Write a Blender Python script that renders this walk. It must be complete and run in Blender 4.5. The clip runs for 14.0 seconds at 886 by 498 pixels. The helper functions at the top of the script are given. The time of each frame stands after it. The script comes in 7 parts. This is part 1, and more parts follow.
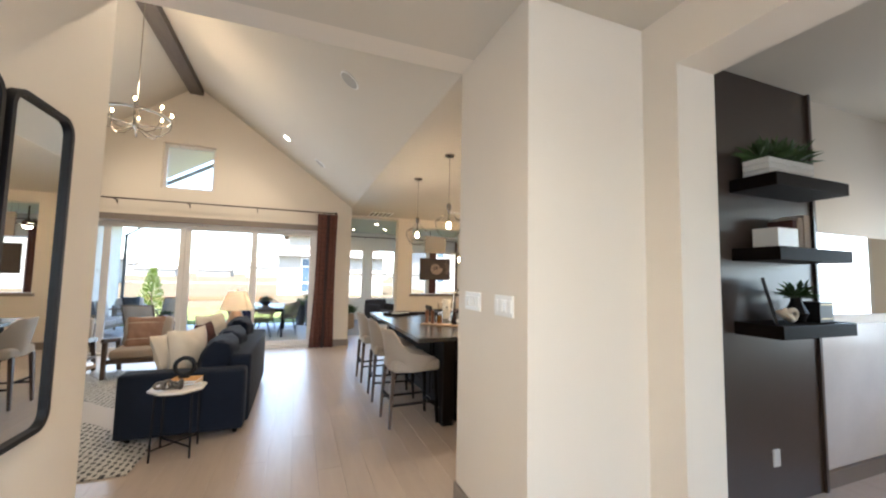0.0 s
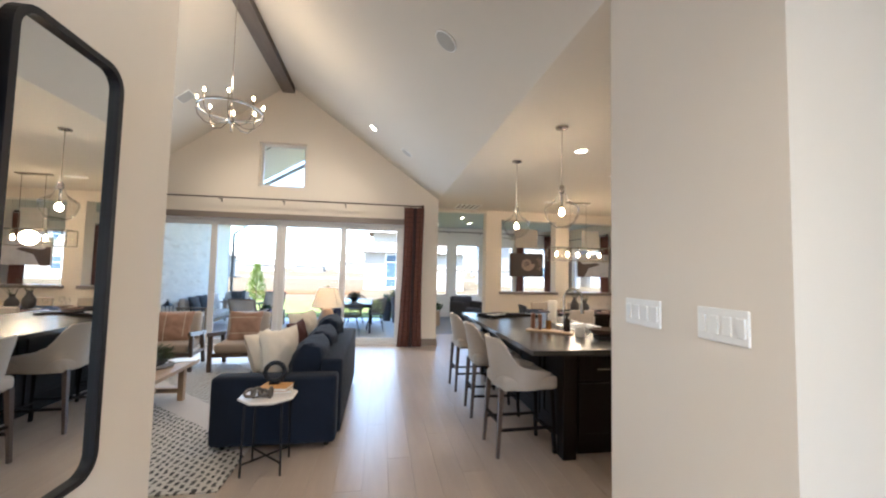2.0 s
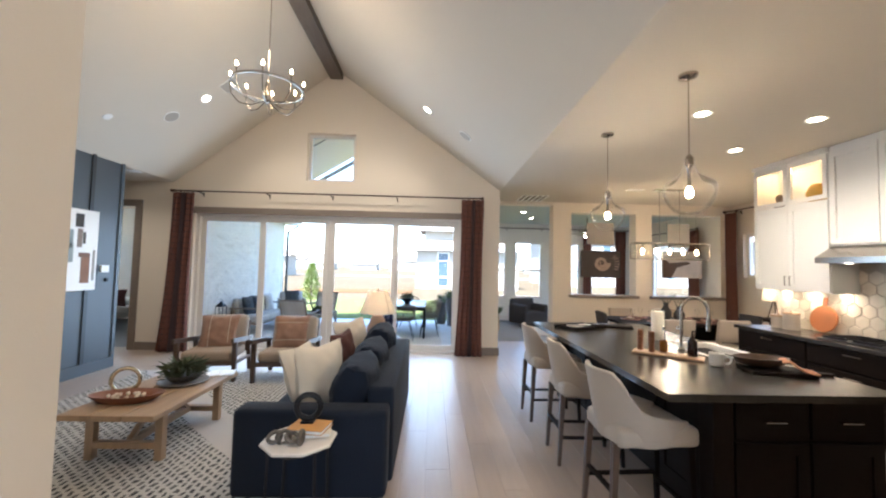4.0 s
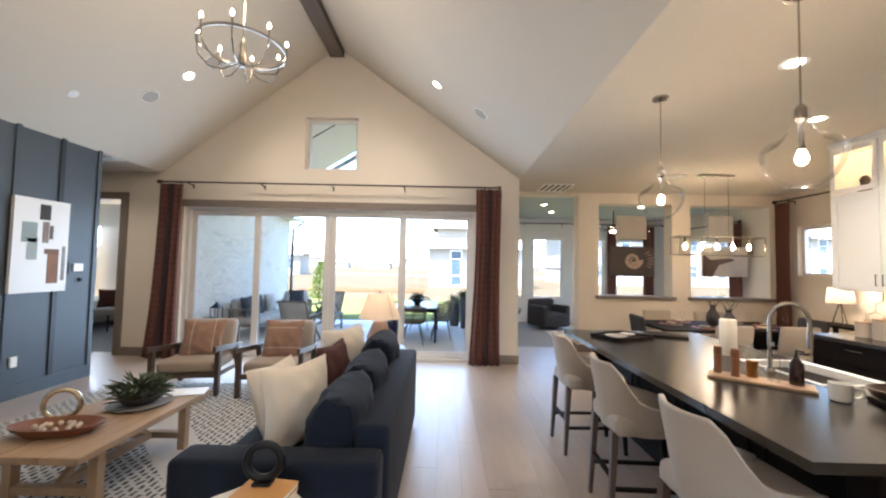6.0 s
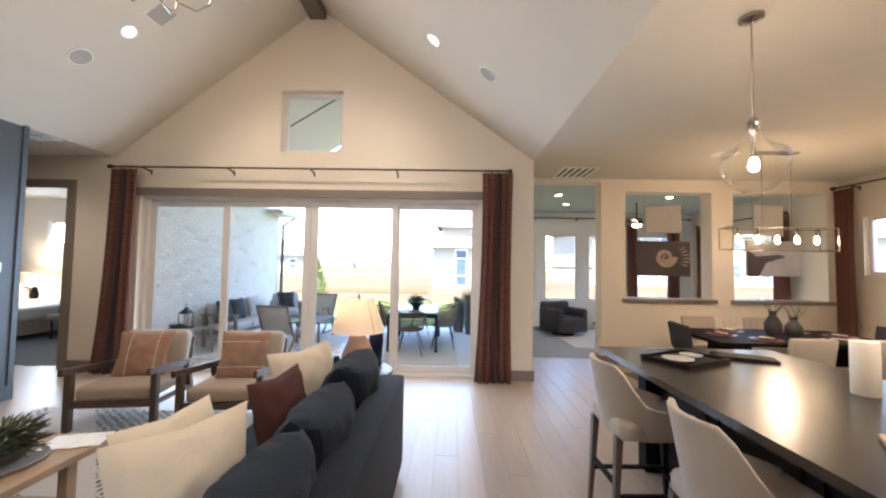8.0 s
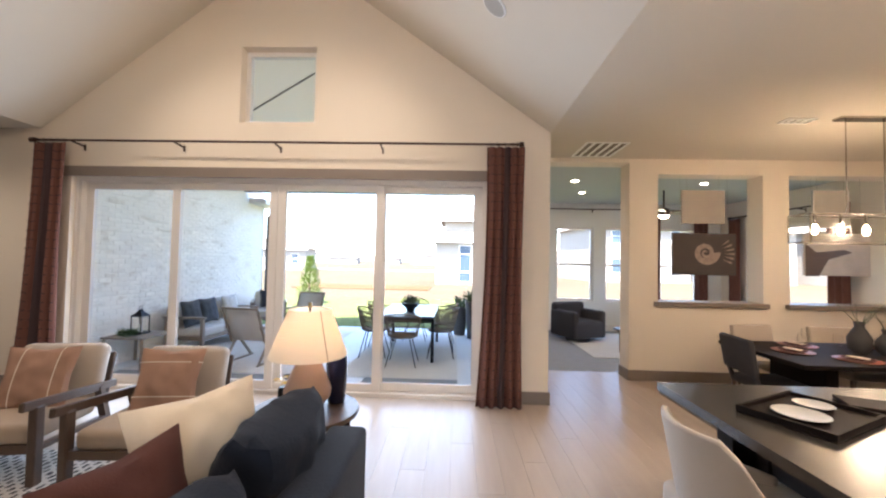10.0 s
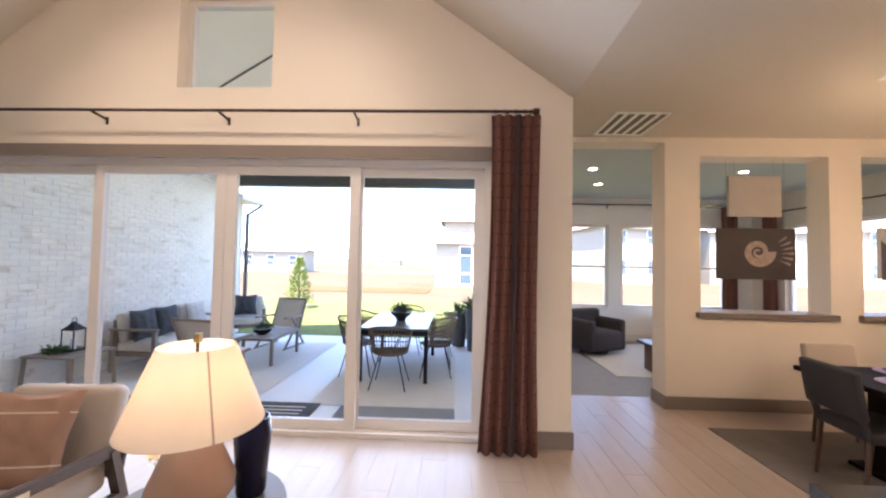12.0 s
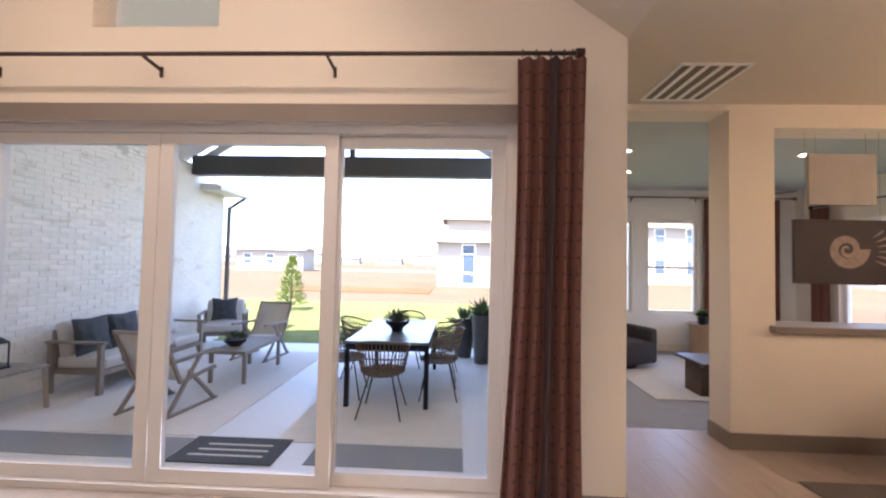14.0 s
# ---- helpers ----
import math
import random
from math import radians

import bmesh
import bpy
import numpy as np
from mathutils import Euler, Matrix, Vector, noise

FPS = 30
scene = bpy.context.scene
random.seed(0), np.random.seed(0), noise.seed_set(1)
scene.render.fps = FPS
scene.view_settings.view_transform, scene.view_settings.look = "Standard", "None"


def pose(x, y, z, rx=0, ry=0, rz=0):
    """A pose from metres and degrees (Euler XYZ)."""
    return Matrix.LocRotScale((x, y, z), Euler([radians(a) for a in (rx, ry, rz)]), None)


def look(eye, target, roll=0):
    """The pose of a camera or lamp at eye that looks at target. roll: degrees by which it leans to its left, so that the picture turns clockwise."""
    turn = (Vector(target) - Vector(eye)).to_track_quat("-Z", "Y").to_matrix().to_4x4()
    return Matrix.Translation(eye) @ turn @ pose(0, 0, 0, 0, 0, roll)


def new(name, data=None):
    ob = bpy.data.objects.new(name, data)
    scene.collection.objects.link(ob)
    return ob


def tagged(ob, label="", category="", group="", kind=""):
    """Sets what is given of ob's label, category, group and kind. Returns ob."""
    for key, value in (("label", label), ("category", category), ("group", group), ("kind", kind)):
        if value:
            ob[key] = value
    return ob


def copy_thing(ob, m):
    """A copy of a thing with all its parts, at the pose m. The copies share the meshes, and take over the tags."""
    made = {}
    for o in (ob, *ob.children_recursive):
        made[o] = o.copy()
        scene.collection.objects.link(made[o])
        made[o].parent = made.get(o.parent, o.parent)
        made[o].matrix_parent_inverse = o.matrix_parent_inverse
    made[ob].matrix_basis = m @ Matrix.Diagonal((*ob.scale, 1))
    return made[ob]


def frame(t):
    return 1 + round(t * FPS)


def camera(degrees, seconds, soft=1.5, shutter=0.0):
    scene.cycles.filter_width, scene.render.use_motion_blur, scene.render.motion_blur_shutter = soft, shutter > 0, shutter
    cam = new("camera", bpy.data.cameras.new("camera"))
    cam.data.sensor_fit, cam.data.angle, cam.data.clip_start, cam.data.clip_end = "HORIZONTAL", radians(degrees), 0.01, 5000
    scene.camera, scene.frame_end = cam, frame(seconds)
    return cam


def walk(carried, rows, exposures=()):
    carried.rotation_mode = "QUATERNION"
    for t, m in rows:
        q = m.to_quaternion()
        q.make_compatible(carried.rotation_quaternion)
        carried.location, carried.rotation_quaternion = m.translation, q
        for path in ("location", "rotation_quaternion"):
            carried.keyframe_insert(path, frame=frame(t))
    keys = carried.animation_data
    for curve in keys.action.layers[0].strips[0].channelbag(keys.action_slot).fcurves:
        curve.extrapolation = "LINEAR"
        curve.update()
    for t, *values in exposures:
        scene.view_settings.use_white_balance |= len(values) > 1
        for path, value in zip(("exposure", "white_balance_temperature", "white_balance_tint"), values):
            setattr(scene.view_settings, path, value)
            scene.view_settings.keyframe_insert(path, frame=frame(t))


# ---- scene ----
cam = camera(98.7, 14.0, soft=2.2)
PATH = [
    (0, (0.517, 1.15, 1.544), (1.226, 3.014, 1.689), 1.1),
    (0.5, (0.519, 1.253, 1.535), (1.092, 3.164, 1.677), 1.3),
    (1, (0.515, 1.447, 1.551), (0.977, 3.388, 1.683), 1.2),
    (1.5, (0.474, 1.655, 1.553), (0.868, 3.612, 1.677), 1.3),
    (2, (0.439, 1.877, 1.554), (0.757, 3.848, 1.668), 1.3),
    (2.5, (0.418, 2.105, 1.575), (0.648, 4.089, 1.688), 1.2),
    (3, (0.376, 2.327, 1.563), (0.512, 4.319, 1.676), 1.1),
    (3.5, (0.348, 2.563, 1.59), (0.43, 4.558, 1.697), 1.3),
    (4, (0.365, 2.759, 1.585), (0.419, 4.756, 1.684), 1.3),
    (6.5, (0.41, 3.726, 1.573), (0.387, 5.723, 1.662), 1.2),
    (7, (0.446, 3.974, 1.575), (0.418, 5.972, 1.663), 1.2),
    (7.5, (0.449, 4.209, 1.551), (0.417, 6.207, 1.641), 1.1),
    (8, (0.458, 4.488, 1.555), (0.415, 6.485, 1.644), 1.0),
    (10.5, (0.582, 5.734, 1.571), (0.513, 7.732, 1.635), 1.2),
    (11, (0.606, 5.987, 1.582), (0.539, 7.985, 1.648), 1.1),
    (11.5, (0.6, 6.22, 1.577), (0.531, 8.218, 1.646), 1.1),
    (12, (0.595, 6.445, 1.569), (0.522, 8.443, 1.643), 1.1),
    (12.5, (0.615, 6.674, 1.559), (0.536, 8.671, 1.628), 1.2),
    (13, (0.613, 6.912, 1.581), (0.539, 8.91, 1.648), 1.2),
    (13.5, (0.576, 7.131, 1.583), (0.503, 9.129, 1.641), 1.1),
    (14, (0.531, 7.341, 1.578), (0.45, 9.338, 1.646), 1.2),
]
walk(cam, [(t, look(eye, target, roll)) for t, eye, target, roll in PATH], [(0.0, 3.13, 5900, 8), (2.0, 3.15, 5480, 8), (4.2, 3.14, 5500, 8), (7.5, 3.18, 5800, 11), (11.0, 3.27, 6000, 17), (14.0, 3.05, 6150, 24)])

# ---- world and sun ----
SUN_EL, SUN_AZ = radians(62), radians(196)
world = bpy.data.worlds.new("world")
scene.world = world
world.use_nodes = True
wn = world.node_tree
sky = wn.nodes.new("ShaderNodeTexSky")
sky.sky_type, sky.sun_disc, sky.sun_elevation, sky.sun_rotation = "NISHITA", False, SUN_EL, SUN_AZ
wn.links.new(sky.outputs[0], wn.nodes["Background"].inputs[0])
wn.nodes["Background"].inputs[1].default_value = 0.15
sun = new("sun", bpy.data.lights.new("sun", "SUN"))
sun.data.energy, sun.data.angle, sun.data.color = 3.6, radians(0.5), (1.0, 0.95, 0.87)
sun.matrix_world = look((0, 0, 0), (-math.sin(SUN_AZ) * math.cos(SUN_EL), -math.cos(SUN_AZ) * math.cos(SUN_EL), -math.sin(SUN_EL)))


# ---- materials ----
def material(name, color, rough=0.5, metal=0.0, vary=0.08, scale=6.0, bump=0.1, fine=60.0, spec=0.5, stretch=(1, 1, 1), island=0.0, emit=0.0, glow=None, alpha=1.0, sheen=0.0, trans=0.0):
    """A surface with broad colour variation, fine grain relief and, if asked, a shade of its own for each piece."""
    m = bpy.data.materials.new(name)
    m.use_nodes = True
    nt = m.node_tree
    b = nt.nodes["Principled BSDF"]
    b.inputs["Roughness"].default_value = rough
    b.inputs["Metallic"].default_value = metal
    b.inputs["Specular IOR Level"].default_value = spec
    b.inputs["Sheen Weight"].default_value = sheen
    b.inputs["Transmission Weight"].default_value = trans
    tc = nt.nodes.new("ShaderNodeTexCoord")
    mp = nt.nodes.new("ShaderNodeMapping")
    mp.inputs["Scale"].default_value = stretch
    nt.links.new(tc.outputs["Object"], mp.inputs[0])
    n1 = nt.nodes.new("ShaderNodeTexNoise")
    n1.inputs["Scale"].default_value, n1.inputs["Detail"].default_value = scale, 5
    n2 = nt.nodes.new("ShaderNodeTexNoise")
    n2.inputs["Scale"].default_value, n2.inputs["Detail"].default_value = fine, 3
    nt.links.new(mp.outputs[0], n1.inputs[0])
    nt.links.new(mp.outputs[0], n2.inputs[0])
    mix = nt.nodes.new("ShaderNodeMix")
    mix.data_type = "RGBA"
    mix.inputs[6].default_value = (*[c * (1 - vary) for c in color], 1)
    mix.inputs[7].default_value = (*[min(1, c * (1 + vary)) for c in color], 1)
    add = nt.nodes.new("ShaderNodeMath")
    add.operation = "MULTIPLY_ADD"
    add.inputs[1].default_value, add.inputs[2].default_value = 0.35, -0.17
    nt.links.new(n2.outputs[0], add.inputs[0])
    add2 = nt.nodes.new("ShaderNodeMath")
    nt.links.new(n1.outputs[0], add2.inputs[0])
    nt.links.new(add.outputs[0], add2.inputs[1])
    nt.links.new(add2.outputs[0], mix.inputs[0])
    out = mix.outputs[2]
    if island:
        oi = nt.nodes.new("ShaderNodeObjectInfo")
        hs = nt.nodes.new("ShaderNodeHueSaturation")
        mr = nt.nodes.new("ShaderNodeMapRange")
        mr.inputs[3].default_value, mr.inputs[4].default_value = 1 - island, 1 + island
        nt.links.new(oi.outputs["Random"], mr.inputs[0])
        nt.links.new(mr.outputs[0], hs.inputs["Value"])
        nt.links.new(out, hs.inputs["Color"])
        out = hs.outputs[0]
    nt.links.new(out, b.inputs["Base Color"])
    if bump:
        bp = nt.nodes.new("ShaderNodeBump")
        bp.inputs["Strength"].default_value, bp.inputs["Distance"].default_value = bump, 0.01
        nt.links.new(n2.outputs[0], bp.inputs["Height"])
        nt.links.new(bp.outputs[0], b.inputs["Normal"])
    if emit:
        b.inputs["Emission Color"].default_value = (*(glow or color), 1)
        b.inputs["Emission Strength"].default_value = emit
    return m


def glass_material(name, tint=(1, 1, 1), rough=0.0, weight=0.10, edge=1.0):
    """Thin clear glass: mostly see-through, glossy at a slant."""
    m = bpy.data.materials.new(name)
    m.use_nodes = True
    nt = m.node_tree
    nt.nodes.clear()
    o = nt.nodes.new("ShaderNodeOutputMaterial")
    mx = nt.nodes.new("ShaderNodeMixShader")
    t = nt.nodes.new("ShaderNodeBsdfTransparent")
    t.inputs[0].default_value = (*tint, 1)
    g = nt.nodes.new("ShaderNodeBsdfGlossy")
    g.inputs["Roughness"].default_value = rough
    f = nt.nodes.new("ShaderNodeLayerWeight")
    f.inputs[0].default_value = weight
    k = nt.nodes.new("ShaderNodeMath")
    k.operation = "MULTIPLY"
    k.inputs[1].default_value = edge
    nt.links.new(f.outputs["Fresnel"], k.inputs[0])
    nt.links.new(k.outputs[0], mx.inputs[0])
    nt.links.new(t.outputs[0], mx.inputs[1])
    nt.links.new(g.outputs[0], mx.inputs[2])
    nt.links.new(mx.outputs[0], o.inputs[0])
    return m


M = {}
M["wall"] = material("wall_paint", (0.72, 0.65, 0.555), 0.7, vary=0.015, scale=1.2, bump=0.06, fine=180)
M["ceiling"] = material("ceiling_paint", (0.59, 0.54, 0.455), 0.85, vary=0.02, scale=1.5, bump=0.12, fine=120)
M["wallcool"] = material("cool_paint", (0.78, 0.78, 0.75), 0.75, vary=0.015, scale=1.2, bump=0.06, fine=180)
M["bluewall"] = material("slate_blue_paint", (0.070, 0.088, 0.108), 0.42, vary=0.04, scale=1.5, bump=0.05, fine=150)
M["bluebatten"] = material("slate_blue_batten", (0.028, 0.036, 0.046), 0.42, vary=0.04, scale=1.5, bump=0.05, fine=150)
M["trim"] = material("taupe_trim", (0.20, 0.165, 0.14), 0.45, vary=0.06, scale=3, bump=0.04)
M["vinyl"] = material("white_vinyl", (0.72, 0.69, 0.66), 0.35, vary=0.01, bump=0.0)
M["oak"] = material("oak_floor", (0.36, 0.29, 0.235), 0.32, vary=0.13, scale=2.5, bump=0.04, fine=45, stretch=(7, 0.8, 1), island=0.055)
M["seam"] = material("floor_seam", (0.20, 0.155, 0.12), 0.6)
M["beam"] = material("grey_brown_beam", (0.13, 0.105, 0.085), 0.7, vary=0.3, scale=3, bump=0.4, fine=30, stretch=(8, 0.7, 8))
M["white"] = material("white_paint", (0.80, 0.79, 0.76), 0.35, vary=0.01, bump=0.0)
M["black"] = material("black_metal", (0.008, 0.008, 0.010), 0.42, spec=0.25, vary=0.1, bump=0.02)
M["bronze"] = material("bronze_metal", (0.05, 0.028, 0.02), 0.4, metal=0.6, vary=0.1, bump=0.02)
M["chrome"] = material("brushed_nickel", (0.42, 0.39, 0.35), 0.22, metal=1.0, vary=0.04, bump=0.01)
M["mirror"] = material("mirror_silver", (0.86, 0.88, 0.88), 0.01, metal=1.0, vary=0.0, bump=0.0)
M["glass"] = glass_material("clear_glass", (0.985, 0.985, 0.98), rough=0.0, weight=0.14, edge=0.55)
M["pane"] = glass_material("pane_glass", (0.985, 0.985, 0.98), weight=0.12)
M["navy"] = material("navy_velvet", (0.009, 0.013, 0.024), 0.9, vary=0.3, scale=4, bump=0.25, fine=90, sheen=0.05, spec=0.2)
M["cream"] = material("cream_fabric", (0.65, 0.57, 0.46), 0.9, vary=0.06, scale=5, bump=0.3, fine=220, sheen=0.2)
M["beige"] = material("beige_fabric", (0.39, 0.335, 0.28), 0.9, vary=0.06, scale=5, bump=0.3, fine=260, sheen=0.1)
M["seat"] = material("tan_linen", (0.34, 0.27, 0.21), 0.9, vary=0.06, scale=5, bump=0.3, fine=260)
M["rust"] = material("terracotta_fabric", (0.31, 0.185, 0.13), 0.9, vary=0.10, scale=6, bump=0.4, fine=200)
M["maroon"] = material("maroon_fabric", (0.07, 0.022, 0.018), 0.9, vary=0.10, scale=6, bump=0.3, fine=200)
M["wood"] = material("dark_walnut", (0.07, 0.042, 0.028), 0.4, vary=0.25, scale=3, bump=0.08, fine=40, stretch=(1, 8, 8))
M["lightwood"] = material("honey_wood", (0.36, 0.245, 0.15), 0.5, vary=0.22, scale=2.5, bump=0.15, fine=35, stretch=(8, 0.8, 1))
M["espresso"] = material("espresso_wood", (0.008, 0.005, 0.004), 0.6, spec=0.10, vary=0.25, scale=4, bump=0.05, stretch=(6, 6, 1))
M["blacktop"] = material("honed_black_stone", (0.026, 0.023, 0.021), 0.25, spec=0.4, vary=0.25, scale=7, bump=0.01, fine=30)
M["curtain"] = material("rust_brown_curtain", (0.15, 0.07, 0.056), 0.95, spec=0.1, vary=0.12, scale=9, bump=0.3, fine=170)
M["curtain_dark"] = material("curtain_stripe", (0.045, 0.026, 0.028), 0.9)
M["grille"] = material("vent_metal", (0.62, 0.58, 0.54), 0.5, bump=0.0)
M["shadow_gap"] = material("vent_slot_shade", (0.20, 0.17, 0.14), 0.9)
M["lamp_can"] = material("downlight_lens", (1, 0.9, 0.75), 0.5, emit=5, glow=(1, 0.80, 0.55), bump=0)
M["bulb"] = material("warm_bulb", (1, 0.8, 0.5), 0.5, emit=9, glow=(1, 0.68, 0.36), bump=0)
M["concrete"] = material("patio_concrete", (0.62, 0.62, 0.62), 0.5, vary=0.08, scale=2, bump=0.15, fine=80)
M["grass"] = material("lawn", (0.125, 0.14, 0.045), 0.9, spec=0.05, vary=0.35, scale=3, bump=0.5, fine=60)
M["dirt"] = material("bare_earth", (0.10, 0.076, 0.048), 0.95, spec=0.03, vary=0.28, scale=0.16, bump=0.6, fine=5)
M["carpet"] = material("grey_carpet", (0.24, 0.25, 0.27), 0.95, vary=0.12, scale=8, bump=0.5, fine=250)
M["blueceil"] = material("pale_blue_ceiling", (0.45, 0.49, 0.485), 0.8, vary=0.02, scale=1, bump=0.1, fine=120)


# ---- mesh helpers ----
def box(bm, x0, x1, y0, y1, z0, z1, m=None, bevel=0.0, seg=2):
    """Add a box, given by its two corners, to bm; m turns and moves it; bevel rounds its edges."""
    c = Matrix.Translation(((x0 + x1) / 2, (y0 + y1) / 2, (z0 + z1) / 2)) @ Matrix.Diagonal((x1 - x0, y1 - y0, z1 - z0, 1))
    if bevel:
        b2 = bmesh.new()
        bmesh.ops.create_cube(b2, size=1, matrix=c)
        bmesh.ops.bevel(b2, geom=b2.edges[:], offset=bevel, segments=seg, affect="EDGES", profile=0.5)
        merge(bm, b2, m)
    else:
        bmesh.ops.create_cube(bm, size=1, matrix=(m or Matrix()) @ c)
    return bm


def merge(bm, other, m=None):
    if m is not None:
        other.transform(m)
    me = bpy.data.meshes.new("tmp")
    other.to_mesh(me)
    other.free()
    bm.from_mesh(me)
    bpy.data.meshes.remove(me)


def rod(bm, a, b, r0, r1=None, n=10):
    """A round bar from a to b."""
    a, b = Vector(a), Vector(b)
    m = Matrix.Translation((a + b) / 2) @ (b - a).to_track_quat("Z", "Y").to_matrix().to_4x4()
    bmesh.ops.create_cone(bm, cap_ends=True, segments=n, radius1=r0, radius2=r0 if r1 is None else r1, depth=(b - a).length, matrix=m)
    return bm


def bar(bm, a, b, w, d):
    """A square bar from a to b, w wide and d deep."""
    a, b = Vector(a), Vector(b)
    m = Matrix.Translation((a + b) / 2) @ (b - a).to_track_quat("Z", "Y").to_matrix().to_4x4()
    bmesh.ops.create_cube(bm, size=1, matrix=m @ Matrix.Diagonal((w, d, (b - a).length, 1)))
    return bm


def lathe(bm, profile, n=24, m=None, caps=True):
    """Turn a profile of (radius, height) round the z axis."""
    b2 = bmesh.new()
    rings = []
    for r, z in profile:
        rings.append([b2.verts.new((max(r, 1e-4) * math.cos(2 * math.pi * i / n), max(r, 1e-4) * math.sin(2 * math.pi * i / n), z)) for i in range(n)])
    for a, b in zip(rings, rings[1:]):
        for i in range(n):
            b2.faces.new((a[i], a[(i + 1) % n], b[(i + 1) % n], b[i]))
    if caps:
        b2.faces.new(rings[0][::-1])
        b2.faces.new(rings[-1])
    merge(bm, b2, m)
    return bm


def torus(bm, R, r, m=None, n=32, k=8, squash=1.0):
    b2 = bmesh.new()
    v = [[b2.verts.new(((R + r * math.cos(2 * math.pi * j / k)) * math.cos(2 * math.pi * i / n), (R + r * math.cos(2 * math.pi * j / k)) * math.sin(2 * math.pi * i / n), squash * r * math.sin(2 * math.pi * j / k))) for j in range(k)] for i in range(n)]
    for i in range(n):
        for j in range(k):
            b2.faces.new((v[i][j], v[(i + 1) % n][j], v[(i + 1) % n][(j + 1) % k], v[i][(j + 1) % k]))
    merge(bm, b2, m)
    return bm


def puff(bm, w, h, d, m=None, n=14, pinch=0.12, power=0.55, wrinkle=0.012):
    """A stuffed cushion, w by h, d thick, lying in its x-y plane, with drawn-in sides, sharp corners and soft creases."""
    b2 = bmesh.new()
    for side in (1, -1):
        g = []
        for i in range(n + 1):
            row = []
            for j in range(n + 1):
                u, v = 2 * i / n - 1, 2 * j / n - 1
                t = max(0.0, (1 - u * u) * (1 - v * v)) ** power
                x = u * (1 - pinch * (1 - v * v) * 0 - pinch * (1 - abs(v)) * abs(u) ** 3) * w / 2
                y = v * (1 - pinch * (1 - abs(u)) * abs(v) ** 3) * h / 2
                z = side * t * d / 2 + wrinkle * noise.noise((u * 3 + side, v * 3, w * 7)) * t * 2
                row.append(b2.verts.new((x, y, z)))
            g.append(row)
        for i in range(n):
            for j in range(n):
                f = (g[i][j], g[i + 1][j], g[i + 1][j + 1], g[i][j + 1])
                b2.faces.new(f if side == 1 else f[::-1])
    bmesh.ops.remove_doubles(b2, verts=b2.verts[:], dist=1e-4)
    merge(bm, b2, m)
    return bm


def part(name, bm, mat, parent=None, label="", smooth=False, kind="", loc=None):
    me = bpy.data.meshes.new(name)
    bmesh.ops.recalc_face_normals(bm, faces=bm.faces[:])
    bm.to_mesh(me)
    bm.free()
    if mat:
        me.materials.append(M[mat] if isinstance(mat, str) else mat)
    if smooth:
        for p in me.polygons:
            p.use_smooth = True
        me.set_sharp_from_angle(angle=radians(40))
    ob = new(name, me)
    if parent is not None:
        ob.parent = parent
    if loc is not None:
        ob.matrix_basis = loc
    return tagged(ob, label, kind=kind)


def thing(name, label, category, m=None, group=""):
    ob = new(name)
    ob.empty_display_size = 0.1
    ob.matrix_basis = m or Matrix()
    return tagged(ob, label, category, group)


def slab(name, boxes, mat, kind="structure", parent=None, label="", bevel=0.0):
    bm = bmesh.new()
    for b in boxes:
        box(bm, *b, bevel=bevel)
    return part(name, bm, mat, parent, label, kind=kind)


def wall_with_holes(name, axis, at, thick, a0, a1, z0, z1, holes, mat, label=""):
    """A straight wall along x (axis 'x', at y) or along y (axis 'y', at x) with rectangular holes (a0, a1, z0, z1)."""
    xs = sorted({a0, a1, *[h[0] for h in holes], *[h[1] for h in holes]})
    bm = bmesh.new()
    for u0, u1 in zip(xs, xs[1:]):
        cuts = sorted([(h[2], h[3]) for h in holes if h[0] <= u0 and h[1] >= u1])
        z = z0
        for c0, c1 in cuts + [(z1, z1)]:
            if c0 > z:
                b = (u0, u1, at, at + thick, z, c0) if axis == "x" else (at, at + thick, u0, u1, z, c0)
                box(bm, *b)
            z = c1
    bmesh.ops.remove_doubles(bm, verts=bm.verts[:], dist=1e-4)
    return part(name, bm, mat, None, label, kind="structure")

# ---- the building ----
H = 3.05
RIDGE_X, RIDGE_Z = -1.50, 5.25
BACK = 9.80

slab("floor_base", [(-8.5, 7.2, -2.6, 10.0, -0.12, -0.012), (1.4, 7.2, 10.0, 11.2, -0.12, -0.012)], "seam")
slab("floor_carpet", [(1.4, 7.2, 11.2, 14.9, -0.12, -0.002)], "carpet")

# back wall with the sliding door and the high window
wall_with_holes("wall_back", "x", BACK, 0.20, -4.4, 1.6, 0, H, [(-4.00, 0.905, 0.0, 2.50)], "wall", "warm white painted wall round the sliding door")
wall_with_holes("wall_back_side", "x", BACK, 0.20, -8.5, -4.4, 0, H, [(-5.95, -5.05, 0.0, 2.62)], "wall")


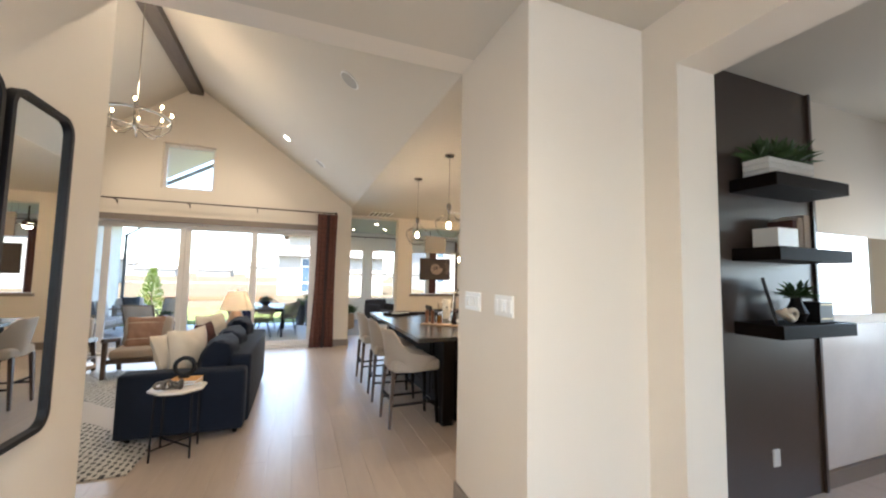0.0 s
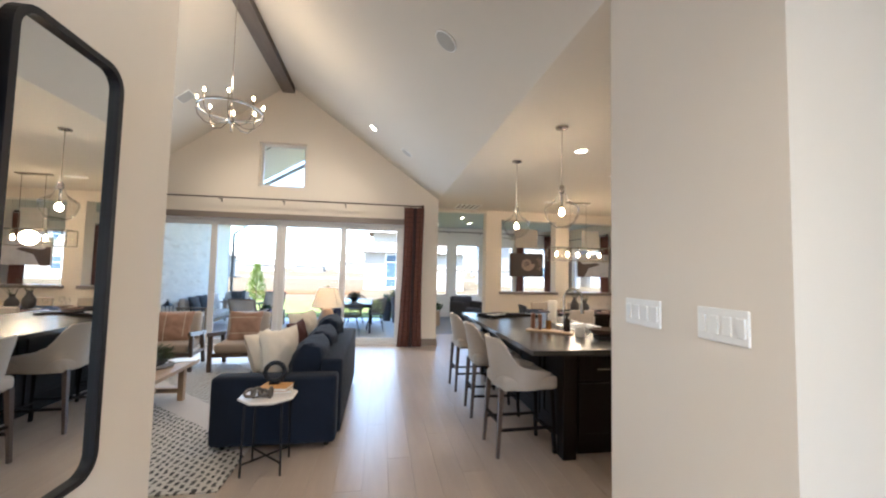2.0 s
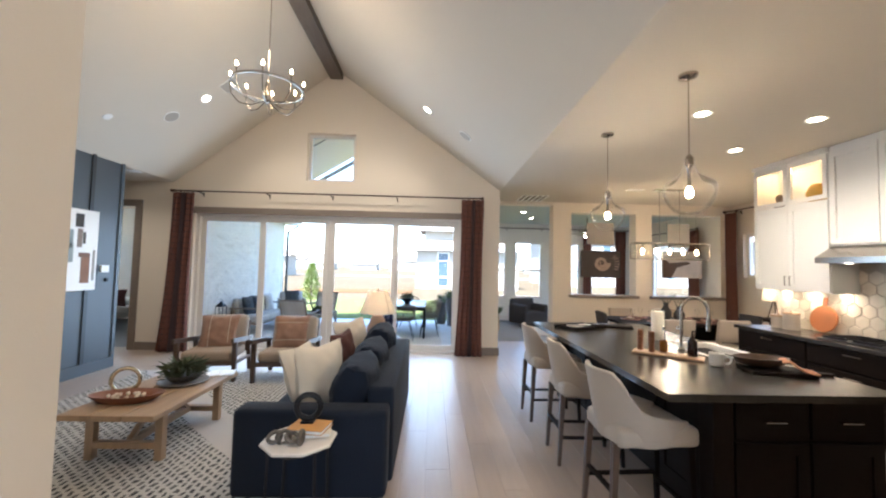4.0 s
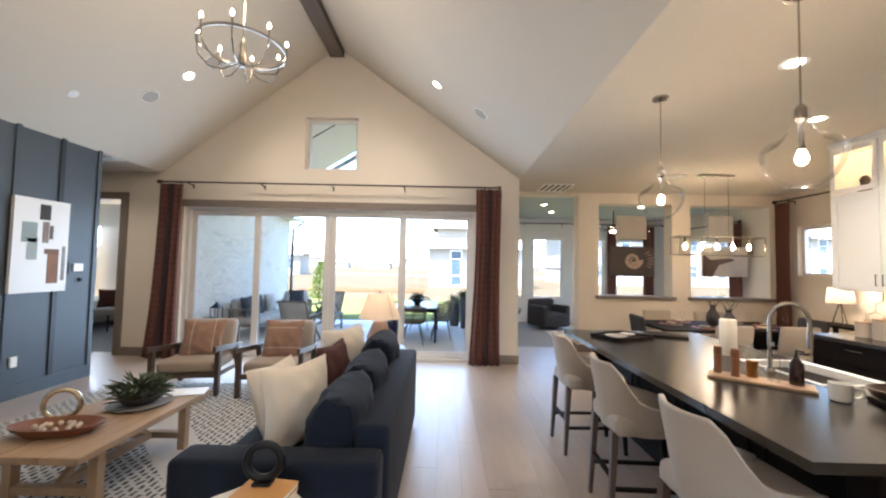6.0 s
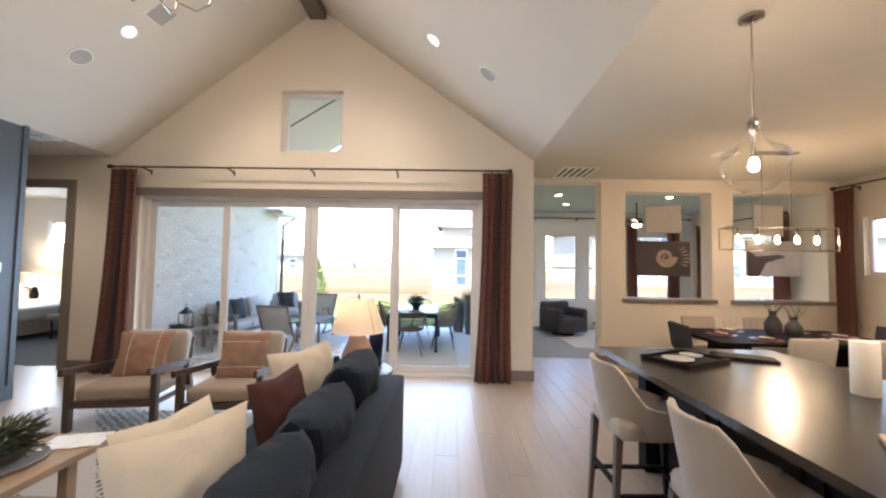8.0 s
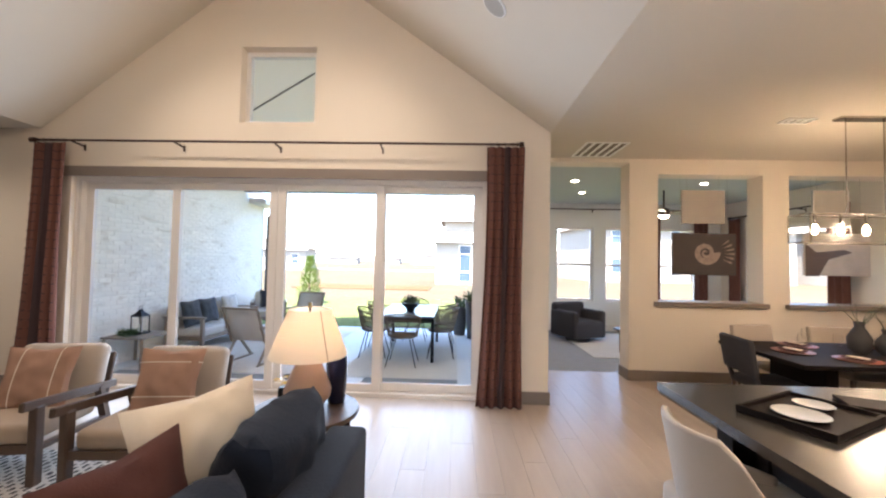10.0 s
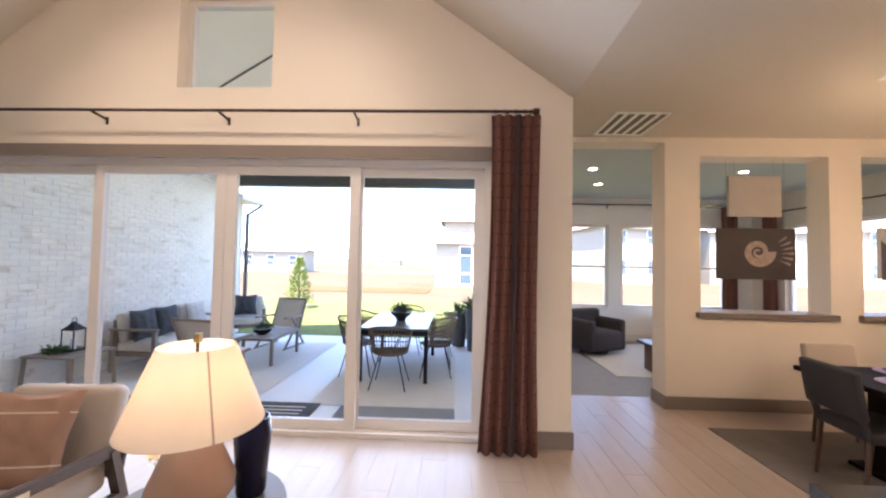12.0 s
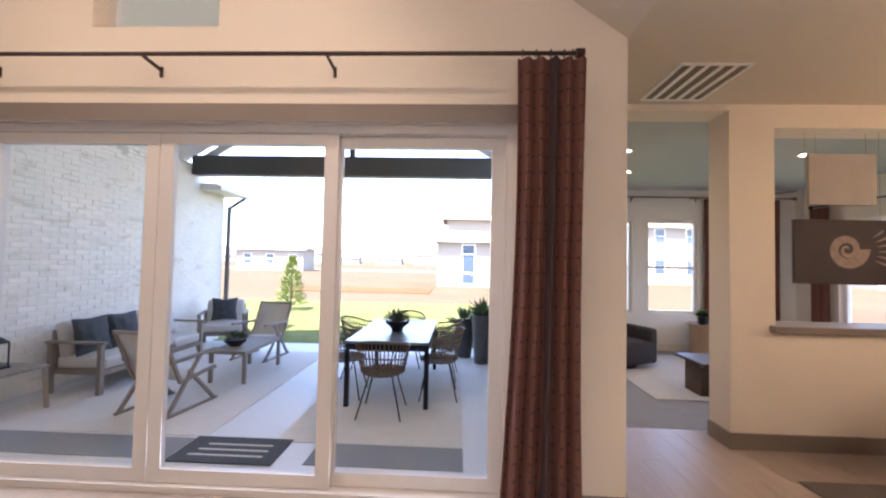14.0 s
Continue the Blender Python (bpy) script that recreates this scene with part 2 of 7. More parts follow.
def gable(name, y0, y1, hole=None):
    """The triangle above the flat ceiling height, with a square hole if asked."""
    bm = bmesh.new()
    xs = [-4.4, RIDGE_X, 1.6]
    if hole:
        xs = sorted(set(xs + [hole[0], hole[1]]))

    def top(x):
        return H + (RIDGE_Z - H) * (1 - abs(x - RIDGE_X) / (RIDGE_X + 4.4 if x < RIDGE_X else 1.6 - RIDGE_X))

    for u0, u1 in zip(xs, xs[1:]):
        spans = [(H, H, top(u0), top(u1))]
        if hole and hole[0] <= u0 and hole[1] >= u1:
            spans = [(H, H, hole[2], hole[2]), (hole[3], hole[3], top(u0), top(u1))]
        for za0, za1, zb0, zb1 in spans:
            q = [(u0, za0), (u1, za1), (u1, zb1), (u0, zb0)]
            f = [bm.verts.new((x, y0, z)) for x, z in q]
            g = [bm.verts.new((x, y1, z)) for x, z in q]
            bm.faces.new(f)
            bm.faces.new(g[::-1])
            for i in range(4):
                bm.faces.new((f[i], g[i], g[(i + 1) % 4], f[(i + 1) % 4]))
    return part(name, bm, "wall", kind="structure")


gable("wall_gable_back", BACK, BACK + 0.2, (-2.01, -1.12, 3.14, 4.04))
gable("wall_gable_front", 3.46, 3.66)

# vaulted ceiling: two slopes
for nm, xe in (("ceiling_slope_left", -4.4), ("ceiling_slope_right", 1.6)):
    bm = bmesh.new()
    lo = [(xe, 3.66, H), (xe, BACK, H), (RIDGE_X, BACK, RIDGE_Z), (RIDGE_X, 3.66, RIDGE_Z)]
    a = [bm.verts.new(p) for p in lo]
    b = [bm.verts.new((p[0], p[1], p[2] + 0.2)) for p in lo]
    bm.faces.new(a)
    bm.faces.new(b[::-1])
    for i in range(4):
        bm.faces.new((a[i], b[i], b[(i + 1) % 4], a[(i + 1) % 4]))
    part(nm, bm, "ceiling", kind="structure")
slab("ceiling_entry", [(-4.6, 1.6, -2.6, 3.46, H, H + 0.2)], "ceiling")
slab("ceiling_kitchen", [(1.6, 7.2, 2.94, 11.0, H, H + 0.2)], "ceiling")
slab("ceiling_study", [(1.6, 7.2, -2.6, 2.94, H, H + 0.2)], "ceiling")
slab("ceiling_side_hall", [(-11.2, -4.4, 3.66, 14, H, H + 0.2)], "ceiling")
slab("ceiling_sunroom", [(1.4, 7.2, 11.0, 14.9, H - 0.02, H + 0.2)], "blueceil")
# ridge beam
slab("ceiling_beam", [(RIDGE_X - 0.115, RIDGE_X + 0.115, 3.66, BACK - 0.06, 5.05, 5.26)], "beam", label="grey-brown wooden ridge beam")

# entry hall walls
slab("wall_entry_left", [(-0.60, -0.475, -2.6, 3.46, 0, H)], "wall")
slab("porch_slab", [(-1.5, 3.0, -6.0, -2.6, -0.3, -0.02)], "concrete")
slab("wall_living_front", [(-4.4, -0.475, 3.46, 3.66, 0, H)], "wall")
wall_with_holes("wall_entry_back", "x", -2.6, 0.2, -0.475, 7.2, 0, H, [(-0.2, 1.5, 0.1, 2.7)], "wall")
slab("wall_entry_right", [(1.6, 2.4, 2.79, 3.66, 0, H), (2.4, 2.7, 3.06, 3.66, 0, H)], "wall", label="warm white block of wall with light switches")
wall_with_holes("wall_study_opening", "y", 2.4, 0.30, -2.4, 2.79, 0, H, [(0.9, 2.57, 0, 2.73)], "wall")
slab("wall_kitchen_near", [(2.4, 7.2, 2.92, 3.06, 0, H)], "wall")
slab("wall_entry_infill", [(2.4, 2.7, 2.79, 2.92, 0, H)], "wall")
wall_with_holes("wall_study_side", "y", 6.0, 0.15, -2.4, 2.79, 0, H, [(0.9, 2.6, 0.9, 2.3)], "wall")

# left: slate-blue feature wall, side hall and bedroom beyond
slab("wall_feature", [(-4.53, -4.4, 3.66, 8.68, 0, H + 0.05)], "bluewall", label="slate-blue panelled feature wall")
slab("wall_hall_far", [(-8.5, -8.3, 3.66, BACK, 0, H)], "wall")
slab("wall_bedroom_side", [(-11.2, -11.0, BACK + 0.2, 13.8, 0, H), (-11.2, -8.5, BACK, BACK + 0.2, 0, H)], "wallcool")
slab("wall_patio_inner", [(-4.75, -4.62, BACK + 0.2, 13.6, 0, H)], "wallcool")
slab("wall_hall_near", [(-8.5, -4.53, 3.46, 3.66, 0, H)], "wall")
wall_with_holes("wall_bedroom_far", "x", 13.6, 0.2, -11.2, -4.6, 0, H, [(-9.45, -8.85, 1.9, 2.5)], "wallcool")
slab("floor_bedroom", [(-11.2, -4.5, 10.0, 13.8, -0.12, -0.002)], "carpet")

# kitchen / dining walls
slab("wall_kitchen_right", [(5.13, 5.33, 2.94, 7.9, 0, H)], "wall")
slab("wall_dining_jog", [(5.33, 7.0, 7.7, 7.9, 0, H)], "wall")
wall_with_holes("wall_dining_right", "y", 6.82, 0.2, 7.9, 14.9, 0, H, [(9.82, 10.48, 1.53, 2.42), (11.9, 13.9, 0.6, 2.4)], "wall")
wall_with_holes("wall_passthrough", "x", 10.82, 0.28, 2.94, 6.82, 0, H, [(3.33, 4.74, 1.03, 2.84), (5.09, 6.60, 1.03, 2.84)], "wall", "warm white wall with two framed openings")
slab("wall_hall_side", [(1.4, 1.6, BACK + 0.2, 14.9, 0, H)], "wall")
slab("wall_hall_header", [(1.6, 2.94, 10.82, 11.1, 2.995, H)], "wall")
wall_with_holes("wall_sunroom_far", "x", 14.7, 0.2, 1.6, 6.82, 0, H, [(1.80, 2.70, 0.69, 2.46), (2.95, 3.84, 0.69, 2.46), (4.11, 5.06, 0.69, 2.46), (5.4, 6.3, 0.69, 2.46)], "wallcool")

# outside
slab("ground", [(-400, 400, 14.3, 900, -0.5, -0.14), (-400, -9, -60, 14.3, -0.5, -0.14), (7.2, 400, -60, 14.3, -0.5, -0.14)], "dirt")
slab("lawn", [(-14, 12, 14.34, 22.5, -0.4, -0.10)], "grass")
slab("patio_slab", [(-4.4, 1.4, BACK + 0.2, 14.6, -0.3, -0.04)], "concrete")

# baseboards and casings
slab("baseboard_back", [(0.905, 1.6, BACK - 0.018, BACK, 0, 0.14), (-5.05, -4.0, BACK - 0.018, BACK, 0, 0.14)], "trim")
slab("baseboard_wall_end", [(1.6, 1.618, BACK - 0.018, 14.7, 0, 0.14)], "trim")
slab("baseboard_dining", [(2.922, 6.82, 10.802, 10.82, 0, 0.14), (2.922, 2.94, 10.82, 11.1, 0, 0.14)], "trim")
slab("baseboard_dining_side", [(6.802, 6.82, 7.9, 10.80, 0, 0.14)], "trim")
slab("baseboard_feature", [(-4.4, -4.382, 3.66, 8.68, 0, 0.16)], "bluewall")
slab("baseboard_entry", [(-0.475, -0.457, -2.4, 3.66, 0, 0.14), (1.582, 1.6, 2.79, 3.66, 0, 0.14), (1.582, 2.4, 2.772, 2.79, 0, 0.14), (1.6, 2.4, 3.66, 3.678, 0, 0.14)], "trim")
slab("baseboard_sunroom", [(1.6, 6.82, 14.682, 14.7, 0, 0.14)], "vinyl")
slab("trim_slider", [(-4.08, 0.95, BACK - 0.03, BACK, 2.485, 2.60)], "trim", label="taupe head trim over the sliding door")
slab("trim_bedroom_door", [(-5.05, -4.93, BACK - 0.025, BACK, 0, 2.70), (-6.07, -5.95, BACK - 0.025, BACK, 0, 2.70), (-5.95, -5.05, BACK - 0.025, BACK, 2.58, 2.70)], "trim")
slab("sill_passthrough", [(3.275, 4.785, 10.76, 11.14, 1.02, 1.08), (5.03, 6.66, 10.76, 11.14, 1.02, 1.08)], "trim", label="taupe wooden sill", bevel=0.006)
slab("wall_back_reveal_trim", [(-4.0, -3.985, BACK + 0.06, BACK + 0.20, 0.05, 2.5), (0.89, 0.905, BACK + 0.06, BACK + 0.20, 0.05, 2.5)], "vinyl")


def pane_window(name, axis, at, a0, a1, z0, z1, bars=(), rail=None, f=0.05, mat="vinyl"):
    """A window with its frame, glass and an optional middle rail."""
    w = thing(name, "", "window")
    w["kind"] = "structure"
    d = 0.07

    def b(bm, u0, u1, c0, c1, e=0.0):
        if axis == "x":
            box(bm, u0, u1, at + e, at + d - e, c0, c1)
        else:
            box(bm, at + e, at + d - e, u0, u1, c0, c1)

    bm = bmesh.new()
    b(bm, a0, a0 + f, z0, z1)
    b(bm, a1 - f, a1, z0, z1)
    b(bm, a0 + f, a1 - f, z0, z0 + f)
    b(bm, a0 + f, a1 - f, z1 - f, z1)
    part("window_frame", bm, mat, w)
    if rail:
        bm = bmesh.new()
        b(bm, a0 + f, a1 - f, rail - 0.02, rail + 0.02, 0.01)
        part("rail", bm, mat, w)
    for u in bars:
        bm = bmesh.new()
        b(bm, u - 0.03, u + 0.03, z0 + f, z1 - f, 0.01)
        part("mullion", bm, mat, w)
    bm = bmesh.new()
    b(bm, a0 + f, a1 - f, z0 + f, z1 - f, 0.032)
    g = part("pane", bm, "pane", w)
    g.visible_shadow = False
    return w


pane_window("window_gable", "x", BACK + 0.12, -2.01, -1.12, 3.14, 4.04, f=0.055)
for a, b in ((1.80, 2.70), (2.95, 3.84), (4.11, 5.06), (5.4, 6.3)):
    pane_window("window_sunroom", "x", 14.76, a, b, 0.69, 2.46, rail=1.56)
pane_window("window_dining", "y", 6.9, 9.82, 10.48, 1.53, 2.42)
pane_window("window_sunroom_side", "y", 6.9, 11.9, 13.9, 0.6, 2.4)
pane_window("window_bedroom", "x", 13.66, -9.45, -8.85, 1.9, 2.5)
# Unseen glazing at the back of the entry, added to let in daylight.
pane_window("window_entry", "x", -2.55, -0.2, 1.5, 0.1, 2.7, bars=(0.65,))
# Unseen window, added so that the study mirror has brightness to reflect.
pane_window("window_study", "y", 6.05, 0.9, 2.6, 0.9, 2.3)

# four-panel sliding door
slider = thing("door_slider", "white vinyl four-panel sliding glass door onto the patio", "door")
slider["kind"] = "structure"
bm = bmesh.new()
box(bm, -3.985, 0.89, BACK + 0.07, BACK + 0.19, 2.44, 2.50)
box(bm, -3.985, 0.89, BACK + 0.05, BACK + 0.20, 0.0, 0.045)
box(bm, -3.985, -3.94, BACK + 0.07, BACK + 0.19, 0.045, 2.44)
box(bm, 0.845, 0.89, BACK + 0.07, BACK + 0.19, 0.045, 2.44)
part("door_frame", bm, "vinyl", slider)
for i, (a, b) in enumerate([(-3.94, -2.77), (-2.83, -1.56), (-1.555, -0.30), (-0.38, 0.845)]):
    dy = BACK + (0.135 if i in (0, 3) else 0.085)
    p = tagged(new("door_panel"), "")
    p.parent = slider
    bm = bmesh.new()
    s = 0.095
    box(bm, a, a + s, dy, dy + 0.045, 0.05, 2.435)
    box(bm, b - s, b, dy, dy + 0.045, 0.05, 2.435)
    box(bm, a + s, b - s, dy, dy + 0.045, 0.05, 0.14)
    box(bm, a + s, b - s, dy, dy + 0.045, 2.36, 2.435)
    part("panel_frame", bm, "vinyl", p)
    bm = bmesh.new()
    box(bm, a + s, b - s, dy + 0.018, dy + 0.026, 0.14, 2.36)
    g = part("pane", bm, "pane", p)
    g.visible_shadow = False
bm = bmesh.new()
box(bm, -0.345, -0.325, BACK + 0.11, BACK + 0.13, 0.95, 1.15, bevel=0.004)
part("handle", bm, "black", slider)


def window_light(name, loc, aim, w, h, watts):
    """The sky's light in a window's opening."""
    l = new(name, bpy.data.lights.new(name, "AREA"))
    l.data.shape, l.data.size, l.data.size_y, l.data.energy, l.data.color = "RECTANGLE", w, h, watts, (0.74, 0.87, 1.0)
    l.matrix_world = look(loc, aim)
    return l


# Fill lamp in the added entry glazing, brightens the hall walls.
window_light("entry_fill_light", (0.65, -2.66, 1.4), (0.65, 0, 1.3), 1.6, 2.4, 9)
# Fill lamp in the added study window.
window_light("study_fill_light", (6.2, 1.75, 1.6), (0, 1.75, 1.5), 1.6, 1.3, 3)
window_light("bedroom_window_light", (-9.15, 13.6, 2.2), (-8.0, 10.0, 0.5), 0.6, 0.6, 6)
window_light("slider_light", (-1.5, 9.868, 1.25), (-1.5, 0, 1.0), 4.6, 2.2, 14)

# ---- living room ----
def stripes_rug():
    m = material("rug_pattern", (0.5, 0.47, 0.43), 0.95, vary=0.08, bump=0.5, fine=300)
    nt = m.node_tree
    b = nt.nodes["Principled BSDF"]
    tc = nt.nodes.new("ShaderNodeTexCoord")
    mp = nt.nodes.new("ShaderNodeMapping")
    mp.inputs["Rotation"].default_value = (0, 0, radians(90))
    nt.links.new(tc.outputs["Object"], mp.inputs[0])
    br = nt.nodes.new("ShaderNodeTexBrick")
    br.inputs["Scale"].default_value = 1.0
    br.inputs["Brick Width"].default_value, br.inputs["Row Height"].default_value = 0.075, 0.052
    br.inputs["Mortar Size"].default_value, br.inputs["Mortar Smooth"].default_value = 0.0145, 0.15
    br.inputs["Color1"].default_value = (0.025, 0.025, 0.03, 1)
    br.inputs["Color2"].default_value = (0.09, 0.085, 0.08, 1)
    br.inputs["Mortar"].default_value = (0.50, 0.47, 0.42, 1)
    nz = nt.nodes.new("ShaderNodeTexNoise")
    nz.inputs["Scale"].default_value = 13
    add = nt.nodes.new("ShaderNodeVectorMath")
    add.operation = "MULTIPLY_ADD"
    add.inputs[1].default_value = (0.06, 0.05, 0.03)
    nt.links.new(mp.outputs[0], nz.inputs[0])
    nt.links.new(nz.outputs["Color"], add.inputs[0])
    nt.links.new(mp.outputs[0], add.inputs[2])
    nt.links.new(add.outputs[0], br.inputs[0])
    # big plain diamonds between the dashed fields
    wv = nt.nodes.new("ShaderNodeTexWave")
    wv.wave_type, wv.bands_direction, wv.wave_profile = "BANDS", "DIAGONAL", "TRI"
    wv.inputs["Scale"].default_value, wv.inputs["Distortion"].default_value = 0.32, 1.2
    wv.inputs["Detail Scale"].default_value = 0.6
    nt.links.new(tc.outputs["Object"], wv.inputs[0])
    st = nt.nodes.new("ShaderNodeMath")
    st.operation = "GREATER_THAN"
    st.inputs[1].default_value = 0.74
    nt.links.new(wv.outputs["Fac"], st.inputs[0])
    mx = nt.nodes.new("ShaderNodeMix")
    mx.data_type = "RGBA"
    mx.inputs[7].default_value = (0.52, 0.48, 0.44, 1)
    nt.links.new(st.outputs[0], mx.inputs[0])
    nt.links.new(br.outputs["Color"], mx.inputs[6])
    nt.links.new(mx.outputs[2], b.inputs["Base Color"])
    return m


bm = bmesh.new()
box(bm, -3.75, -0.62, 4.78, 8.45, 0.0, 0.012, bevel=0.004)
tagged(part("area_rug", bm, stripes_rug()), "cream woven rug with broken black dash pattern under the coffee table", "rug")


def place(x, y, z=0.0, rz=0.0):
    return pose(x, y, z, 0, 0, rz)


def sofa():
    s = thing("sofa", "dark navy velvet sofa with loose back cushions beside the walkway", "sofa", place(-0.41, 6.40))
    # local: x -0.52..0.52 (back at +x), y -0.98..0.98
    bm = bmesh.new()
    box(bm, -0.50, 0.36, -0.86, 0.86, 0.07, 0.30, bevel=0.02)
    part("base", bm, "navy", s, smooth=True)
    for y in (-1.055, 0.855):
        bm = bmesh.new()
        box(bm, -0.52, 0.50, y, y + 0.20, 0.05, 0.62, bevel=0.035, seg=3)
        part("arm", bm, "navy", s, smooth=True)
    bm = bmesh.new()
    box(bm, 0.33, 0.525, -0.855, 1.055, 0.05, 0.72, bevel=0.03, seg=3)
    part("backrest", bm, "navy", s, smooth=True)
    for y in (-0.855, 0.002):
        bm = bmesh.new()
        box(bm, -0.51, 0.30, y, y + 0.853, 0.29, 0.45, bevel=0.05, seg=3)
        part("seat_cushion", bm, "navy", s, smooth=True)
    for y, z in ((-0.60, 0.0), (0.02, 0.012), (0.70, 0.06)):
        bm = bmesh.new()
        puff(bm, 0.60, 0.46, 0.34, n=18, power=0.30, wrinkle=0.02, pinch=0.06)
        part("back_cushion", bm, "navy", s, smooth=True, loc=pose(0.20, y, 0.645 + z, 0, 14, 0) @ pose(0, 0, 0, 90, 0, 90))
    for x in (-0.44, 0.42):
        for y in (-0.95, 0.95):
            bm = bmesh.new()
            rod(bm, (x, y, 0), (x, y, 0.08), 0.02, 0.028)
            part("leg", bm, "espresso", s)
    return s


sofa()


def cushion(name, label, w, h, d, mat, m, stripes=None):
    c = thing(name, label, "cushion", m)
    bm = bmesh.new()
    puff(bm, w, h, d, n=16, power=0.45, wrinkle=0.014)
    part("cover", bm, mat, c, smooth=True)
    if stripes:
        for u in stripes:
            for sd in (1, -1):
                bm = bmesh.new()
                n = 14
                prev = None
                for i in range(n + 1):
                    v = 2 * i / n - 1
                    t = max(0.0, (1 - u * u) * (1 - v * v)) ** 0.45
                    z = sd * (t * d / 2 + 0.003)
                    q = [bm.verts.new((u * w / 2 + e, v * 0.97 * h / 2, z)) for e in (-0.004, 0.004)]
                    if prev:
                        bm.faces.new((prev[0], prev[1], q[1], q[0]))
                    prev = q
                part("stripe", bm, "cream", c)
    return c


cushion("throw_pillow", "large cream throw pillow leaning on the navy sofa", 0.52, 0.52, 0.20, "cream", pose(-0.52, 5.93, 0.69, 82, 0, 62))
cushion("throw_pillow", "cream throw pillow tucked against the sofa back", 0.50, 0.50, 0.18, "cream", pose(-0.76, 6.22, 0.63, 70, 0, 78))
cushion("throw_pillow", "maroon throw pillow behind the cream ones", 0.48, 0.48, 0.16, "maroon", pose(-0.50, 6.72, 0.68, 74, 0, 80))
cushion("throw_pillow", "cream throw pillow at the lamp end of the sofa", 0.56, 0.50, 0.18, "cream", pose(-0.50, 7.09, 0.745, 72, 0, 66))


def armchair(label, m):
    c = thing("armchair", label, "armchair", m, "armchairs facing the sofa")
    # local: front at -y
    for x in (-0.33, 0.28):
        bm = bmesh.new()
        box(bm, x, x + 0.045, -0.02, 0.05, 0.0, 0.54, bevel=0.008)
        part("front_leg", bm, "wood", c)
        bm = bmesh.new()
        bar(bm, (x + 0.022, 0.70, 0.0), (x + 0.022, 0.56, 0.50), 0.045, 0.05)
        part("back_leg", bm, "wood", c)
        bm = bmesh.new()
        bar(bm, (x + 0.022, -0.10, 0.565), (x + 0.022, 0.74, 0.47), 0.03, 0.062)
        bmesh.ops.bevel(bm, geom=bm.edges[:], offset=0.006, segments=2, affect="EDGES")
        part("armrest", bm, "wood", c)
        bm = bmesh.new()
        bar(bm, (x + 0.022, 0.0, 0.25), (x + 0.022, 0.62, 0.22), 0.045, 0.03)
        part("side_rail", bm, "wood", c)
    bm = bmesh.new()
    box(bm, -0.285, 0.285, 0.0, 0.035, 0.22, 0.28)
    part("front_rail", bm, "wood", c)
    bm = bmesh.new()
    box(bm, -0.275, 0.275, 0.01, 0.60, 0.27, 0.41, bevel=0.045, seg=3)
    part("seat_cushion", bm, "seat", c, smooth=True)
    bm = bmesh.new()
    box(bm, -0.275, 0.275, -0.065, 0.065, 0.0, 0.47, bevel=0.06, seg=4)
    part("back_cushion", bm, "beige", c, smooth=True, loc=pose(0, 0.60, 0.36, -14, 0, 0))
    bm = bmesh.new()
    box(bm, -0.27, 0.27, 0.08, 0.11, 0.0, 0.46, bevel=0.01)
    part("back_frame", bm, "wood", c, loc=pose(0, 0.60, 0.30, -14, 0, 0))
    return c


for x, y, r in ((-2.60, 7.93, 9), (-1.62, 7.95, 4)):
    m = place(x, y, 0, r) @ Matrix.Diagonal((1.16, 1.0, 0.99, 1))
    armchair("walnut framed armchair with tan seat and beige back cushion", m)
    m = place(x, y, 0, r)
    cushion("throw_pillow", "terracotta cushion with thin cream stripes on an armchair", 0.50, 0.48, 0.13, "rust", m @ pose(0.0, 0.43, 0.60, 70, 0, 3) @ pose(0, 0, 0, 0, 0, 0 if x < -2 else 90), stripes=(-0.45, 0.55))


def coffee_table():
    t = thing("coffee_table", "honey wood trestle coffee table on the patterned rug", "coffee table", place(-2.04, 6.33))
    for i, x in enumerate((-0.355, -0.115, 0.125)):
        bm = bmesh.new()
        box(bm, x, x + 0.23, -0.62, 0.62, 0.385, 0.43, bevel=0.006)
        part("plank", bm, "lightwood", t)
    for y in (-0.40, 0.40):
        for x in (-0.27, 0.27):
            bm = bmesh.new()
            box(bm, x - 0.03, x + 0.03, y - 0.03, y + 0.03, 0, 0.385, bevel=0.004)
            part("leg", bm, "lightwood", t)
        bm = bmesh.new()
        box(bm, -0.24, 0.24, y - 0.025, y + 0.025, 0.10, 0.15)
        part("crossbar", bm, "lightwood", t)
    bm = bmesh.new()
    box(bm, -0.025, 0.025, -0.375, 0.375, 0.10, 0.15)
    part("stretcher", bm, "lightwood", t)
    for y, s in ((-0.36, 1), (0.36, -1)):
        bm = bmesh.new()
        bar(bm, (0, y, 0.14), (0, y + s * 0.30, 0.385), 0.045, 0.03)
        part("brace", bm, "lightwood", t)


coffee_table()
TT = 0.431
r1 = thing("ring_sculpture", "clear and gold ring sculpture standing on the coffee table", "sculpture", place(-2.28, 6.20, TT))
bm = bmesh.new()
torus(bm, 0.10, 0.017, pose(0, 0, 0.117, 90, 0, 25), n=40, k=10)
part("ring", bm, material("champagne_metal", (0.65, 0.55, 0.38), 0.15, metal=0.9, vary=0.1), r1, smooth=True)
tr = thing("oval_tray", "reddish wooden dough bowl with pale beads on the coffee table", "bowl", place(-2.12, 6.02, TT, 8))
bm = bmesh.new()
lathe(bm, [(0.10, 0.0), (0.16, 0.005), (0.21, 0.05), (0.22, 0.065), (0.205, 0.063), (0.15, 0.02), (0.0, 0.018)], n=28, m=Matrix.Diagonal((1.25, 0.62, 1, 1)), caps=False)
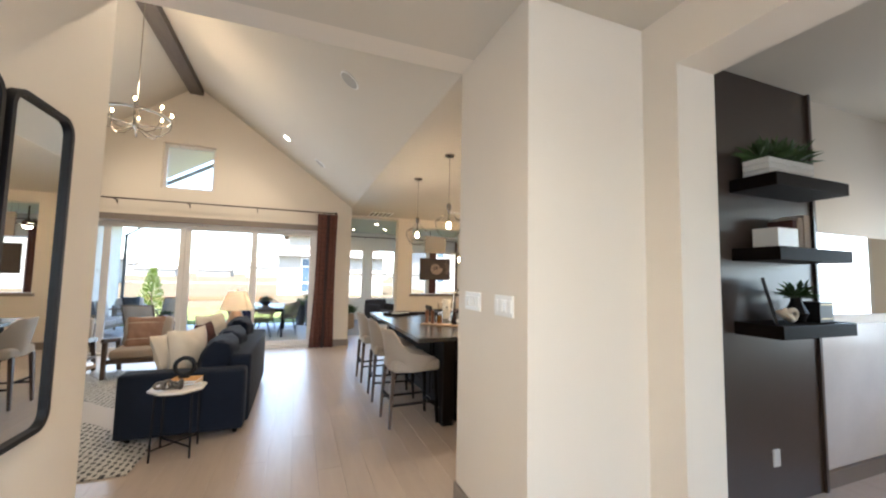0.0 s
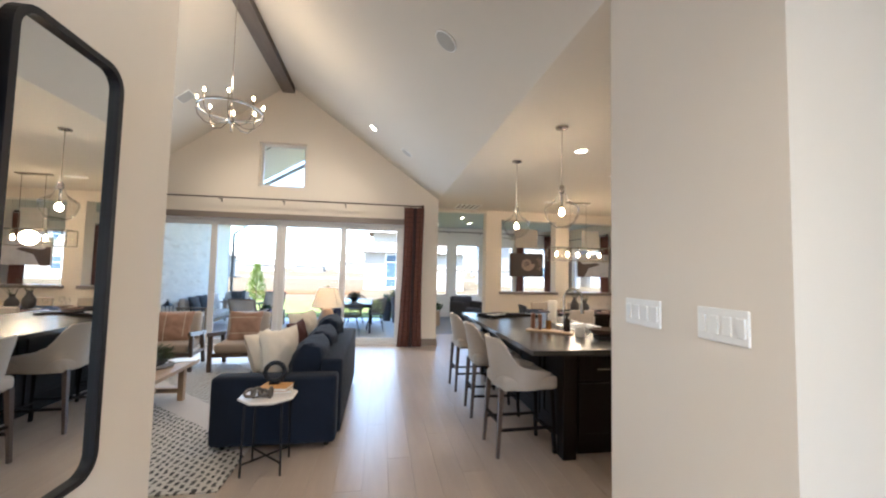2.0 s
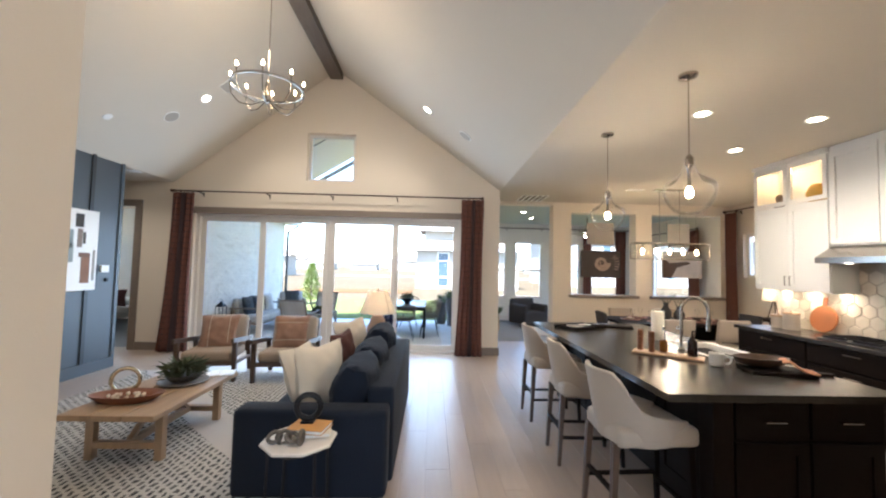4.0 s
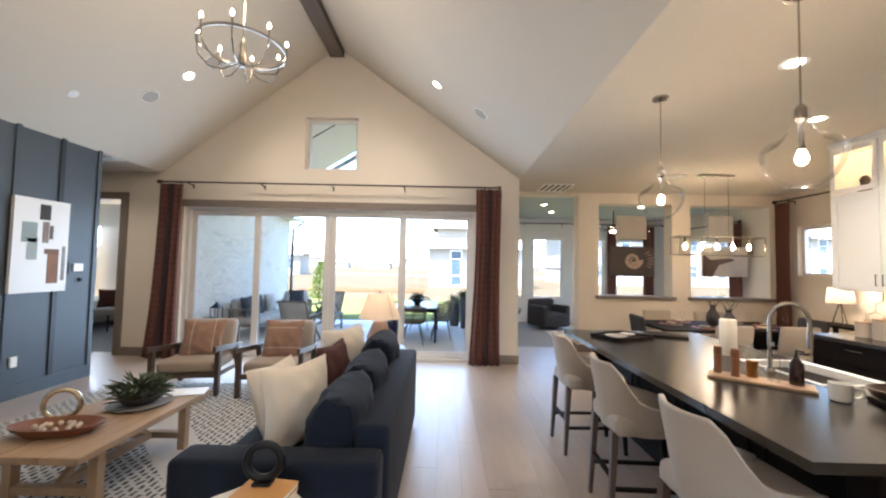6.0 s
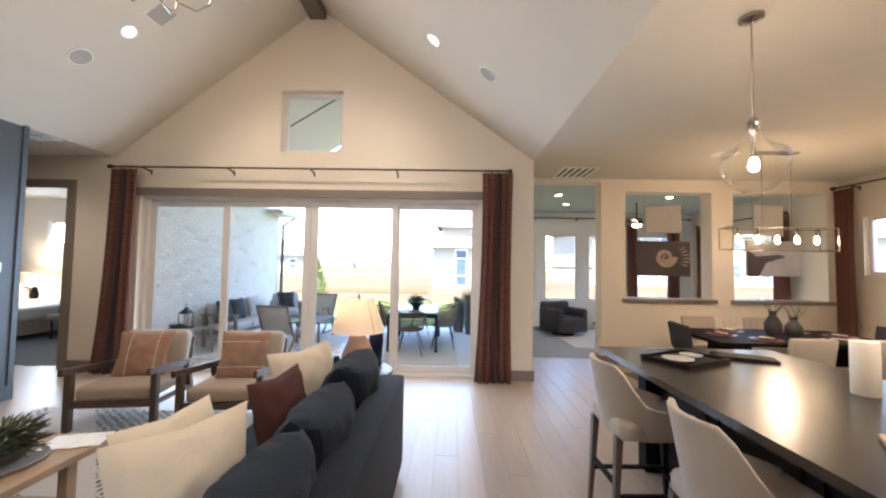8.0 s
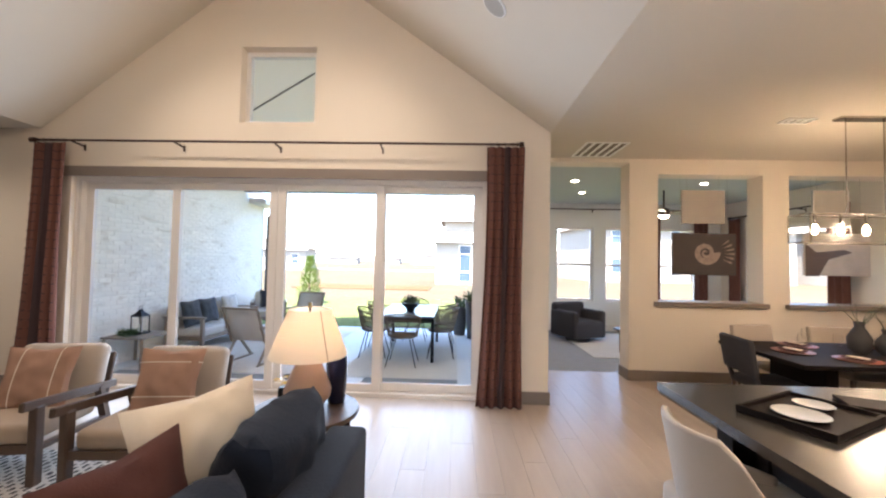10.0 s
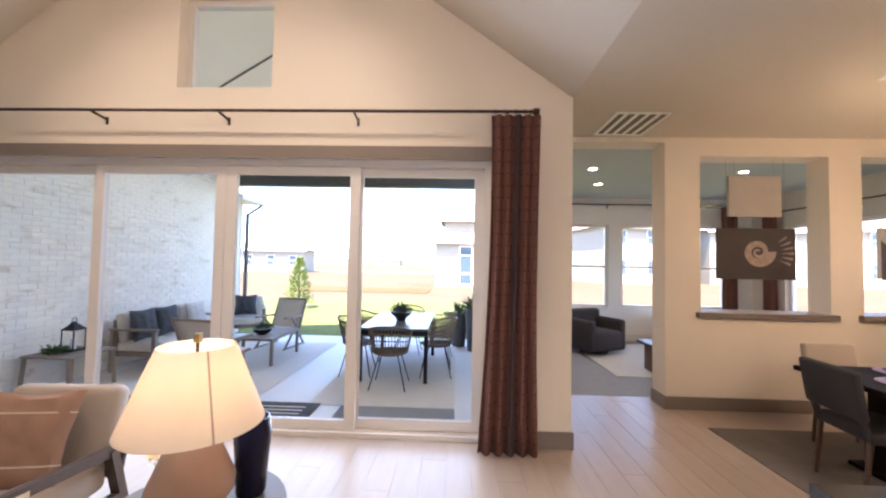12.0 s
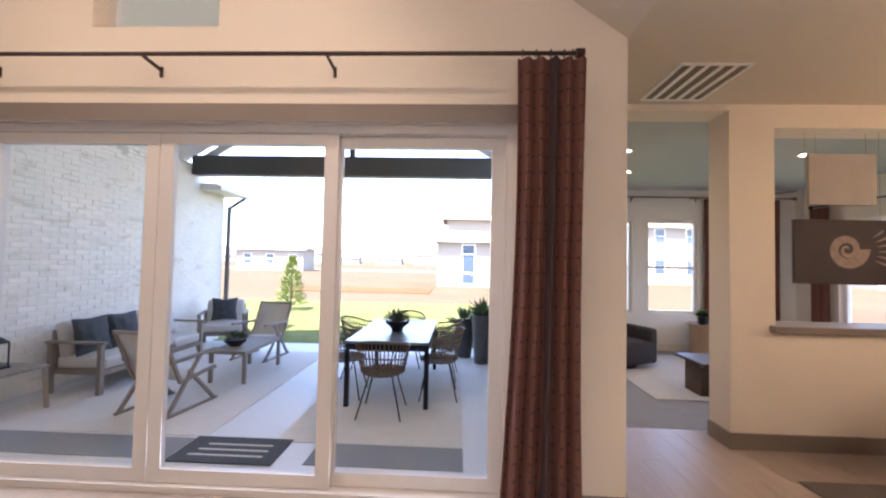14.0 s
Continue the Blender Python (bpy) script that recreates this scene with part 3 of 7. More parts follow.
part("body", bm, material("red_brown_wood", (0.20, 0.08, 0.045), 0.4, vary=0.2), tr, smooth=True)
for i in range(16):
    a = i * 0.62
    bm = bmesh.new()
    bmesh.ops.create_icosphere(bm, subdivisions=2, radius=0.015, matrix=Matrix.Translation((0.15 * math.cos(a) * (0.5 + 0.03 * i), 0.06 * math.sin(a), 0.045)))
    part("bead", bm, "cream", tr, smooth=True)
pl = thing("round_platter", "grey round platter with a bowl of greenery on the coffee table", "platter", place(-2.0, 6.55, TT))
bm = bmesh.new()
lathe(bm, [(0.05, 0), (0.19, 0.0), (0.215, 0.018), (0.21, 0.022), (0.18, 0.010), (0.0, 0.010)], n=32, caps=False)
part("plate", bm, material("weathered_grey_wood", (0.22, 0.20, 0.18), 0.7, vary=0.2), pl, smooth=True)


def leafy(bm, n, r, length, width, up=0.6, seed=1, droop=0.3, z0=0.0, r0=0.0):
    """Many small folded leaves springing from around a point."""
    rnd = random.Random(seed)
    for i in range(n):
        a = rnd.uniform(0, 2 * math.pi)
        el = rnd.uniform(0.05, 1.0) * up
        ln = length * rnd.uniform(0.6, 1.15)
        q = rnd.uniform(0, r)
        d = Vector((math.cos(a) * math.cos(el), math.sin(a) * math.cos(el), math.sin(el)))
        o = Vector((math.cos(a) * (r0 + q), math.sin(a) * (r0 + q), z0 + rnd.uniform(0, r * 0.8)))
        side = d.cross(Vector((0, 0, 1))).normalized() * width * rnd.uniform(0.7, 1.1) / 2
        mid = o + d * ln * 0.5 + Vector((0, 0, width * 0.15))
        tip = o + d * ln - Vector((0, 0, droop * ln * 0.4))
        v = [bm.verts.new(p) for p in (o, mid + side, tip, mid - side)]
        bm.faces.new((v[0], v[1], v[2]))
        bm.faces.new((v[0], v[2], v[3]))


M["leaf"] = material("green_leaf", (0.05, 0.10, 0.03), 0.5, vary=0.35, scale=12, island=0.1)
M["leafgrey"] = material("grey_green_leaf", (0.09, 0.11, 0.06), 0.7, vary=0.3, scale=12)
bw = thing("plant_bowl", "dark stone bowl of grey-green succulents on the platter", "plant", place(-2.0, 6.55, TT + 0.0105))
bm = bmesh.new()
lathe(bm, [(0.06, 0), (0.12, 0.02), (0.15, 0.065), (0.14, 0.07), (0.0, 0.055)], n=24, caps=False)
part("bowl", bm, material("dark_stone", (0.07, 0.065, 0.06), 0.7, vary=0.25), bw, smooth=True)
bm = bmesh.new()
leafy(bm, 380, 0.14, 0.13, 0.02, up=1.0, seed=4, z0=0.045)
part("foliage", bm, "leafgrey", bw)
bk = thing("magazine", "open white magazine at the end of the coffee table", "magazine", place(-1.83, 6.84, TT, 20))
bm = bmesh.new()
box(bm, -0.15, 0.0, -0.10, 0.10, 0.0, 0.012, bevel=0.003)
part("left_pages", bm, "white", bk)
bm = bmesh.new()
box(bm, 0.002, 0.15, -0.10, 0.10, 0.0, 0.009, bevel=0.003)
part("right_pages", bm, "white", bk)

# side table with octagonal stone top
st = thing("side_table", "black metal side table with octagonal marble top by the sofa", "side table", place(-0.40, 5.10))
bm = bmesh.new()
lathe(bm, [(0.21, 0.535), (0.218, 0.54), (0.218, 0.552), (0.21, 0.557)], n=8, m=pose(0, 0, 0, 0, 0, 22.5))
part("top", bm, material("white_marble", (0.66, 0.62, 0.58), 0.25, vary=0.12, scale=6), st)
bm = bmesh.new()
torus(bm, 0.185, 0.008, pose(0, 0, 0.525), n=8, k=6)
part("rim", bm, "black", st)
for i in range(4):
    a = radians(45 + 90 * i)
    bm = bmesh.new()
    rod(bm, (0.185 * math.cos(a), 0.185 * math.sin(a), 0.53), (0.20 * math.cos(a), 0.20 * math.sin(a), 0.0), 0.008, n=8)
    part("leg", bm, "black", st)
for a in (45, 135):
    bm = bmesh.new()
    c, s = 0.195 * math.cos(radians(a)), 0.195 * math.sin(radians(a))
    rod(bm, (c, s, 0.09), (-c, -s, 0.09), 0.008, n=8)
    part("crossbar", bm, "black", st)
for z, mt, rr, w in ((0.558, "cream", 12, 0.25), (0.583, material("ochre_cover", (0.52, 0.27, 0.08), 0.6), -8, 0.22)):
    b = thing("book", "pale covered book stacked on the marble side table" if z < 0.57 else "ochre covered book on top of the stack", "book", place(-0.36, 5.16, z, rr))
    bm = bmesh.new()
    box(bm, -w / 2, w / 2, -0.085, 0.085, 0, 0.003)
    box(bm, -w / 2, w / 2, -0.085, 0.085, 0.021, 0.024)
    box(bm, -w / 2, -w / 2 + 0.003, -0.085, 0.085, 0.003, 0.021)
    part("cover", bm, mt, b)
    bm = bmesh.new()
    box(bm, -w / 2 + 0.004, w / 2 - 0.005, -0.080, 0.080, 0.0035, 0.0205)
    part("pages", bm, "white", b)
rg = thing("ring_sculpture", "matt black ring sculpture on the stacked books", "sculpture", place(-0.385, 5.20, 0.608))
bm = bmesh.new()
torus(bm, 0.072, 0.018, pose(0, 0, 0.096, 90, 0, 8), n=36, k=10)
part("ring", bm, "black", rg, smooth=True)
bm = bmesh.new()
box(bm, -0.04, 0.04, -0.03, 0.03, 0, 0.012, bevel=0.003)
part("foot", bm, "black", rg)
kn = thing("knot_sculpture", "dark grey chain link ornament on the side table", "ornament", place(-0.44, 5.02, 0.5575))
for i in range(4):
    bm = bmesh.new()
    torus(bm, 0.036, 0.012, pose(-0.075 + 0.05 * i, 0.0, 0.035, 90 if i % 2 else 28, 0, 30 * i), n=20, k=8)
    part("link", bm, material("aged_pewter", (0.12, 0.105, 0.09), 0.5, metal=0.4) if i == 0 else bpy.data.materials["aged_pewter"], kn, smooth=True)

# round end table with lamp
ET = 0.64
et = thing("end_table", "round dark wood end table behind the sofa arm", "end table", place(-0.36, 7.84))
bm = bmesh.new()
lathe(bm, [(0.30, ET - 0.035), (0.32, ET - 0.03), (0.325, ET - 0.012), (0.32, ET), (0.0, ET)], n=40)
part("tabletop", bm, "wood", et, smooth=True)
for i in range(4):
    a = radians(20 + 90 * i)
    bm = bmesh.new()
    rod(bm, (0.25 * math.cos(a), 0.25 * math.sin(a), ET - 0.036), (0.26 * math.cos(a), 0.26 * math.sin(a), 0), 0.022, 0.015)
    part("leg", bm, "espresso", et)
bm = bmesh.new()
lathe(bm, [(0.24, 0.16), (0.25, 0.165), (0.25, 0.18), (0.24, 0.185)], n=32)
part("shelf", bm, "wood", et)
lamp = thing("table_lamp", "lit table lamp with cream drum shade and beige faceted base", "table lamp", place(-0.335, 7.80, ET) @ Matrix.Diagonal((1, 1, 0.955, 1)))
bm = bmesh.new()
lathe(bm, [(0.07, 0.0), (0.135, 0.10), (0.14, 0.14), (0.07, 0.32), (0.03, 0.34)], n=28)
part("base", bm, material("blush_ceramic", (0.42, 0.28, 0.21), 0.45, vary=0.05), lamp, smooth=True)
bm = bmesh.new()
rod(bm, (0, 0, 0.34), (0, 0, 0.655), 0.006)
part("stem", bm, "bronze", lamp)
bm = bmesh.new()
box(bm, -0.011, 0.011, -0.011, 0.011, 0.655, 0.69, bevel=0.003)
part("finial", bm, material("aged_brass", (0.35, 0.26, 0.12), 0.35, metal=0.8), lamp)


def shade_material(name, color):
    m = bpy.data.materials.new(name)
    m.use_nodes = True
    nt = m.node_tree
    nt.nodes.clear()
    o = nt.nodes.new("ShaderNodeOutputMaterial")
    a = nt.nodes.new("ShaderNodeBsdfDiffuse")
    t = nt.nodes.new("ShaderNodeBsdfTranslucent")
    mx = nt.nodes.new("ShaderNodeMixShader")
    wv = nt.nodes.new("ShaderNodeTexNoise")
    wv.inputs["Scale"].default_value = 120
    cr = nt.nodes.new("ShaderNodeMix")
    cr.data_type = "RGBA"
    cr.inputs[6].default_value = (*[c * 0.93 for c in color], 1)
    cr.inputs[7].default_value = (*color, 1)
    nt.links.new(wv.outputs[0], cr.inputs[0])
    nt.links.new(cr.outputs[2], a.inputs[0])
    nt.links.new(cr.outputs[2], t.inputs[0])
    nt.links.new(a.outputs[0], mx.inputs[1])
    nt.links.new(t.outputs[0], mx.inputs[2])
    mx.inputs[0].default_value = 0.55
    nt.links.new(mx.outputs[0], o.inputs[0])
    return m


M["shade"] = shade_material("linen_shade", (0.84, 0.78, 0.70))
bm = bmesh.new()
lathe(bm, [(0.230, 0.355), (0.125, 0.645), (0.123, 0.645), (0.228, 0.355)], n=48, caps=False)
part("shade", bm, "shade", lamp, smooth=True)
bm = bmesh.new()
ca, sa = math.cos(radians(-42)), math.sin(radians(-42))
bar(bm, (0.2315 * ca, 0.2315 * sa, 0.356), (0.1262 * ca, 0.1262 * sa, 0.644), 0.006, 0.002)
part("seam", bm, "beige", lamp)
bm = bmesh.new()
bmesh.ops.create_icosphere(bm, subdivisions=2, radius=0.03, matrix=Matrix.Translation((0, 0, 0.49)))
part("bulb", bm, "bulb", lamp, smooth=True)


def point_light(name, loc, watts, color, size=0.03):
    watts = watts * 0.75
    l = new(name, bpy.data.lights.new(name, "POINT"))
    l.data.energy, l.data.color, l.data.shadow_soft_size = watts, color, size
    l.location = loc
    return l


WARM = (1.0, 0.72, 0.45)
point_light("lamp_light", (-0.335, 7.80, ET + 0.48), 0.6, (1.0, 0.77, 0.53), 0.032)
vs = thing("vase", "tall dark blue vase behind the lamp", "vase", place(-0.21, 7.97, ET))
bm = bmesh.new()
lathe(bm, [(0.05, 0), (0.055, 0.01), (0.07, 0.24), (0.062, 0.30), (0.056, 0.30), (0.05, 0.02), (0.0, 0.02)], n=28, caps=False)
part("body", bm, material("cobalt_glaze", (0.01, 0.012, 0.04), 0.25), vs, smooth=True)
fl = thing("flower_vase", "small dark vase with yellow and white flowers on the end table", "flowers", place(-0.57, 7.98, ET))
bm = bmesh.new()
lathe(bm, [(0.022, 0), (0.03, 0.01), (0.03, 0.06), (0.024, 0.08)], n=16)
part("vase", bm, "black", fl, smooth=True)
for i in range(9):
    a, q = i * 2.4, 0.012 + 0.005 * i
    bm = bmesh.new()
    c = Vector((q * math.cos(a), q * math.sin(a), 0.10 + 0.012 * (i % 4)))
    for k in range(6):
        b = k * math.pi / 3 + i
        v = [bm.verts.new(c + Vector(p)) for p in ((0, 0, 0), (0.02 * math.cos(b - 0.4), 0.02 * math.sin(b - 0.4), 0.008), (0.028 * math.cos(b), 0.028 * math.sin(b), 0.0), (0.02 * math.cos(b + 0.4), 0.02 * math.sin(b + 0.4), 0.008))]
        bm.faces.new(v)
    part("flower", bm, material("yellow_petal", (0.65, 0.45, 0.08), 0.6) if i == 0 else (bpy.data.materials["yellow_petal"] if i % 2 else M["white"]), fl)

# feature wall: battens, picture, controls, sideboard
fw = bpy.data.objects["wall_feature"]
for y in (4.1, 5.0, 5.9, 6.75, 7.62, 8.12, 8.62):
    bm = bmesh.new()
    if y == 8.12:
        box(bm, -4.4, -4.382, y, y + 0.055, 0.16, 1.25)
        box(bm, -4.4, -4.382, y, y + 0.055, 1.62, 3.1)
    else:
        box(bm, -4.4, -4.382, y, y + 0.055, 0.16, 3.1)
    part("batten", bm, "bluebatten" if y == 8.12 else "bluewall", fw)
pic = thing("picture", "white canvas with grey, black and rust blocks on the slate-blue wall", "picture", place(-4.372, 7.92))
bm = bmesh.new()
box(bm, -0.008, 0.03, -0.31, 0.31, 1.17, 2.26, bevel=0.003)
part("canvas", bm, "white", pic)
for y0, y1, z0, z1, c in ((-0.22, -0.06, 1.75, 1.98, (0.30, 0.36, 0.36)), (-0.16, -0.05, 1.55, 1.80, (0.36, 0.40, 0.38)), (-0.04, 0.08, 2.02, 2.20, (0.05, 0.045, 0.04)), (0.0, 0.07, 1.75, 2.0, (0.25, 0.2, 0.17)), (0.03, 0.20, 1.62, 1.68, (0.2, 0.12, 0.09)), (0.07, 0.20, 1.27, 1.62, (0.25, 0.13, 0.08)), (0.24, 0.28, 1.30, 1.72, (0.3, 0.28, 0.25)), (0.08, 0.12, 1.80, 1.96, (0.12, 0.11, 0.1))):
    bm = bmesh.new()
    box(bm, 0.030, 0.0325, y0, y1, z0, z1)
    nm = "block_%d_%d" % (c[0] * 100, c[1] * 100)
    part("painted_block", bm, bpy.data.materials.get(nm) or material(nm, c, 0.8, vary=0.2), pic)
for y, z, w, h, mt, lb in ((8.42, 1.46, 0.13, 0.10, "white", "white thermostat on the slate-blue wall"), (8.27, 1.45, 0.05, 0.16, "black", "black wall control on the slate-blue wall"), (8.46, 1.30, 0.04, 0.05, "black", "small black sensor on the slate-blue wall"), (7.74, 0.41, 0.07, 0.115, "white", "white outlet plate on the slate-blue wall")):
    p = thing("wall_plate", lb, "wall plate", place(-4.382, y))
    bm = bmesh.new()
    box(bm, -0.018, 0.008, -w / 2, w / 2, z - h / 2, z + h / 2, bevel=0.004)
    part("plate", bm, mt, p)
sb = thing("sideboard", "whitewashed wooden sideboard with black metal legs on the slate-blue wall", "sideboard", place(-4.16, 6.45))
WW = material("whitewashed_wood", (0.55, 0.50, 0.45), 0.6, vary=0.1, stretch=(1, 6, 1))
bm = bmesh.new()
box(bm, -0.20, 0.20, -0.75, 0.75, 0.26, 0.80, bevel=0.006)
part("body", bm, WW, sb)
for y in (-0.74, -0.24, 0.26):
    bm = bmesh.new()
    box(bm, 0.20, 0.218, y, y + 0.48, 0.28, 0.78, bevel=0.003)
    d = part("door", bm, WW, sb)
    bm = bmesh.new()
    box(bm, 0.218, 0.236, y + 0.20, y + 0.28, 0.60, 0.615)
    part("handle", bm, "black", d)
for x in (-0.17, 0.17):
    for y in (-0.70, 0.70):
        bm = bmesh.new()
        rod(bm, (x, y, 0), (x, y, 0.26), 0.011, n=8)
        part("leg", bm, "black", sb)
    bm = bmesh.new()
    rod(bm, (x, -0.70, 0.10), (x, 0.70, 0.10), 0.008, n=8)
    part("rail", bm, "black", sb)


# curtains on their rod
def curtain(name, label, x0, x1, y, ztop, zbot, folds=5, amp=0.035, axis="x", stripe=True, flare=0.0):
    c = thing(name, label, "curtain")
    n = folds * 8

    def P(i, z):
        u = x0 + (x1 - x0) * i / n
        a = amp * (0.55 + 0.45 * (ztop - z) / (ztop - zbot)) * math.sin(2 * math.pi * folds * i / n + 0.25 * math.sin(z * 2.3))
        sq = 1 - 0.10 * math.sin(math.pi * (ztop - z) / (ztop - zbot)) * (1 if x1 > x0 else 1)
        um = (x0 + x1) / 2
        u = um + (u - um) * sq
        u += flare * (1 - i / n) * max(0.0, (ztop - z) / (ztop - zbot)) ** 1.5 * (-1 if axis == "x" else 1)
        return (u, y + a, z) if axis == "x" else (y + a, u, z)

    zs = [zbot + (ztop - zbot) * k / 14 for k in range(15)]
    for lo, hi, nm, mt in ((0, n, "panel", "curtain"),):
        bm = bmesh.new()
        g = [[bm.verts.new(P(i, z)) for i in range(lo, hi + 1)] for z in zs]
        for a, b in zip(g, g[1:]):
            for i in range(len(a) - 1):
                bm.faces.new((a[i], a[i + 1], b[i + 1], b[i]))
        ob = part(nm, bm, mt, c, smooth=True)
        md = ob.modifiers.new("thick", "SOLIDIFY")
        md.thickness = 0.006
    if stripe:
        for k0 in (int(n * 0.55) - 3,):
            bm = bmesh.new()
            g = []
            for z in zs:
                row = []
                for i in range(k0, k0 + 7):
                    p = P(i, z)
                    row.append(bm.verts.new((p[0], p[1] - 0.014, z) if axis == "x" else (p[0] - 0.014, p[1], z)))
                g.append(row)
            for a, b in zip(g, g[1:]):
                for i in range(6):
                    bm.faces.new((a[i], a[i + 1], b[i + 1], b[i]))
            part("dark_band", bm, "curtain_dark", c, smooth=True)
        for k in range(1, 28):
            z = zbot + (ztop - zbot) * k / 28
            bm = bmesh.new()
            prev = None
            for i in range(0, n + 1):
                p = P(i, z)
                w = 0.006 * math.sin(i * 1.7 + k)
                q = [bm.verts.new((p[0], p[1] - 0.010, z + w + e) if axis == "x" else (p[0] - 0.010, p[1], z + w + e)) for e in (-0.006, 0.006)]
                if prev:
                    bm.faces.new((prev[0], prev[1], q[1], q[0]))
                prev = q
            part("stitch_line", bm, "curtain_dark", c)
    return c


curtain("curtain", "rust-brown curtain with dark band hanging by the sliding door", 0.87, 1.28, 9.64, 2.83, 0.01, flare=0.08)
curtain("curtain", "rust-brown curtain gathered at the bedroom side of the sliding door", -4.30, -3.92, 9.64, 2.83, 0.01, folds=4, flare=0.16)


def curtain_rod(name, label, a, b, wall, z, brackets, axis="x"):
    r = thing(name, label, "curtain rod")

    def P(u, v, w):
        return (u, v, w) if axis == "x" else (v, u, w)

    bm = bmesh.new()
    rod(bm, P(a, wall[0], z), P(b, wall[0], z), 0.013, n=12)
    part("pole", bm, "bronze", r, smooth=True)
    for u, s in ((a, -1), (b, 1)):
        bm = bmesh.new()
        rod(bm, P(u, wall[0], z), P(u + s * 0.05, wall[0], z), 0.028, n=16)
        part("finial", bm, "bronze", r)
    for u in brackets:
        bm = bmesh.new()
        bar(bm, P(u, wall[1] - 0.002, z - 0.03), P(u, wall[0], z - 0.012), 0.012, 0.02)
        bar(bm, P(u, wall[1] - 0.006, z - 0.075), P(u, wall[1] - 0.006, z - 0.005), 0.018, 0.012)
        part("bracket", bm, "bronze", r)


curtain_rod("curtain_rod", "dark bronze curtain rod over the sliding door", -4.29, 1.22, (9.64, BACK), 2.862, (-3.85, -2.65, -1.50, -0.31, 1.00))
for xs in ((0.90, 0.98, 1.07, 1.15, 1.20), (-4.26, -4.18, -4.10, -4.02, -3.94)):
    for x in xs:
        rn = tagged(new("curtain_ring"), "dark bronze curtain ring round the rod", "curtain ring", "rings on the curtain rod")
        bm = bmesh.new()
        torus(bm, 0.022, 0.003, pose(x, 9.64, 2.862, 0, 90, 0), n=16, k=6)
        part("loop", bm, "bronze", rn)

# chandelier
CX, CY = -1.40, 6.70
ch = thing("chandelier", "brushed nickel ring chandelier with lit candle bulbs under the ridge beam", "chandelier", place(CX, CY))
RZ = 3.42
bm = bmesh.new()
lathe(bm, [(0.34, RZ - 0.012), (0.352, RZ - 0.012), (0.352, RZ + 0.012), (0.34, RZ + 0.012), (0.34, RZ - 0.012)], n=48, caps=False)
part("ring", bm, "chrome", ch)
bm = bmesh.new()
rod(bm, (0, 0, RZ - 0.06), (0, 0, 5.02), 0.006, n=8)
part("stem", bm, "chrome", ch)
bm = bmesh.new()
lathe(bm, [(0.065, 5.05), (0.065, 5.03), (0.03, 5.015)], n=20)
part("canopy", bm, "chrome", ch)
bm = bmesh.new()
lathe(bm, [(0.012, RZ - 0.16), (0.03, RZ - 0.14), (0.035, RZ - 0.08), (0.02, RZ - 0.02), (0.03, RZ + 0.02), (0.01, RZ + 0.08)], n=16)
part("hub", bm, "chrome", ch, smooth=True)
for i in range(8):
    a = 2 * math.pi * (i + 0.35) / 8
    c, s = math.cos(a), math.sin(a)
    bm = bmesh.new()
    pts = [(0.03, RZ - 0.14), (0.15, RZ - 0.20), (0.26, RZ - 0.19), (0.34, RZ - 0.10), (0.35, RZ - 0.03)]
    for p, q in zip(pts, pts[1:]):
        rod(bm, (c * p[0], s * p[0], p[1]), (c * q[0], s * q[0], q[1]), 0.006, n=6)
    part("arm", bm, "chrome", ch, smooth=True)
    bm = bmesh.new()
    rod(bm, (c * 0.35, s * 0.35, RZ - 0.06), (c * 0.35, s * 0.35, RZ + 0.07), 0.008, n=10)
    cd = part("candle_sleeve", bm, "chrome", ch)
    bm = bmesh.new()
    lathe(bm, [(0.006, 0), (0.014, 0.018), (0.010, 0.038), (0.003, 0.05)], n=10, m=Matrix.Translation((c * 0.35, s * 0.35, RZ + 0.07)))
    part("bulb", bm, "bulb", cd, smooth=True)
for i in range(2):
    point_light("chandelier_light", (CX + (0.2 if i else -0.2), CY, RZ + 0.42), 3.5, WARM, 0.12)


# ceiling fittings
def slope_pose(x, y):
    run = RIDGE_X + 4.4 if x < RIDGE_X else 1.6 - RIDGE_X
    z = H + (RIDGE_Z - H) * (1 - abs(x - RIDGE_X) / run)
    ang = math.degrees(math.atan((RIDGE_Z - H) / run))
    return pose(x, y, z, 0, ang if x > RIDGE_X else -ang, 0)


def downlight(m, watts=45, square=False):
    d = thing("downlight", "round lit recessed downlight with white rim in the ceiling", "downlight", m, "recessed ceiling lights")
    bm = bmesh.new()
    lathe(bm, [(0.058, -0.002), (0.085, -0.008), (0.085, 0.0)], n=28, caps=False)
    part("rim", bm, "white", d)
    bm = bmesh.new()
    lathe(bm, [(0.058, -0.003), (0.0, -0.004)], n=24, caps=False)
    part("lens", bm, "lamp_can", d)
    if watts:
        l = new("downlight_spot", bpy.data.lights.new("downlight_spot", "SPOT"))
        l.data.energy, l.data.color, l.data.spot_size, l.data.spot_blend, l.data.shadow_soft_size = watts * 0.75, (1.0, 0.80, 0.58), radians(150), 1.0, 0.05
        l.matrix_world = m @ Matrix.Translation((0, 0, -0.03))
    return d


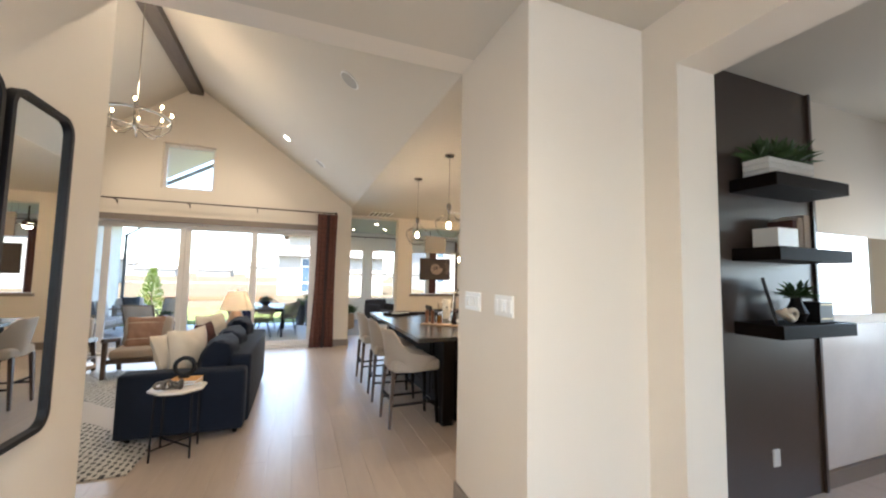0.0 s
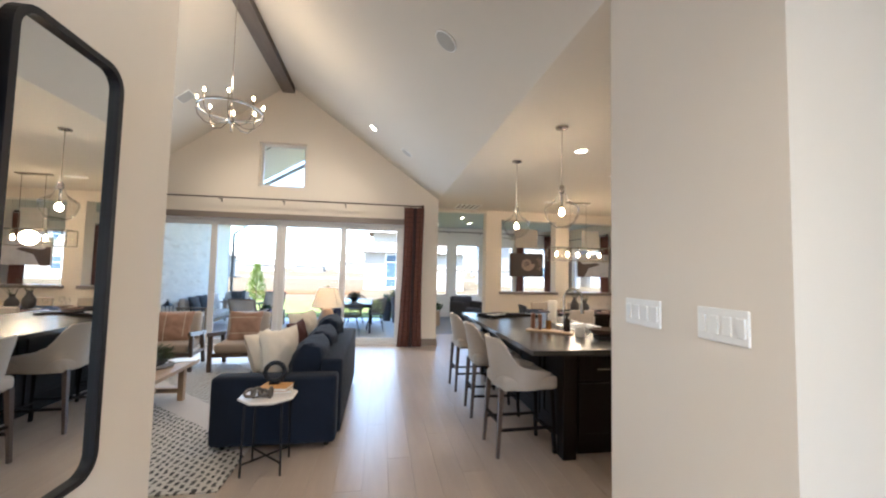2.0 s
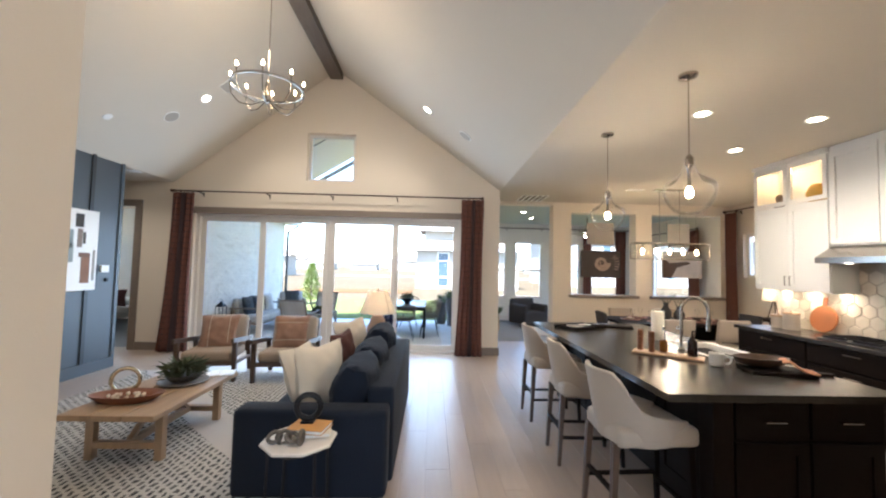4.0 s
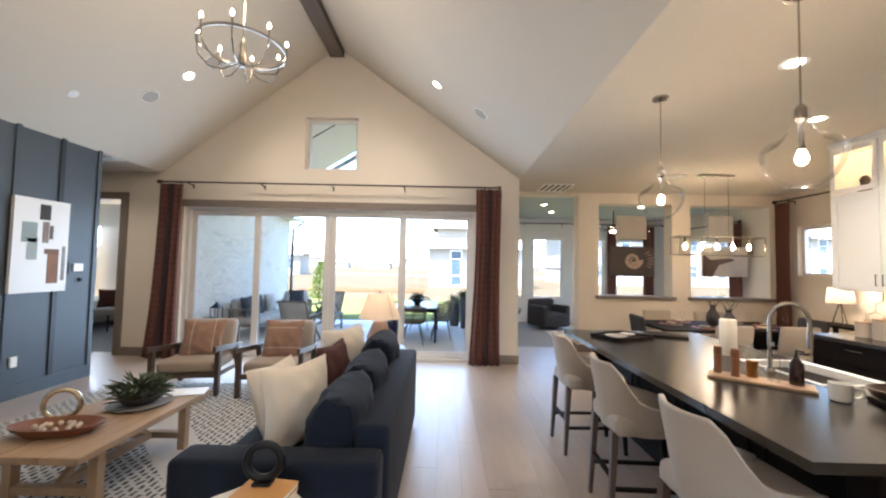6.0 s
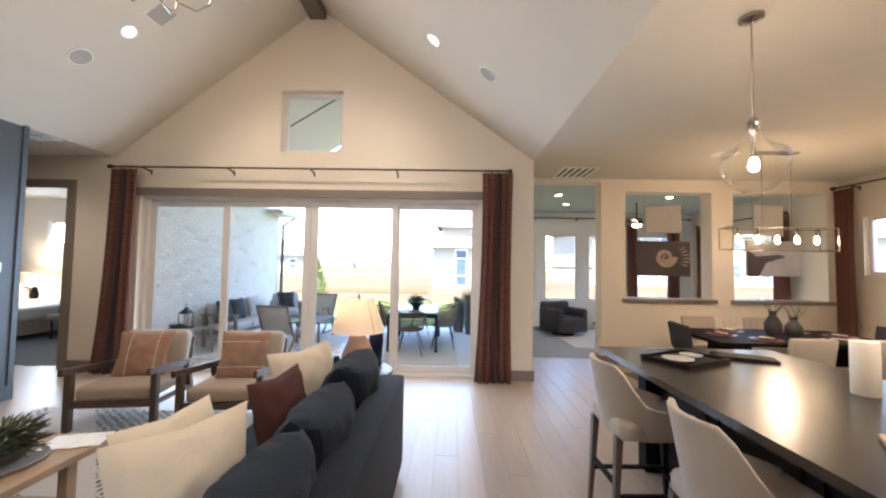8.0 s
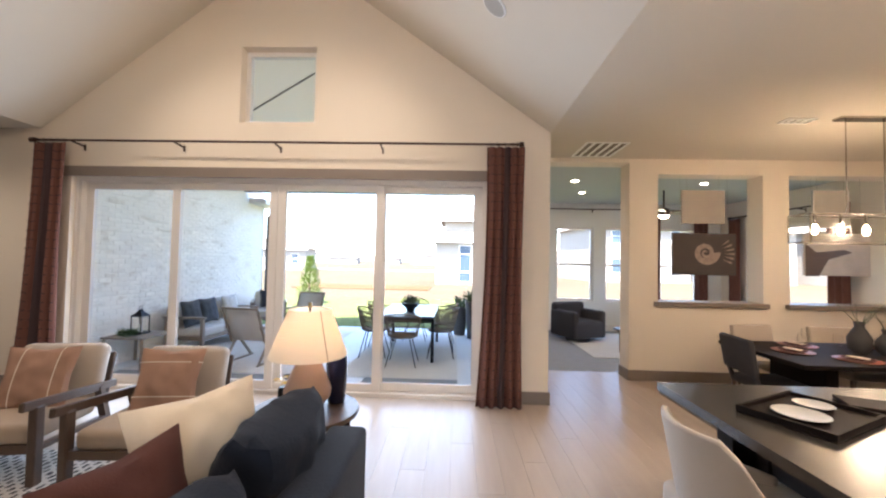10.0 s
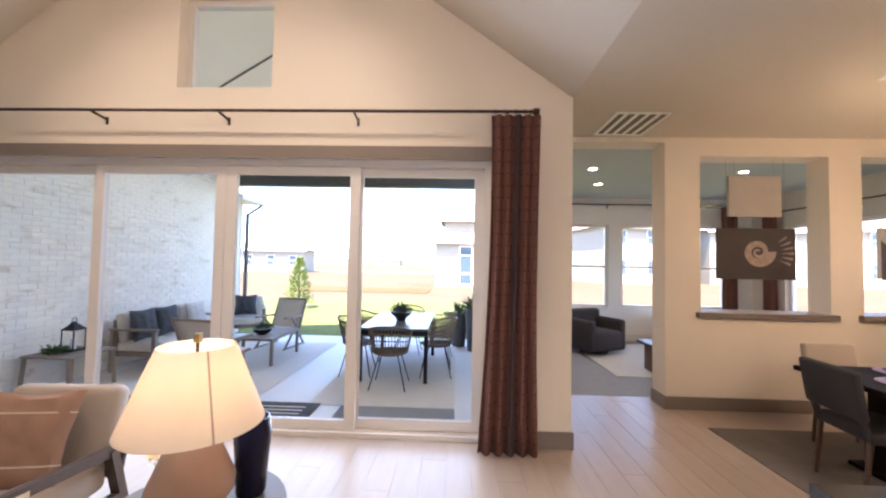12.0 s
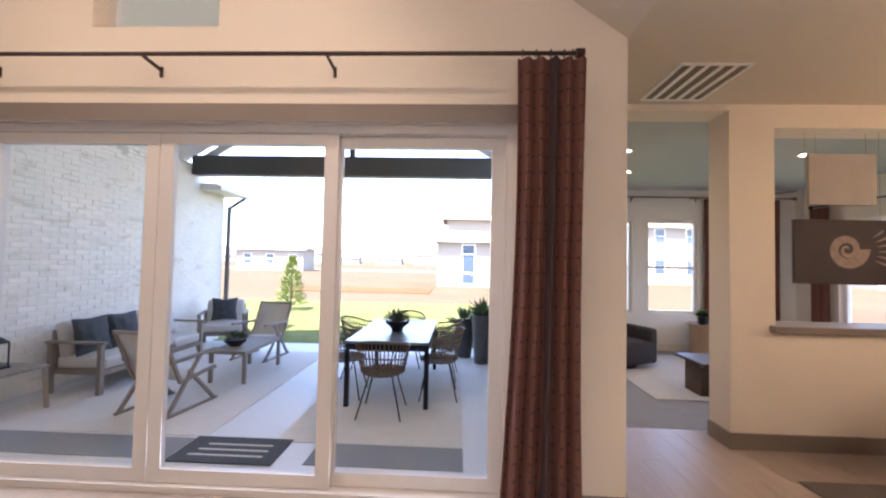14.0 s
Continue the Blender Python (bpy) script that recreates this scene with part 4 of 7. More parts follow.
for x, y in ((0.23, 8.54), (-3.09, 8.45), (0.23, 4.55)):
    downlight(slope_pose(x, y), 18)
for x, y in ((2.81, 6.12), (3.91, 7.09), (3.92, 6.15)):
    downlight(pose(x, y, H), 25 if x < 3 else 16)
# Unseen downlights added to lift the side hall and warm the study.
downlight(pose(-5.1, 8.6, H), 12)
downlight(pose(5.0, 1.5, H), 14)
for x, y in ((0.6, 1.7), (0.6, -0.6)):
    downlight(pose(x, y, H), 18)
for x, y, w in ((2.62, 12.2, 16), (3.1, 13.3, 0), (2.2, 13.9, 0), (4.9, 12.3, 12)):
    downlight(pose(x, y, H - 0.02), w)


def disc(name, label, cat, m, r, mat, sq=False):
    t = thing(name, label, cat, m)
    bm = bmesh.new()
    lathe(bm, [(r, 0.0), (r, -0.008), (r - 0.008, -0.012), (0.0, -0.012)], n=4 if sq else 32, m=pose(0, 0, 0, 0, 0, 45) if sq else None, caps=False)
    part("rim", bm, "white", t)
    bm = bmesh.new()
    lathe(bm, [(r - 0.012, -0.0125), (0.0, -0.014)], n=4 if sq else 32, m=pose(0, 0, 0, 0, 0, 45) if sq else None, caps=False)
    part("grille", bm, mat, t)


SPK = material("speaker_mesh", (0.42, 0.40, 0.36), 0.8, vary=0.1, bump=0.6, fine=500)
disc("ceiling_speaker", "round grey in-ceiling speaker high on the vaulted ceiling", "speaker", slope_pose(0.93, 5.0), 0.11, SPK)
disc("ceiling_speaker", "round grey in-ceiling speaker near the gable wall", "speaker", slope_pose(0.82, 8.45), 0.11, SPK)
disc("ceiling_speaker", "round grey in-ceiling speaker over the feature wall", "speaker", slope_pose(-3.52, 8.36), 0.11, SPK)
disc("ceiling_vent", "square grey vent on the vaulted ceiling slope", "vent", slope_pose(-2.78, 8.50), 0.17, SPK, sq=True)
disc("smoke_detector", "small round white smoke detector on the vaulted ceiling", "smoke detector", slope_pose(-3.88, 7.71), 0.055, "white")


def grille(name, label, x0, x1, y0, y1, z, n):
    t = thing(name, label, "vent")
    bm = bmesh.new()
    f = 0.025
    box(bm, x0, x1, y0, y0 + f, z - 0.012, z)
    box(bm, x0, x1, y1 - f, y1, z - 0.012, z)
    box(bm, x0, x0 + f, y0 + f, y1 - f, z - 0.012, z)
    box(bm, x1 - f, x1, y0 + f, y1 - f, z - 0.012, z)
    part("frame", bm, "white", t)
    # Dark backing sheet stands in for the shade inside the vent.
    bm = bmesh.new()
    box(bm, x0 + f, x1 - f, y0 + f, y1 - f, z - 0.003, z - 0.001)
    part("backing", bm, "shadow_gap", t)
    for i in range(1, n):
        u = x0 + (x1 - x0) * i / n
        bm = bmesh.new()
        box(bm, u - 0.016, u + 0.016, y0 + f, y1 - f, z - 0.012, z - 0.004)
        part("louvre", bm, "white", t)
    return t


grille("return_vent", "white slatted return air vent in the hall ceiling", 2.11, 2.63, 10.10, 10.73, H, 5)
grille("supply_vent", "small white supply vent in the dining ceiling", 3.80, 4.08, 9.30, 9.44, H, 4)
grille("supply_vent", "white supply vent in the side hall ceiling", -4.75, -4.45, 8.9, 9.1, H, 4)

# ---- kitchen ----
isl = thing("kitchen_island", "espresso stained kitchen island with panelled end", "kitchen island")
IX0, IX1, IY0, IY1 = 1.69, 3.08, 4.87, 7.68
bm = bmesh.new()
box(bm, 2.10, IX1 - 0.06, IY0 + 0.09, IY1 - 0.09, 0.10, 0.872)
part("carcass", bm, "espresso", isl)
bm = bmesh.new()
box(bm, 2.16, IX1 - 0.10, IY0 + 0.15, IY1 - 0.15, 0.0, 0.10)
part("plinth", bm, "espresso", isl)
for y in (IY0 + 0.05, IY1 - 0.17):
    bm = bmesh.new()
    box(bm, 1.98, 2.10, y, y + 0.12, 0.0, 0.872, bevel=0.005)
    part("corner_post", bm, "espresso", isl)
for y0, y1 in ((5.00, 5.62), (5.66, 6.28), (6.32, 6.94), (6.98, 7.49)):
    bm = bmesh.new()
    box(bm, 2.086, 2.10, y0, y0 + 0.07, 0.12, 0.86)
    box(bm, 2.086, 2.10, y1 - 0.07, y1, 0.12, 0.86)
    box(bm, 2.086, 2.10, y0 + 0.07, y1 - 0.07, 0.12, 0.20)
    box(bm, 2.086, 2.10, y0 + 0.07, y1 - 0.07, 0.78, 0.86)
    part("side_panel", bm, "espresso", isl)
for x0, x1 in ((2.13, 2.56), (2.58, 3.01)):
    bm = bmesh.new()
    box(bm, x0, x1, IY0 + 0.07, IY0 + 0.09, 0.64, 0.85, bevel=0.003)
    d = part("drawer", bm, "espresso", isl)
    bm = bmesh.new()
    rod(bm, ((x0 + x1) / 2 - 0.06, IY0 + 0.045, 0.745), ((x0 + x1) / 2 + 0.06, IY0 + 0.045, 0.745), 0.005, n=8)
    rod(bm, ((x0 + x1) / 2 - 0.05, IY0 + 0.045, 0.745), ((x0 + x1) / 2 - 0.05, IY0 + 0.07, 0.745), 0.004, n=6)
    rod(bm, ((x0 + x1) / 2 + 0.05, IY0 + 0.045, 0.745), ((x0 + x1) / 2 + 0.05, IY0 + 0.07, 0.745), 0.004, n=6)
    part("handle", bm, "chrome", d)
    bm = bmesh.new()
    box(bm, x0, x0 + 0.07, IY0 + 0.07, IY0 + 0.09, 0.13, 0.62)
    box(bm, x1 - 0.07, x1, IY0 + 0.07, IY0 + 0.09, 0.13, 0.62)
    box(bm, x0 + 0.07, x1 - 0.07, IY0 + 0.07, IY0 + 0.09, 0.13, 0.20)
    box(bm, x0 + 0.07, x1 - 0.07, IY0 + 0.07, IY0 + 0.09, 0.55, 0.62)
    box(bm, x0 + 0.07, x1 - 0.07, IY0 + 0.082, IY0 + 0.09, 0.20, 0.55)
    part("door", bm, "espresso", isl)
SX0, SX1, SY0, SY1 = 2.62, IX1 - 0.02, 5.78, 6.42
wt = thing("island_worktop", "honed dark stone worktop with sink cut-out on the island", "worktop")
bm = bmesh.new()
box(bm, IX0, SX0, IY0, IY1, 0.872, 0.915)
box(bm, SX0, IX1, IY0, SY0, 0.872, 0.915)
box(bm, SX0, IX1, SY1, IY1, 0.872, 0.915)
bmesh.ops.remove_doubles(bm, verts=bm.verts[:], dist=1e-5)
part("slab", bm, "blacktop", wt)
sk = thing("kitchen_sink", "white apron front sink let into the dark island worktop", "sink")
bm = bmesh.new()
box(bm, SX0, SX0 + 0.03, SY0, SY1, 0.70, 0.92)
box(bm, SX1 - 0.03, SX1 + 0.03, SY0, SY1, 0.66, 0.92)
box(bm, SX0 + 0.03, SX1 - 0.03, SY0, SY0 + 0.03, 0.70, 0.92)
box(bm, SX0 + 0.03, SX1 - 0.03, SY1 - 0.03, SY1, 0.70, 0.92)
box(bm, SX0 + 0.03, SX1 - 0.03, SY0 + 0.03, SY1 - 0.03, 0.68, 0.70)
part("basin", bm, "white", sk)
fa = thing("faucet", "tall arched brushed nickel kitchen faucet at the island sink", "faucet", place(2.57, 6.08, 0.915, -30))
bm = bmesh.new()
pts = [(0, 0, 0.0), (0, 0, 0.30)] + [(0.10 - 0.10 * math.cos(a), 0, 0.34 + 0.12 * math.sin(a)) for a in [math.pi * k / 10 for k in range(0, 11)]] + [(0.20, 0, 0.27)]
for p, q in zip(pts, pts[1:]):
    rod(bm, p, q, 0.013, n=12)
part("spout", bm, "chrome", fa, smooth=True)
bm = bmesh.new()
rod(bm, (0.20, 0, 0.28), (0.20, 0, 0.18), 0.018, 0.02, n=14)
part("spray_head", bm, "chrome", fa, smooth=True)
bm = bmesh.new()
rod(bm, (0, 0, 0.07), (0, 0.08, 0.10), 0.007, n=8)
part("lever", bm, "chrome", fa)
bm = bmesh.new()
lathe(bm, [(0.03, 0.0), (0.03, 0.008), (0.02, 0.03)], n=20)
part("base", bm, "chrome", fa)


def stool():
    """Counter stool, its back to -x and the seat towards +x."""
    s = thing("counter_stool", "beige upholstered counter stool with dark wooden legs at the island", "counter stool", group="stools along the island")
    bm = bmesh.new()
    box(bm, -0.20, 0.32, -0.215, 0.215, 0.545, 0.665, bevel=0.04, seg=4)
    part("seat", bm, "beige", s, smooth=True)
    # wrap-round back
    b2 = bmesh.new()
    n, k = 22, 8
    outer, inner = [], []
    for j in range(k + 1):
        v = j / k
        ro, ri = [], []
        for i in range(n + 1):
            a = math.pi * (0.22 + 1.56 * i / n)
            u = abs(2 * i / n - 1)
            q = min(1.0, max(0.0, (u - 0.26) / 0.34))
            top = 0.985 - 0.225 * q * q * (3 - 2 * q) - 0.07 * max(0.0, (u - 0.60) / 0.40)
            z = 0.545 + (top - 0.545) * v
            r = 0.215 + 0.05 * v
            th = 0.045 * (1 - 0.35 * v)
            ex = 1.38 if math.cos(a) > 0 else 1.0
            ro.append(b2.verts.new((r * 1.02 * ex * math.cos(a) + 0.02 - 0.03 * v, r * math.sin(a), z)))
            ri.append(b2.verts.new(((r - th) * 1.02 * ex * math.cos(a) + 0.02 - 0.03 * v, (r - th) * math.sin(a), z)))
        outer.append(ro)
        inner.append(ri)
    for j in range(k):
        for i in range(n):
            b2.faces.new((outer[j][i], outer[j][i + 1], outer[j + 1][i + 1], outer[j + 1][i]))
            b2.faces.new((inner[j][i], inner[j + 1][i], inner[j + 1][i + 1], inner[j][i + 1]))
    for i in range(n):
        b2.faces.new((outer[k][i], outer[k][i + 1], inner[k][i + 1], inner[k][i]))
        b2.faces.new((outer[0][i], inner[0][i], inner[0][i + 1], outer[0][i + 1]))
    for j in range(k):
        for i in (0, n):
            b2.faces.new((outer[j][i], outer[j + 1][i], inner[j + 1][i], inner[j][i]))
    ob = part("backrest", b2, "beige", s, smooth=True)
    md = ob.modifiers.new("round", "BEVEL")
    md.width, md.segments, md.angle_limit = 0.012, 3, radians(50)
    for x in (-0.19, 0.27):
        for y in (-0.165, 0.165):
            bm = bmesh.new()
            bmesh.ops.create_cone(bm, cap_ends=True, segments=4, radius1=0.018, radius2=0.03, depth=0.57, matrix=pose(0, 0, 0.285, 0, 0, 45))
            bm.transform(Matrix.Translation((x, y, 0)))
            for v in bm.verts:
                if v.co.z < 0.1:
                    v.co.x += 0.03 * (1 if x > 0 else -1)
                    v.co.y += 0.015 * (1 if y > 0 else -1)
            part("leg", bm, "espresso" if x > 0 else "wood", s)
    for a, b, z in (((-0.20, -0.17), (0.28, -0.17), 0.22), ((-0.20, 0.17), (0.28, 0.17), 0.22), ((0.28, -0.165), (0.28, 0.165), 0.18), ((-0.2, -0.165), (-0.2, 0.165), 0.28)):
        bm = bmesh.new()
        bar(bm, (*a, z), (*b, z), 0.03, 0.018)
        part("stretcher", bm, "espresso", s)
    return s


s0 = stool()
s0.matrix_basis = place(1.66, 5.22, 0, 3)
copy_thing(s0, place(1.66, 6.08, 0, -2))
copy_thing(s0, place(1.65, 6.98, 0, 2))

# things on the island
WT = 0.916
tray = thing("serving_tray", "black rectangular tray with dark plates on the island worktop", "tray", place(2.12, 7.24, WT, 28))
bm = bmesh.new()
box(bm, -0.24, 0.24, -0.17, 0.17, 0.0, 0.012, bevel=0.003)
for x0, x1, y0, y1 in ((-0.24, 0.24, -0.17, -0.155), (-0.24, 0.24, 0.155, 0.17), (-0.24, -0.225, -0.155, 0.155), (0.225, 0.24, -0.155, 0.155)):
    box(bm, x0, x1, y0, y1, 0.012, 0.03)
part("base", bm, "espresso", tray)
for x, y, r in ((-0.08, 0.0, 0.10), (0.12, 0.03, 0.075)):
    b = thing("plate", "white and grey plate lying on the black tray", "plate", place(2.12, 7.24, WT + 0.013, 28) @ pose(x, y, 0))
    bm = bmesh.new()
    lathe(bm, [(0.03, 0), (r * 0.7, 0.003), (r, 0.014), (r - 0.004, 0.016), (r * 0.65, 0.007), (0, 0.006)], n=28, caps=False)
    part("rim", bm, material("grey_glaze", (0.35, 0.34, 0.32), 0.3) if x < 0 else bpy.data.materials["grey_glaze"], b, smooth=True)
tb = thing("cutting_board", "dark wooden board lying beside the black tray", "cutting board", place(2.60, 7.34, WT + 0.001, -25))
bm = bmesh.new()
box(bm, -0.19, 0.19, -0.09, 0.09, 0, 0.02, bevel=0.004)
part("board", bm, "espresso", tb)
cn = thing("paper_towel_roll", "white upright paper towel roll on the island", "paper towel", place(2.655, 6.57, WT))
bm = bmesh.new()
lathe(bm, [(0.056, 0.0), (0.058, 0.004), (0.058, 0.276), (0.056, 0.28), (0.02, 0.28), (0.02, 0.24)], n=32)
part("roll", bm, material("soft_paper", (0.80, 0.74, 0.64), 0.9, vary=0.02, bump=0.3, fine=150), cn, smooth=True)
bd = thing("serving_board", "tan wooden serving board under the bottles on the island", "serving board", place(2.28, 5.82, WT, -38))
bm = bmesh.new()
box(bm, -0.25, 0.25, -0.085, 0.085, 0, 0.018, bevel=0.005)
part("board", bm, "lightwood", bd)
bz = WT + 0.0185
MB = place(2.28, 5.82, 0, -38)
TERRA = material("terracotta_wood", (0.22, 0.09, 0.045), 0.4, vary=0.15, stretch=(1, 1, 6))
for x, y in ((-0.20, 0.03), (-0.11, -0.01)):
    p = thing("pepper_mill", "reddish wooden pepper mill on the serving board", "pepper mill", MB @ place(x, y, bz))
    bm = bmesh.new()
    lathe(bm, [(0.022, 0), (0.024, 0.005), (0.020, 0.05), (0.024, 0.11), (0.020, 0.112), (0.024, 0.118), (0.022, 0.165), (0.012, 0.17)], n=20)
    part("body", bm, TERRA, p, smooth=True)
AMBER = material("amber_oil", (0.30, 0.13, 0.03), 0.15)
for x, y, hh, full in ((-0.03, 0.045, 0.18, 0.6), (0.07, 0.03, 0.20, 0.0)):
    p = thing("glass_bottle", "clear glass bottle part filled with amber oil" if full else "tall empty clear glass bottle", "bottle", MB @ place(x, y, bz))
    bm = bmesh.new()
    lathe(bm, [(0.030, 0), (0.032, 0.004), (0.032, hh * 0.6), (0.012, hh * 0.8), (0.011, hh), (0.014, hh + 0.01)], n=24)
    part("body", bm, "glass", p, smooth=True)
    if full:
        bm = bmesh.new()
        lathe(bm, [(0.028, 0.003), (0.0295, 0.006), (0.0295, hh * 0.55), (0.0, hh * 0.55)], n=20, caps=False)
        part("oil", bm, AMBER, p, smooth=True)
    bm = bmesh.new()
    rod(bm, (0, 0, hh), (0, 0, hh + 0.025), 0.009, n=10)
    part("stopper", bm, "chrome", p)
p = thing("dark_bottle", "dark brown glass soap bottle with black pump", "bottle", MB @ place(0.17, 0.02, bz))
bm = bmesh.new()
lathe(bm, [(0.033, 0), (0.034, 0.005), (0.034, 0.12), (0.014, 0.145), (0.014, 0.165)], n=24)
part("body", bm, material("brown_glass", (0.02, 0.008, 0.005), 0.1), p, smooth=True)
bm = bmesh.new()
rod(bm, (0, 0, 0.165), (0, 0, 0.195), 0.006, n=8)
rod(bm, (0, 0, 0.195), (0.035, 0, 0.19), 0.006, n=8)
part("pump", bm, "black", p)
mg = thing("mug", "white mug beside the serving board", "mug", place(2.46, 5.52, WT, -25) @ Matrix.Diagonal((1.15, 1.15, 1.15, 1)))
bm = bmesh.new()
lathe(bm, [(0.03, 0), (0.04, 0.006), (0.042, 0.08), (0.039, 0.08), (0.036, 0.008), (0, 0.007)], n=28, caps=False)
part("body", bm, "white", mg, smooth=True)
bm = bmesh.new()
torus(bm, 0.024, 0.006, pose(0.052, 0, 0.042, 90, 0, 0), n=20, k=8)
part("handle", bm, "white", mg, smooth=True)
db = thing("bread_board", "dark wooden board with handle on the island", "cutting board", place(2.78, 5.36, WT, -18))
bm = bmesh.new()
box(bm, -0.21, 0.16, -0.13, 0.13, 0, 0.022, bevel=0.006)
box(bm, 0.155, 0.30, -0.02, 0.02, 0.002, 0.018, bevel=0.004)
part("board", bm, "espresso", db)
bo = thing("dark_bowl", "low dark wooden bowl on the bread board", "bowl", place(2.70, 5.42, WT + 0.0225))
bm = bmesh.new()
lathe(bm, [(0.06, 0), (0.12, 0.03), (0.14, 0.07), (0.133, 0.071), (0.10, 0.02), (0, 0.012)], n=30, m=Matrix.Diagonal((1.35, 0.8, 1, 1)), caps=False)
part("body", bm, "wood", bo, smooth=True)
cl = thing("tea_towel", "folded salmon coloured cloth draped from the bowl", "cloth", place(2.84, 5.28, WT + 0.023, -30))
bm = bmesh.new()
g = [[bm.verts.new((-0.09 + 0.018 * i, -0.07 + 0.014 * j, 0.065 * math.exp(-((i - 1.5) / 3.5) ** 2) + 0.007 * math.sin(j * 1.5) + 0.006)) for i in range(11)] for j in range(11)]
for a, b in zip(g, g[1:]):
    for i in range(10):
        bm.faces.new((a[i], a[i + 1], b[i + 1], b[i]))
ob = part("cloth", bm, material("salmon_cloth", (0.50, 0.24, 0.14), 0.9, bump=0.3, fine=200), cl, smooth=True)
ob.modifiers.new("thick", "SOLIDIFY").thickness = 0.004


# pendants
def pendant(x, y):
    p = thing("pendant_light", "clear glass bell pendant with warm bulb over the island", "pendant light", place(x, y), "pendants over the island")
    bm = bmesh.new()
    lathe(bm, [(0.065, H - 0.001), (0.062, H - 0.02), (0.02, H - 0.032)], n=24)
    part("canopy", bm, "chrome", p, smooth=True)
    bm = bmesh.new()
    rod(bm, (0, 0, 2.43), (0, 0, H - 0.03), 0.005, n=8)
    part("stem", bm, "chrome", p)
    bm = bmesh.new()
    lathe(bm, [(0.012, 2.45), (0.026, 2.43), (0.028, 2.37), (0.012, 2.35), (0.012, 2.24), (0.018, 2.21)], n=20)
    part("socket", bm, "chrome", p, smooth=True)
    bm = bmesh.new()
    prof = [(0.034, 2.435), (0.036, 2.39), (0.042, 2.35), (0.056, 2.315), (0.082, 2.287), (0.118, 2.265), (0.151, 2.246), (0.168, 2.224), (0.173, 2.195), (0.168, 2.155), (0.153, 2.11), (0.126, 2.065), (0.090, 2.03), (0.055, 2.016)]
    lathe(bm, prof, n=40, caps=False)
    part("glass_shade", bm, "glass", p, smooth=True)
    bm = bmesh.new()
    torus(bm, 0.055, 0.004, pose(0, 0, 2.016), n=36, k=6)
    part("rim", bm, "glass", p, smooth=True)
    bm = bmesh.new()
    lathe(bm, [(0.010, 2.22), (0.020, 2.195), (0.027, 2.17), (0.027, 2.155), (0.018, 2.138), (0.004, 2.13)], n=16)
    part("bulb", bm, "bulb", p, smooth=True)
    point_light("pendant_glow", (x, y, 2.16), 6.5, WARM, 0.035)


pendant(2.20, 6.70)
pendant(2.22, 5.45)

# wall run
cabs = []
CW = 5.13
for i, (y0, y1) in enumerate([(6.87, 7.85)]):
    c = thing("upper_cabinet", "white upper cabinet with lit glass display section on top", "cabinet")
    bm = bmesh.new()
    box(bm, 4.80, CW, y0, y1, 1.40, 2.46)
    box(bm, CW - 0.02, CW, y0, y1, 2.46, 2.98)
    box(bm, 4.80, CW - 0.02, y0, y0 + 0.02, 2.46, 2.98)
    box(bm, 4.80, CW - 0.02, y1 - 0.02, y1, 2.46, 2.98)
    box(bm, 4.80, CW, y0, y1, 2.98, 3.045)
    part("body", bm, "white", c)
    for a, b in ((y0 + 0.005, (y0 + y1) / 2 - 0.003), ((y0 + y1) / 2 + 0.003, y1 - 0.005)):
        bm = bmesh.new()
        for q in ((a, a + 0.06, 1.41, 2.44), (b - 0.06, b, 1.41, 2.44), (a + 0.06, b - 0.06, 1.41, 1.47), (a + 0.06, b - 0.06, 2.38, 2.44)):
            box(bm, 4.78, 4.80, *q)
        box(bm, 4.79, 4.80, a + 0.06, b - 0.06, 1.47, 2.38)
        d = part("door", bm, "white", c)
        bm = bmesh.new()
        e = b - 0.03 if a < (y0 + y1) / 2 - 0.1 else a + 0.03
        rod(bm, (4.755, e, 1.46), (4.755, e, 1.58), 0.005, n=8)
        rod(bm, (4.755, e, 1.47), (4.78, e, 1.47), 0.004, n=6)
        rod(bm, (4.755, e, 1.57), (4.78, e, 1.57), 0.004, n=6)
        part("handle", bm, "chrome", d)
        bm = bmesh.new()
        for q in ((a, a + 0.05, 2.47, 2.97), (b - 0.05, b, 2.47, 2.97), (a + 0.05, b - 0.05, 2.47, 2.52), (a + 0.05, b - 0.05, 2.92, 2.97)):
            box(bm, 4.78, 4.80, *q)
        part("glass_door_frame", bm, "white", c)
        bm = bmesh.new()
        box(bm, 4.788, 4.792, a + 0.05, b - 0.05, 2.52, 2.92)
        g = part("pane", bm, "pane", c)
        g.visible_shadow = False
        point_light("cabinet_light", (4.95, (a + b) / 2, 2.93), 0.42, (1.0, 0.62, 0.28), 0.02)
    bm = bmesh.new()
    box(bm, 4.76, CW, y0, y1, 3.0, 3.045)
    part("crown", bm, "white", c)
for y, hh, mt, lb in ((7.62, 0.19, "wood", "dark wooden ornament in the lit cabinet"), (7.12, 0.22, "pot", "yellow ochre jar in the lit cabinet")):
    if mt == "pot":
        mt = material("ochre_glaze", (0.55, 0.33, 0.05), 0.4)
    p = thing("ornament", lb, "ornament", place(4.93, y, 2.4605))
    bm = bmesh.new()
    if hh == 0.19:
        lathe(bm, [(0.05, 0), (0.06, 0.02), (0.035, 0.10), (0.045, 0.15), (0.02, 0.19)], n=20)
    else:
        lathe(bm, [(0.07, 0), (0.10, 0.04), (0.11, 0.12), (0.08, 0.19), (0.06, 0.22)], n=24)
    part("body", bm, mt, p, smooth=True)
c = thing("tall_upper_cabinet", "white upper cabinet over the hood", "cabinet")
bm = bmesh.new()
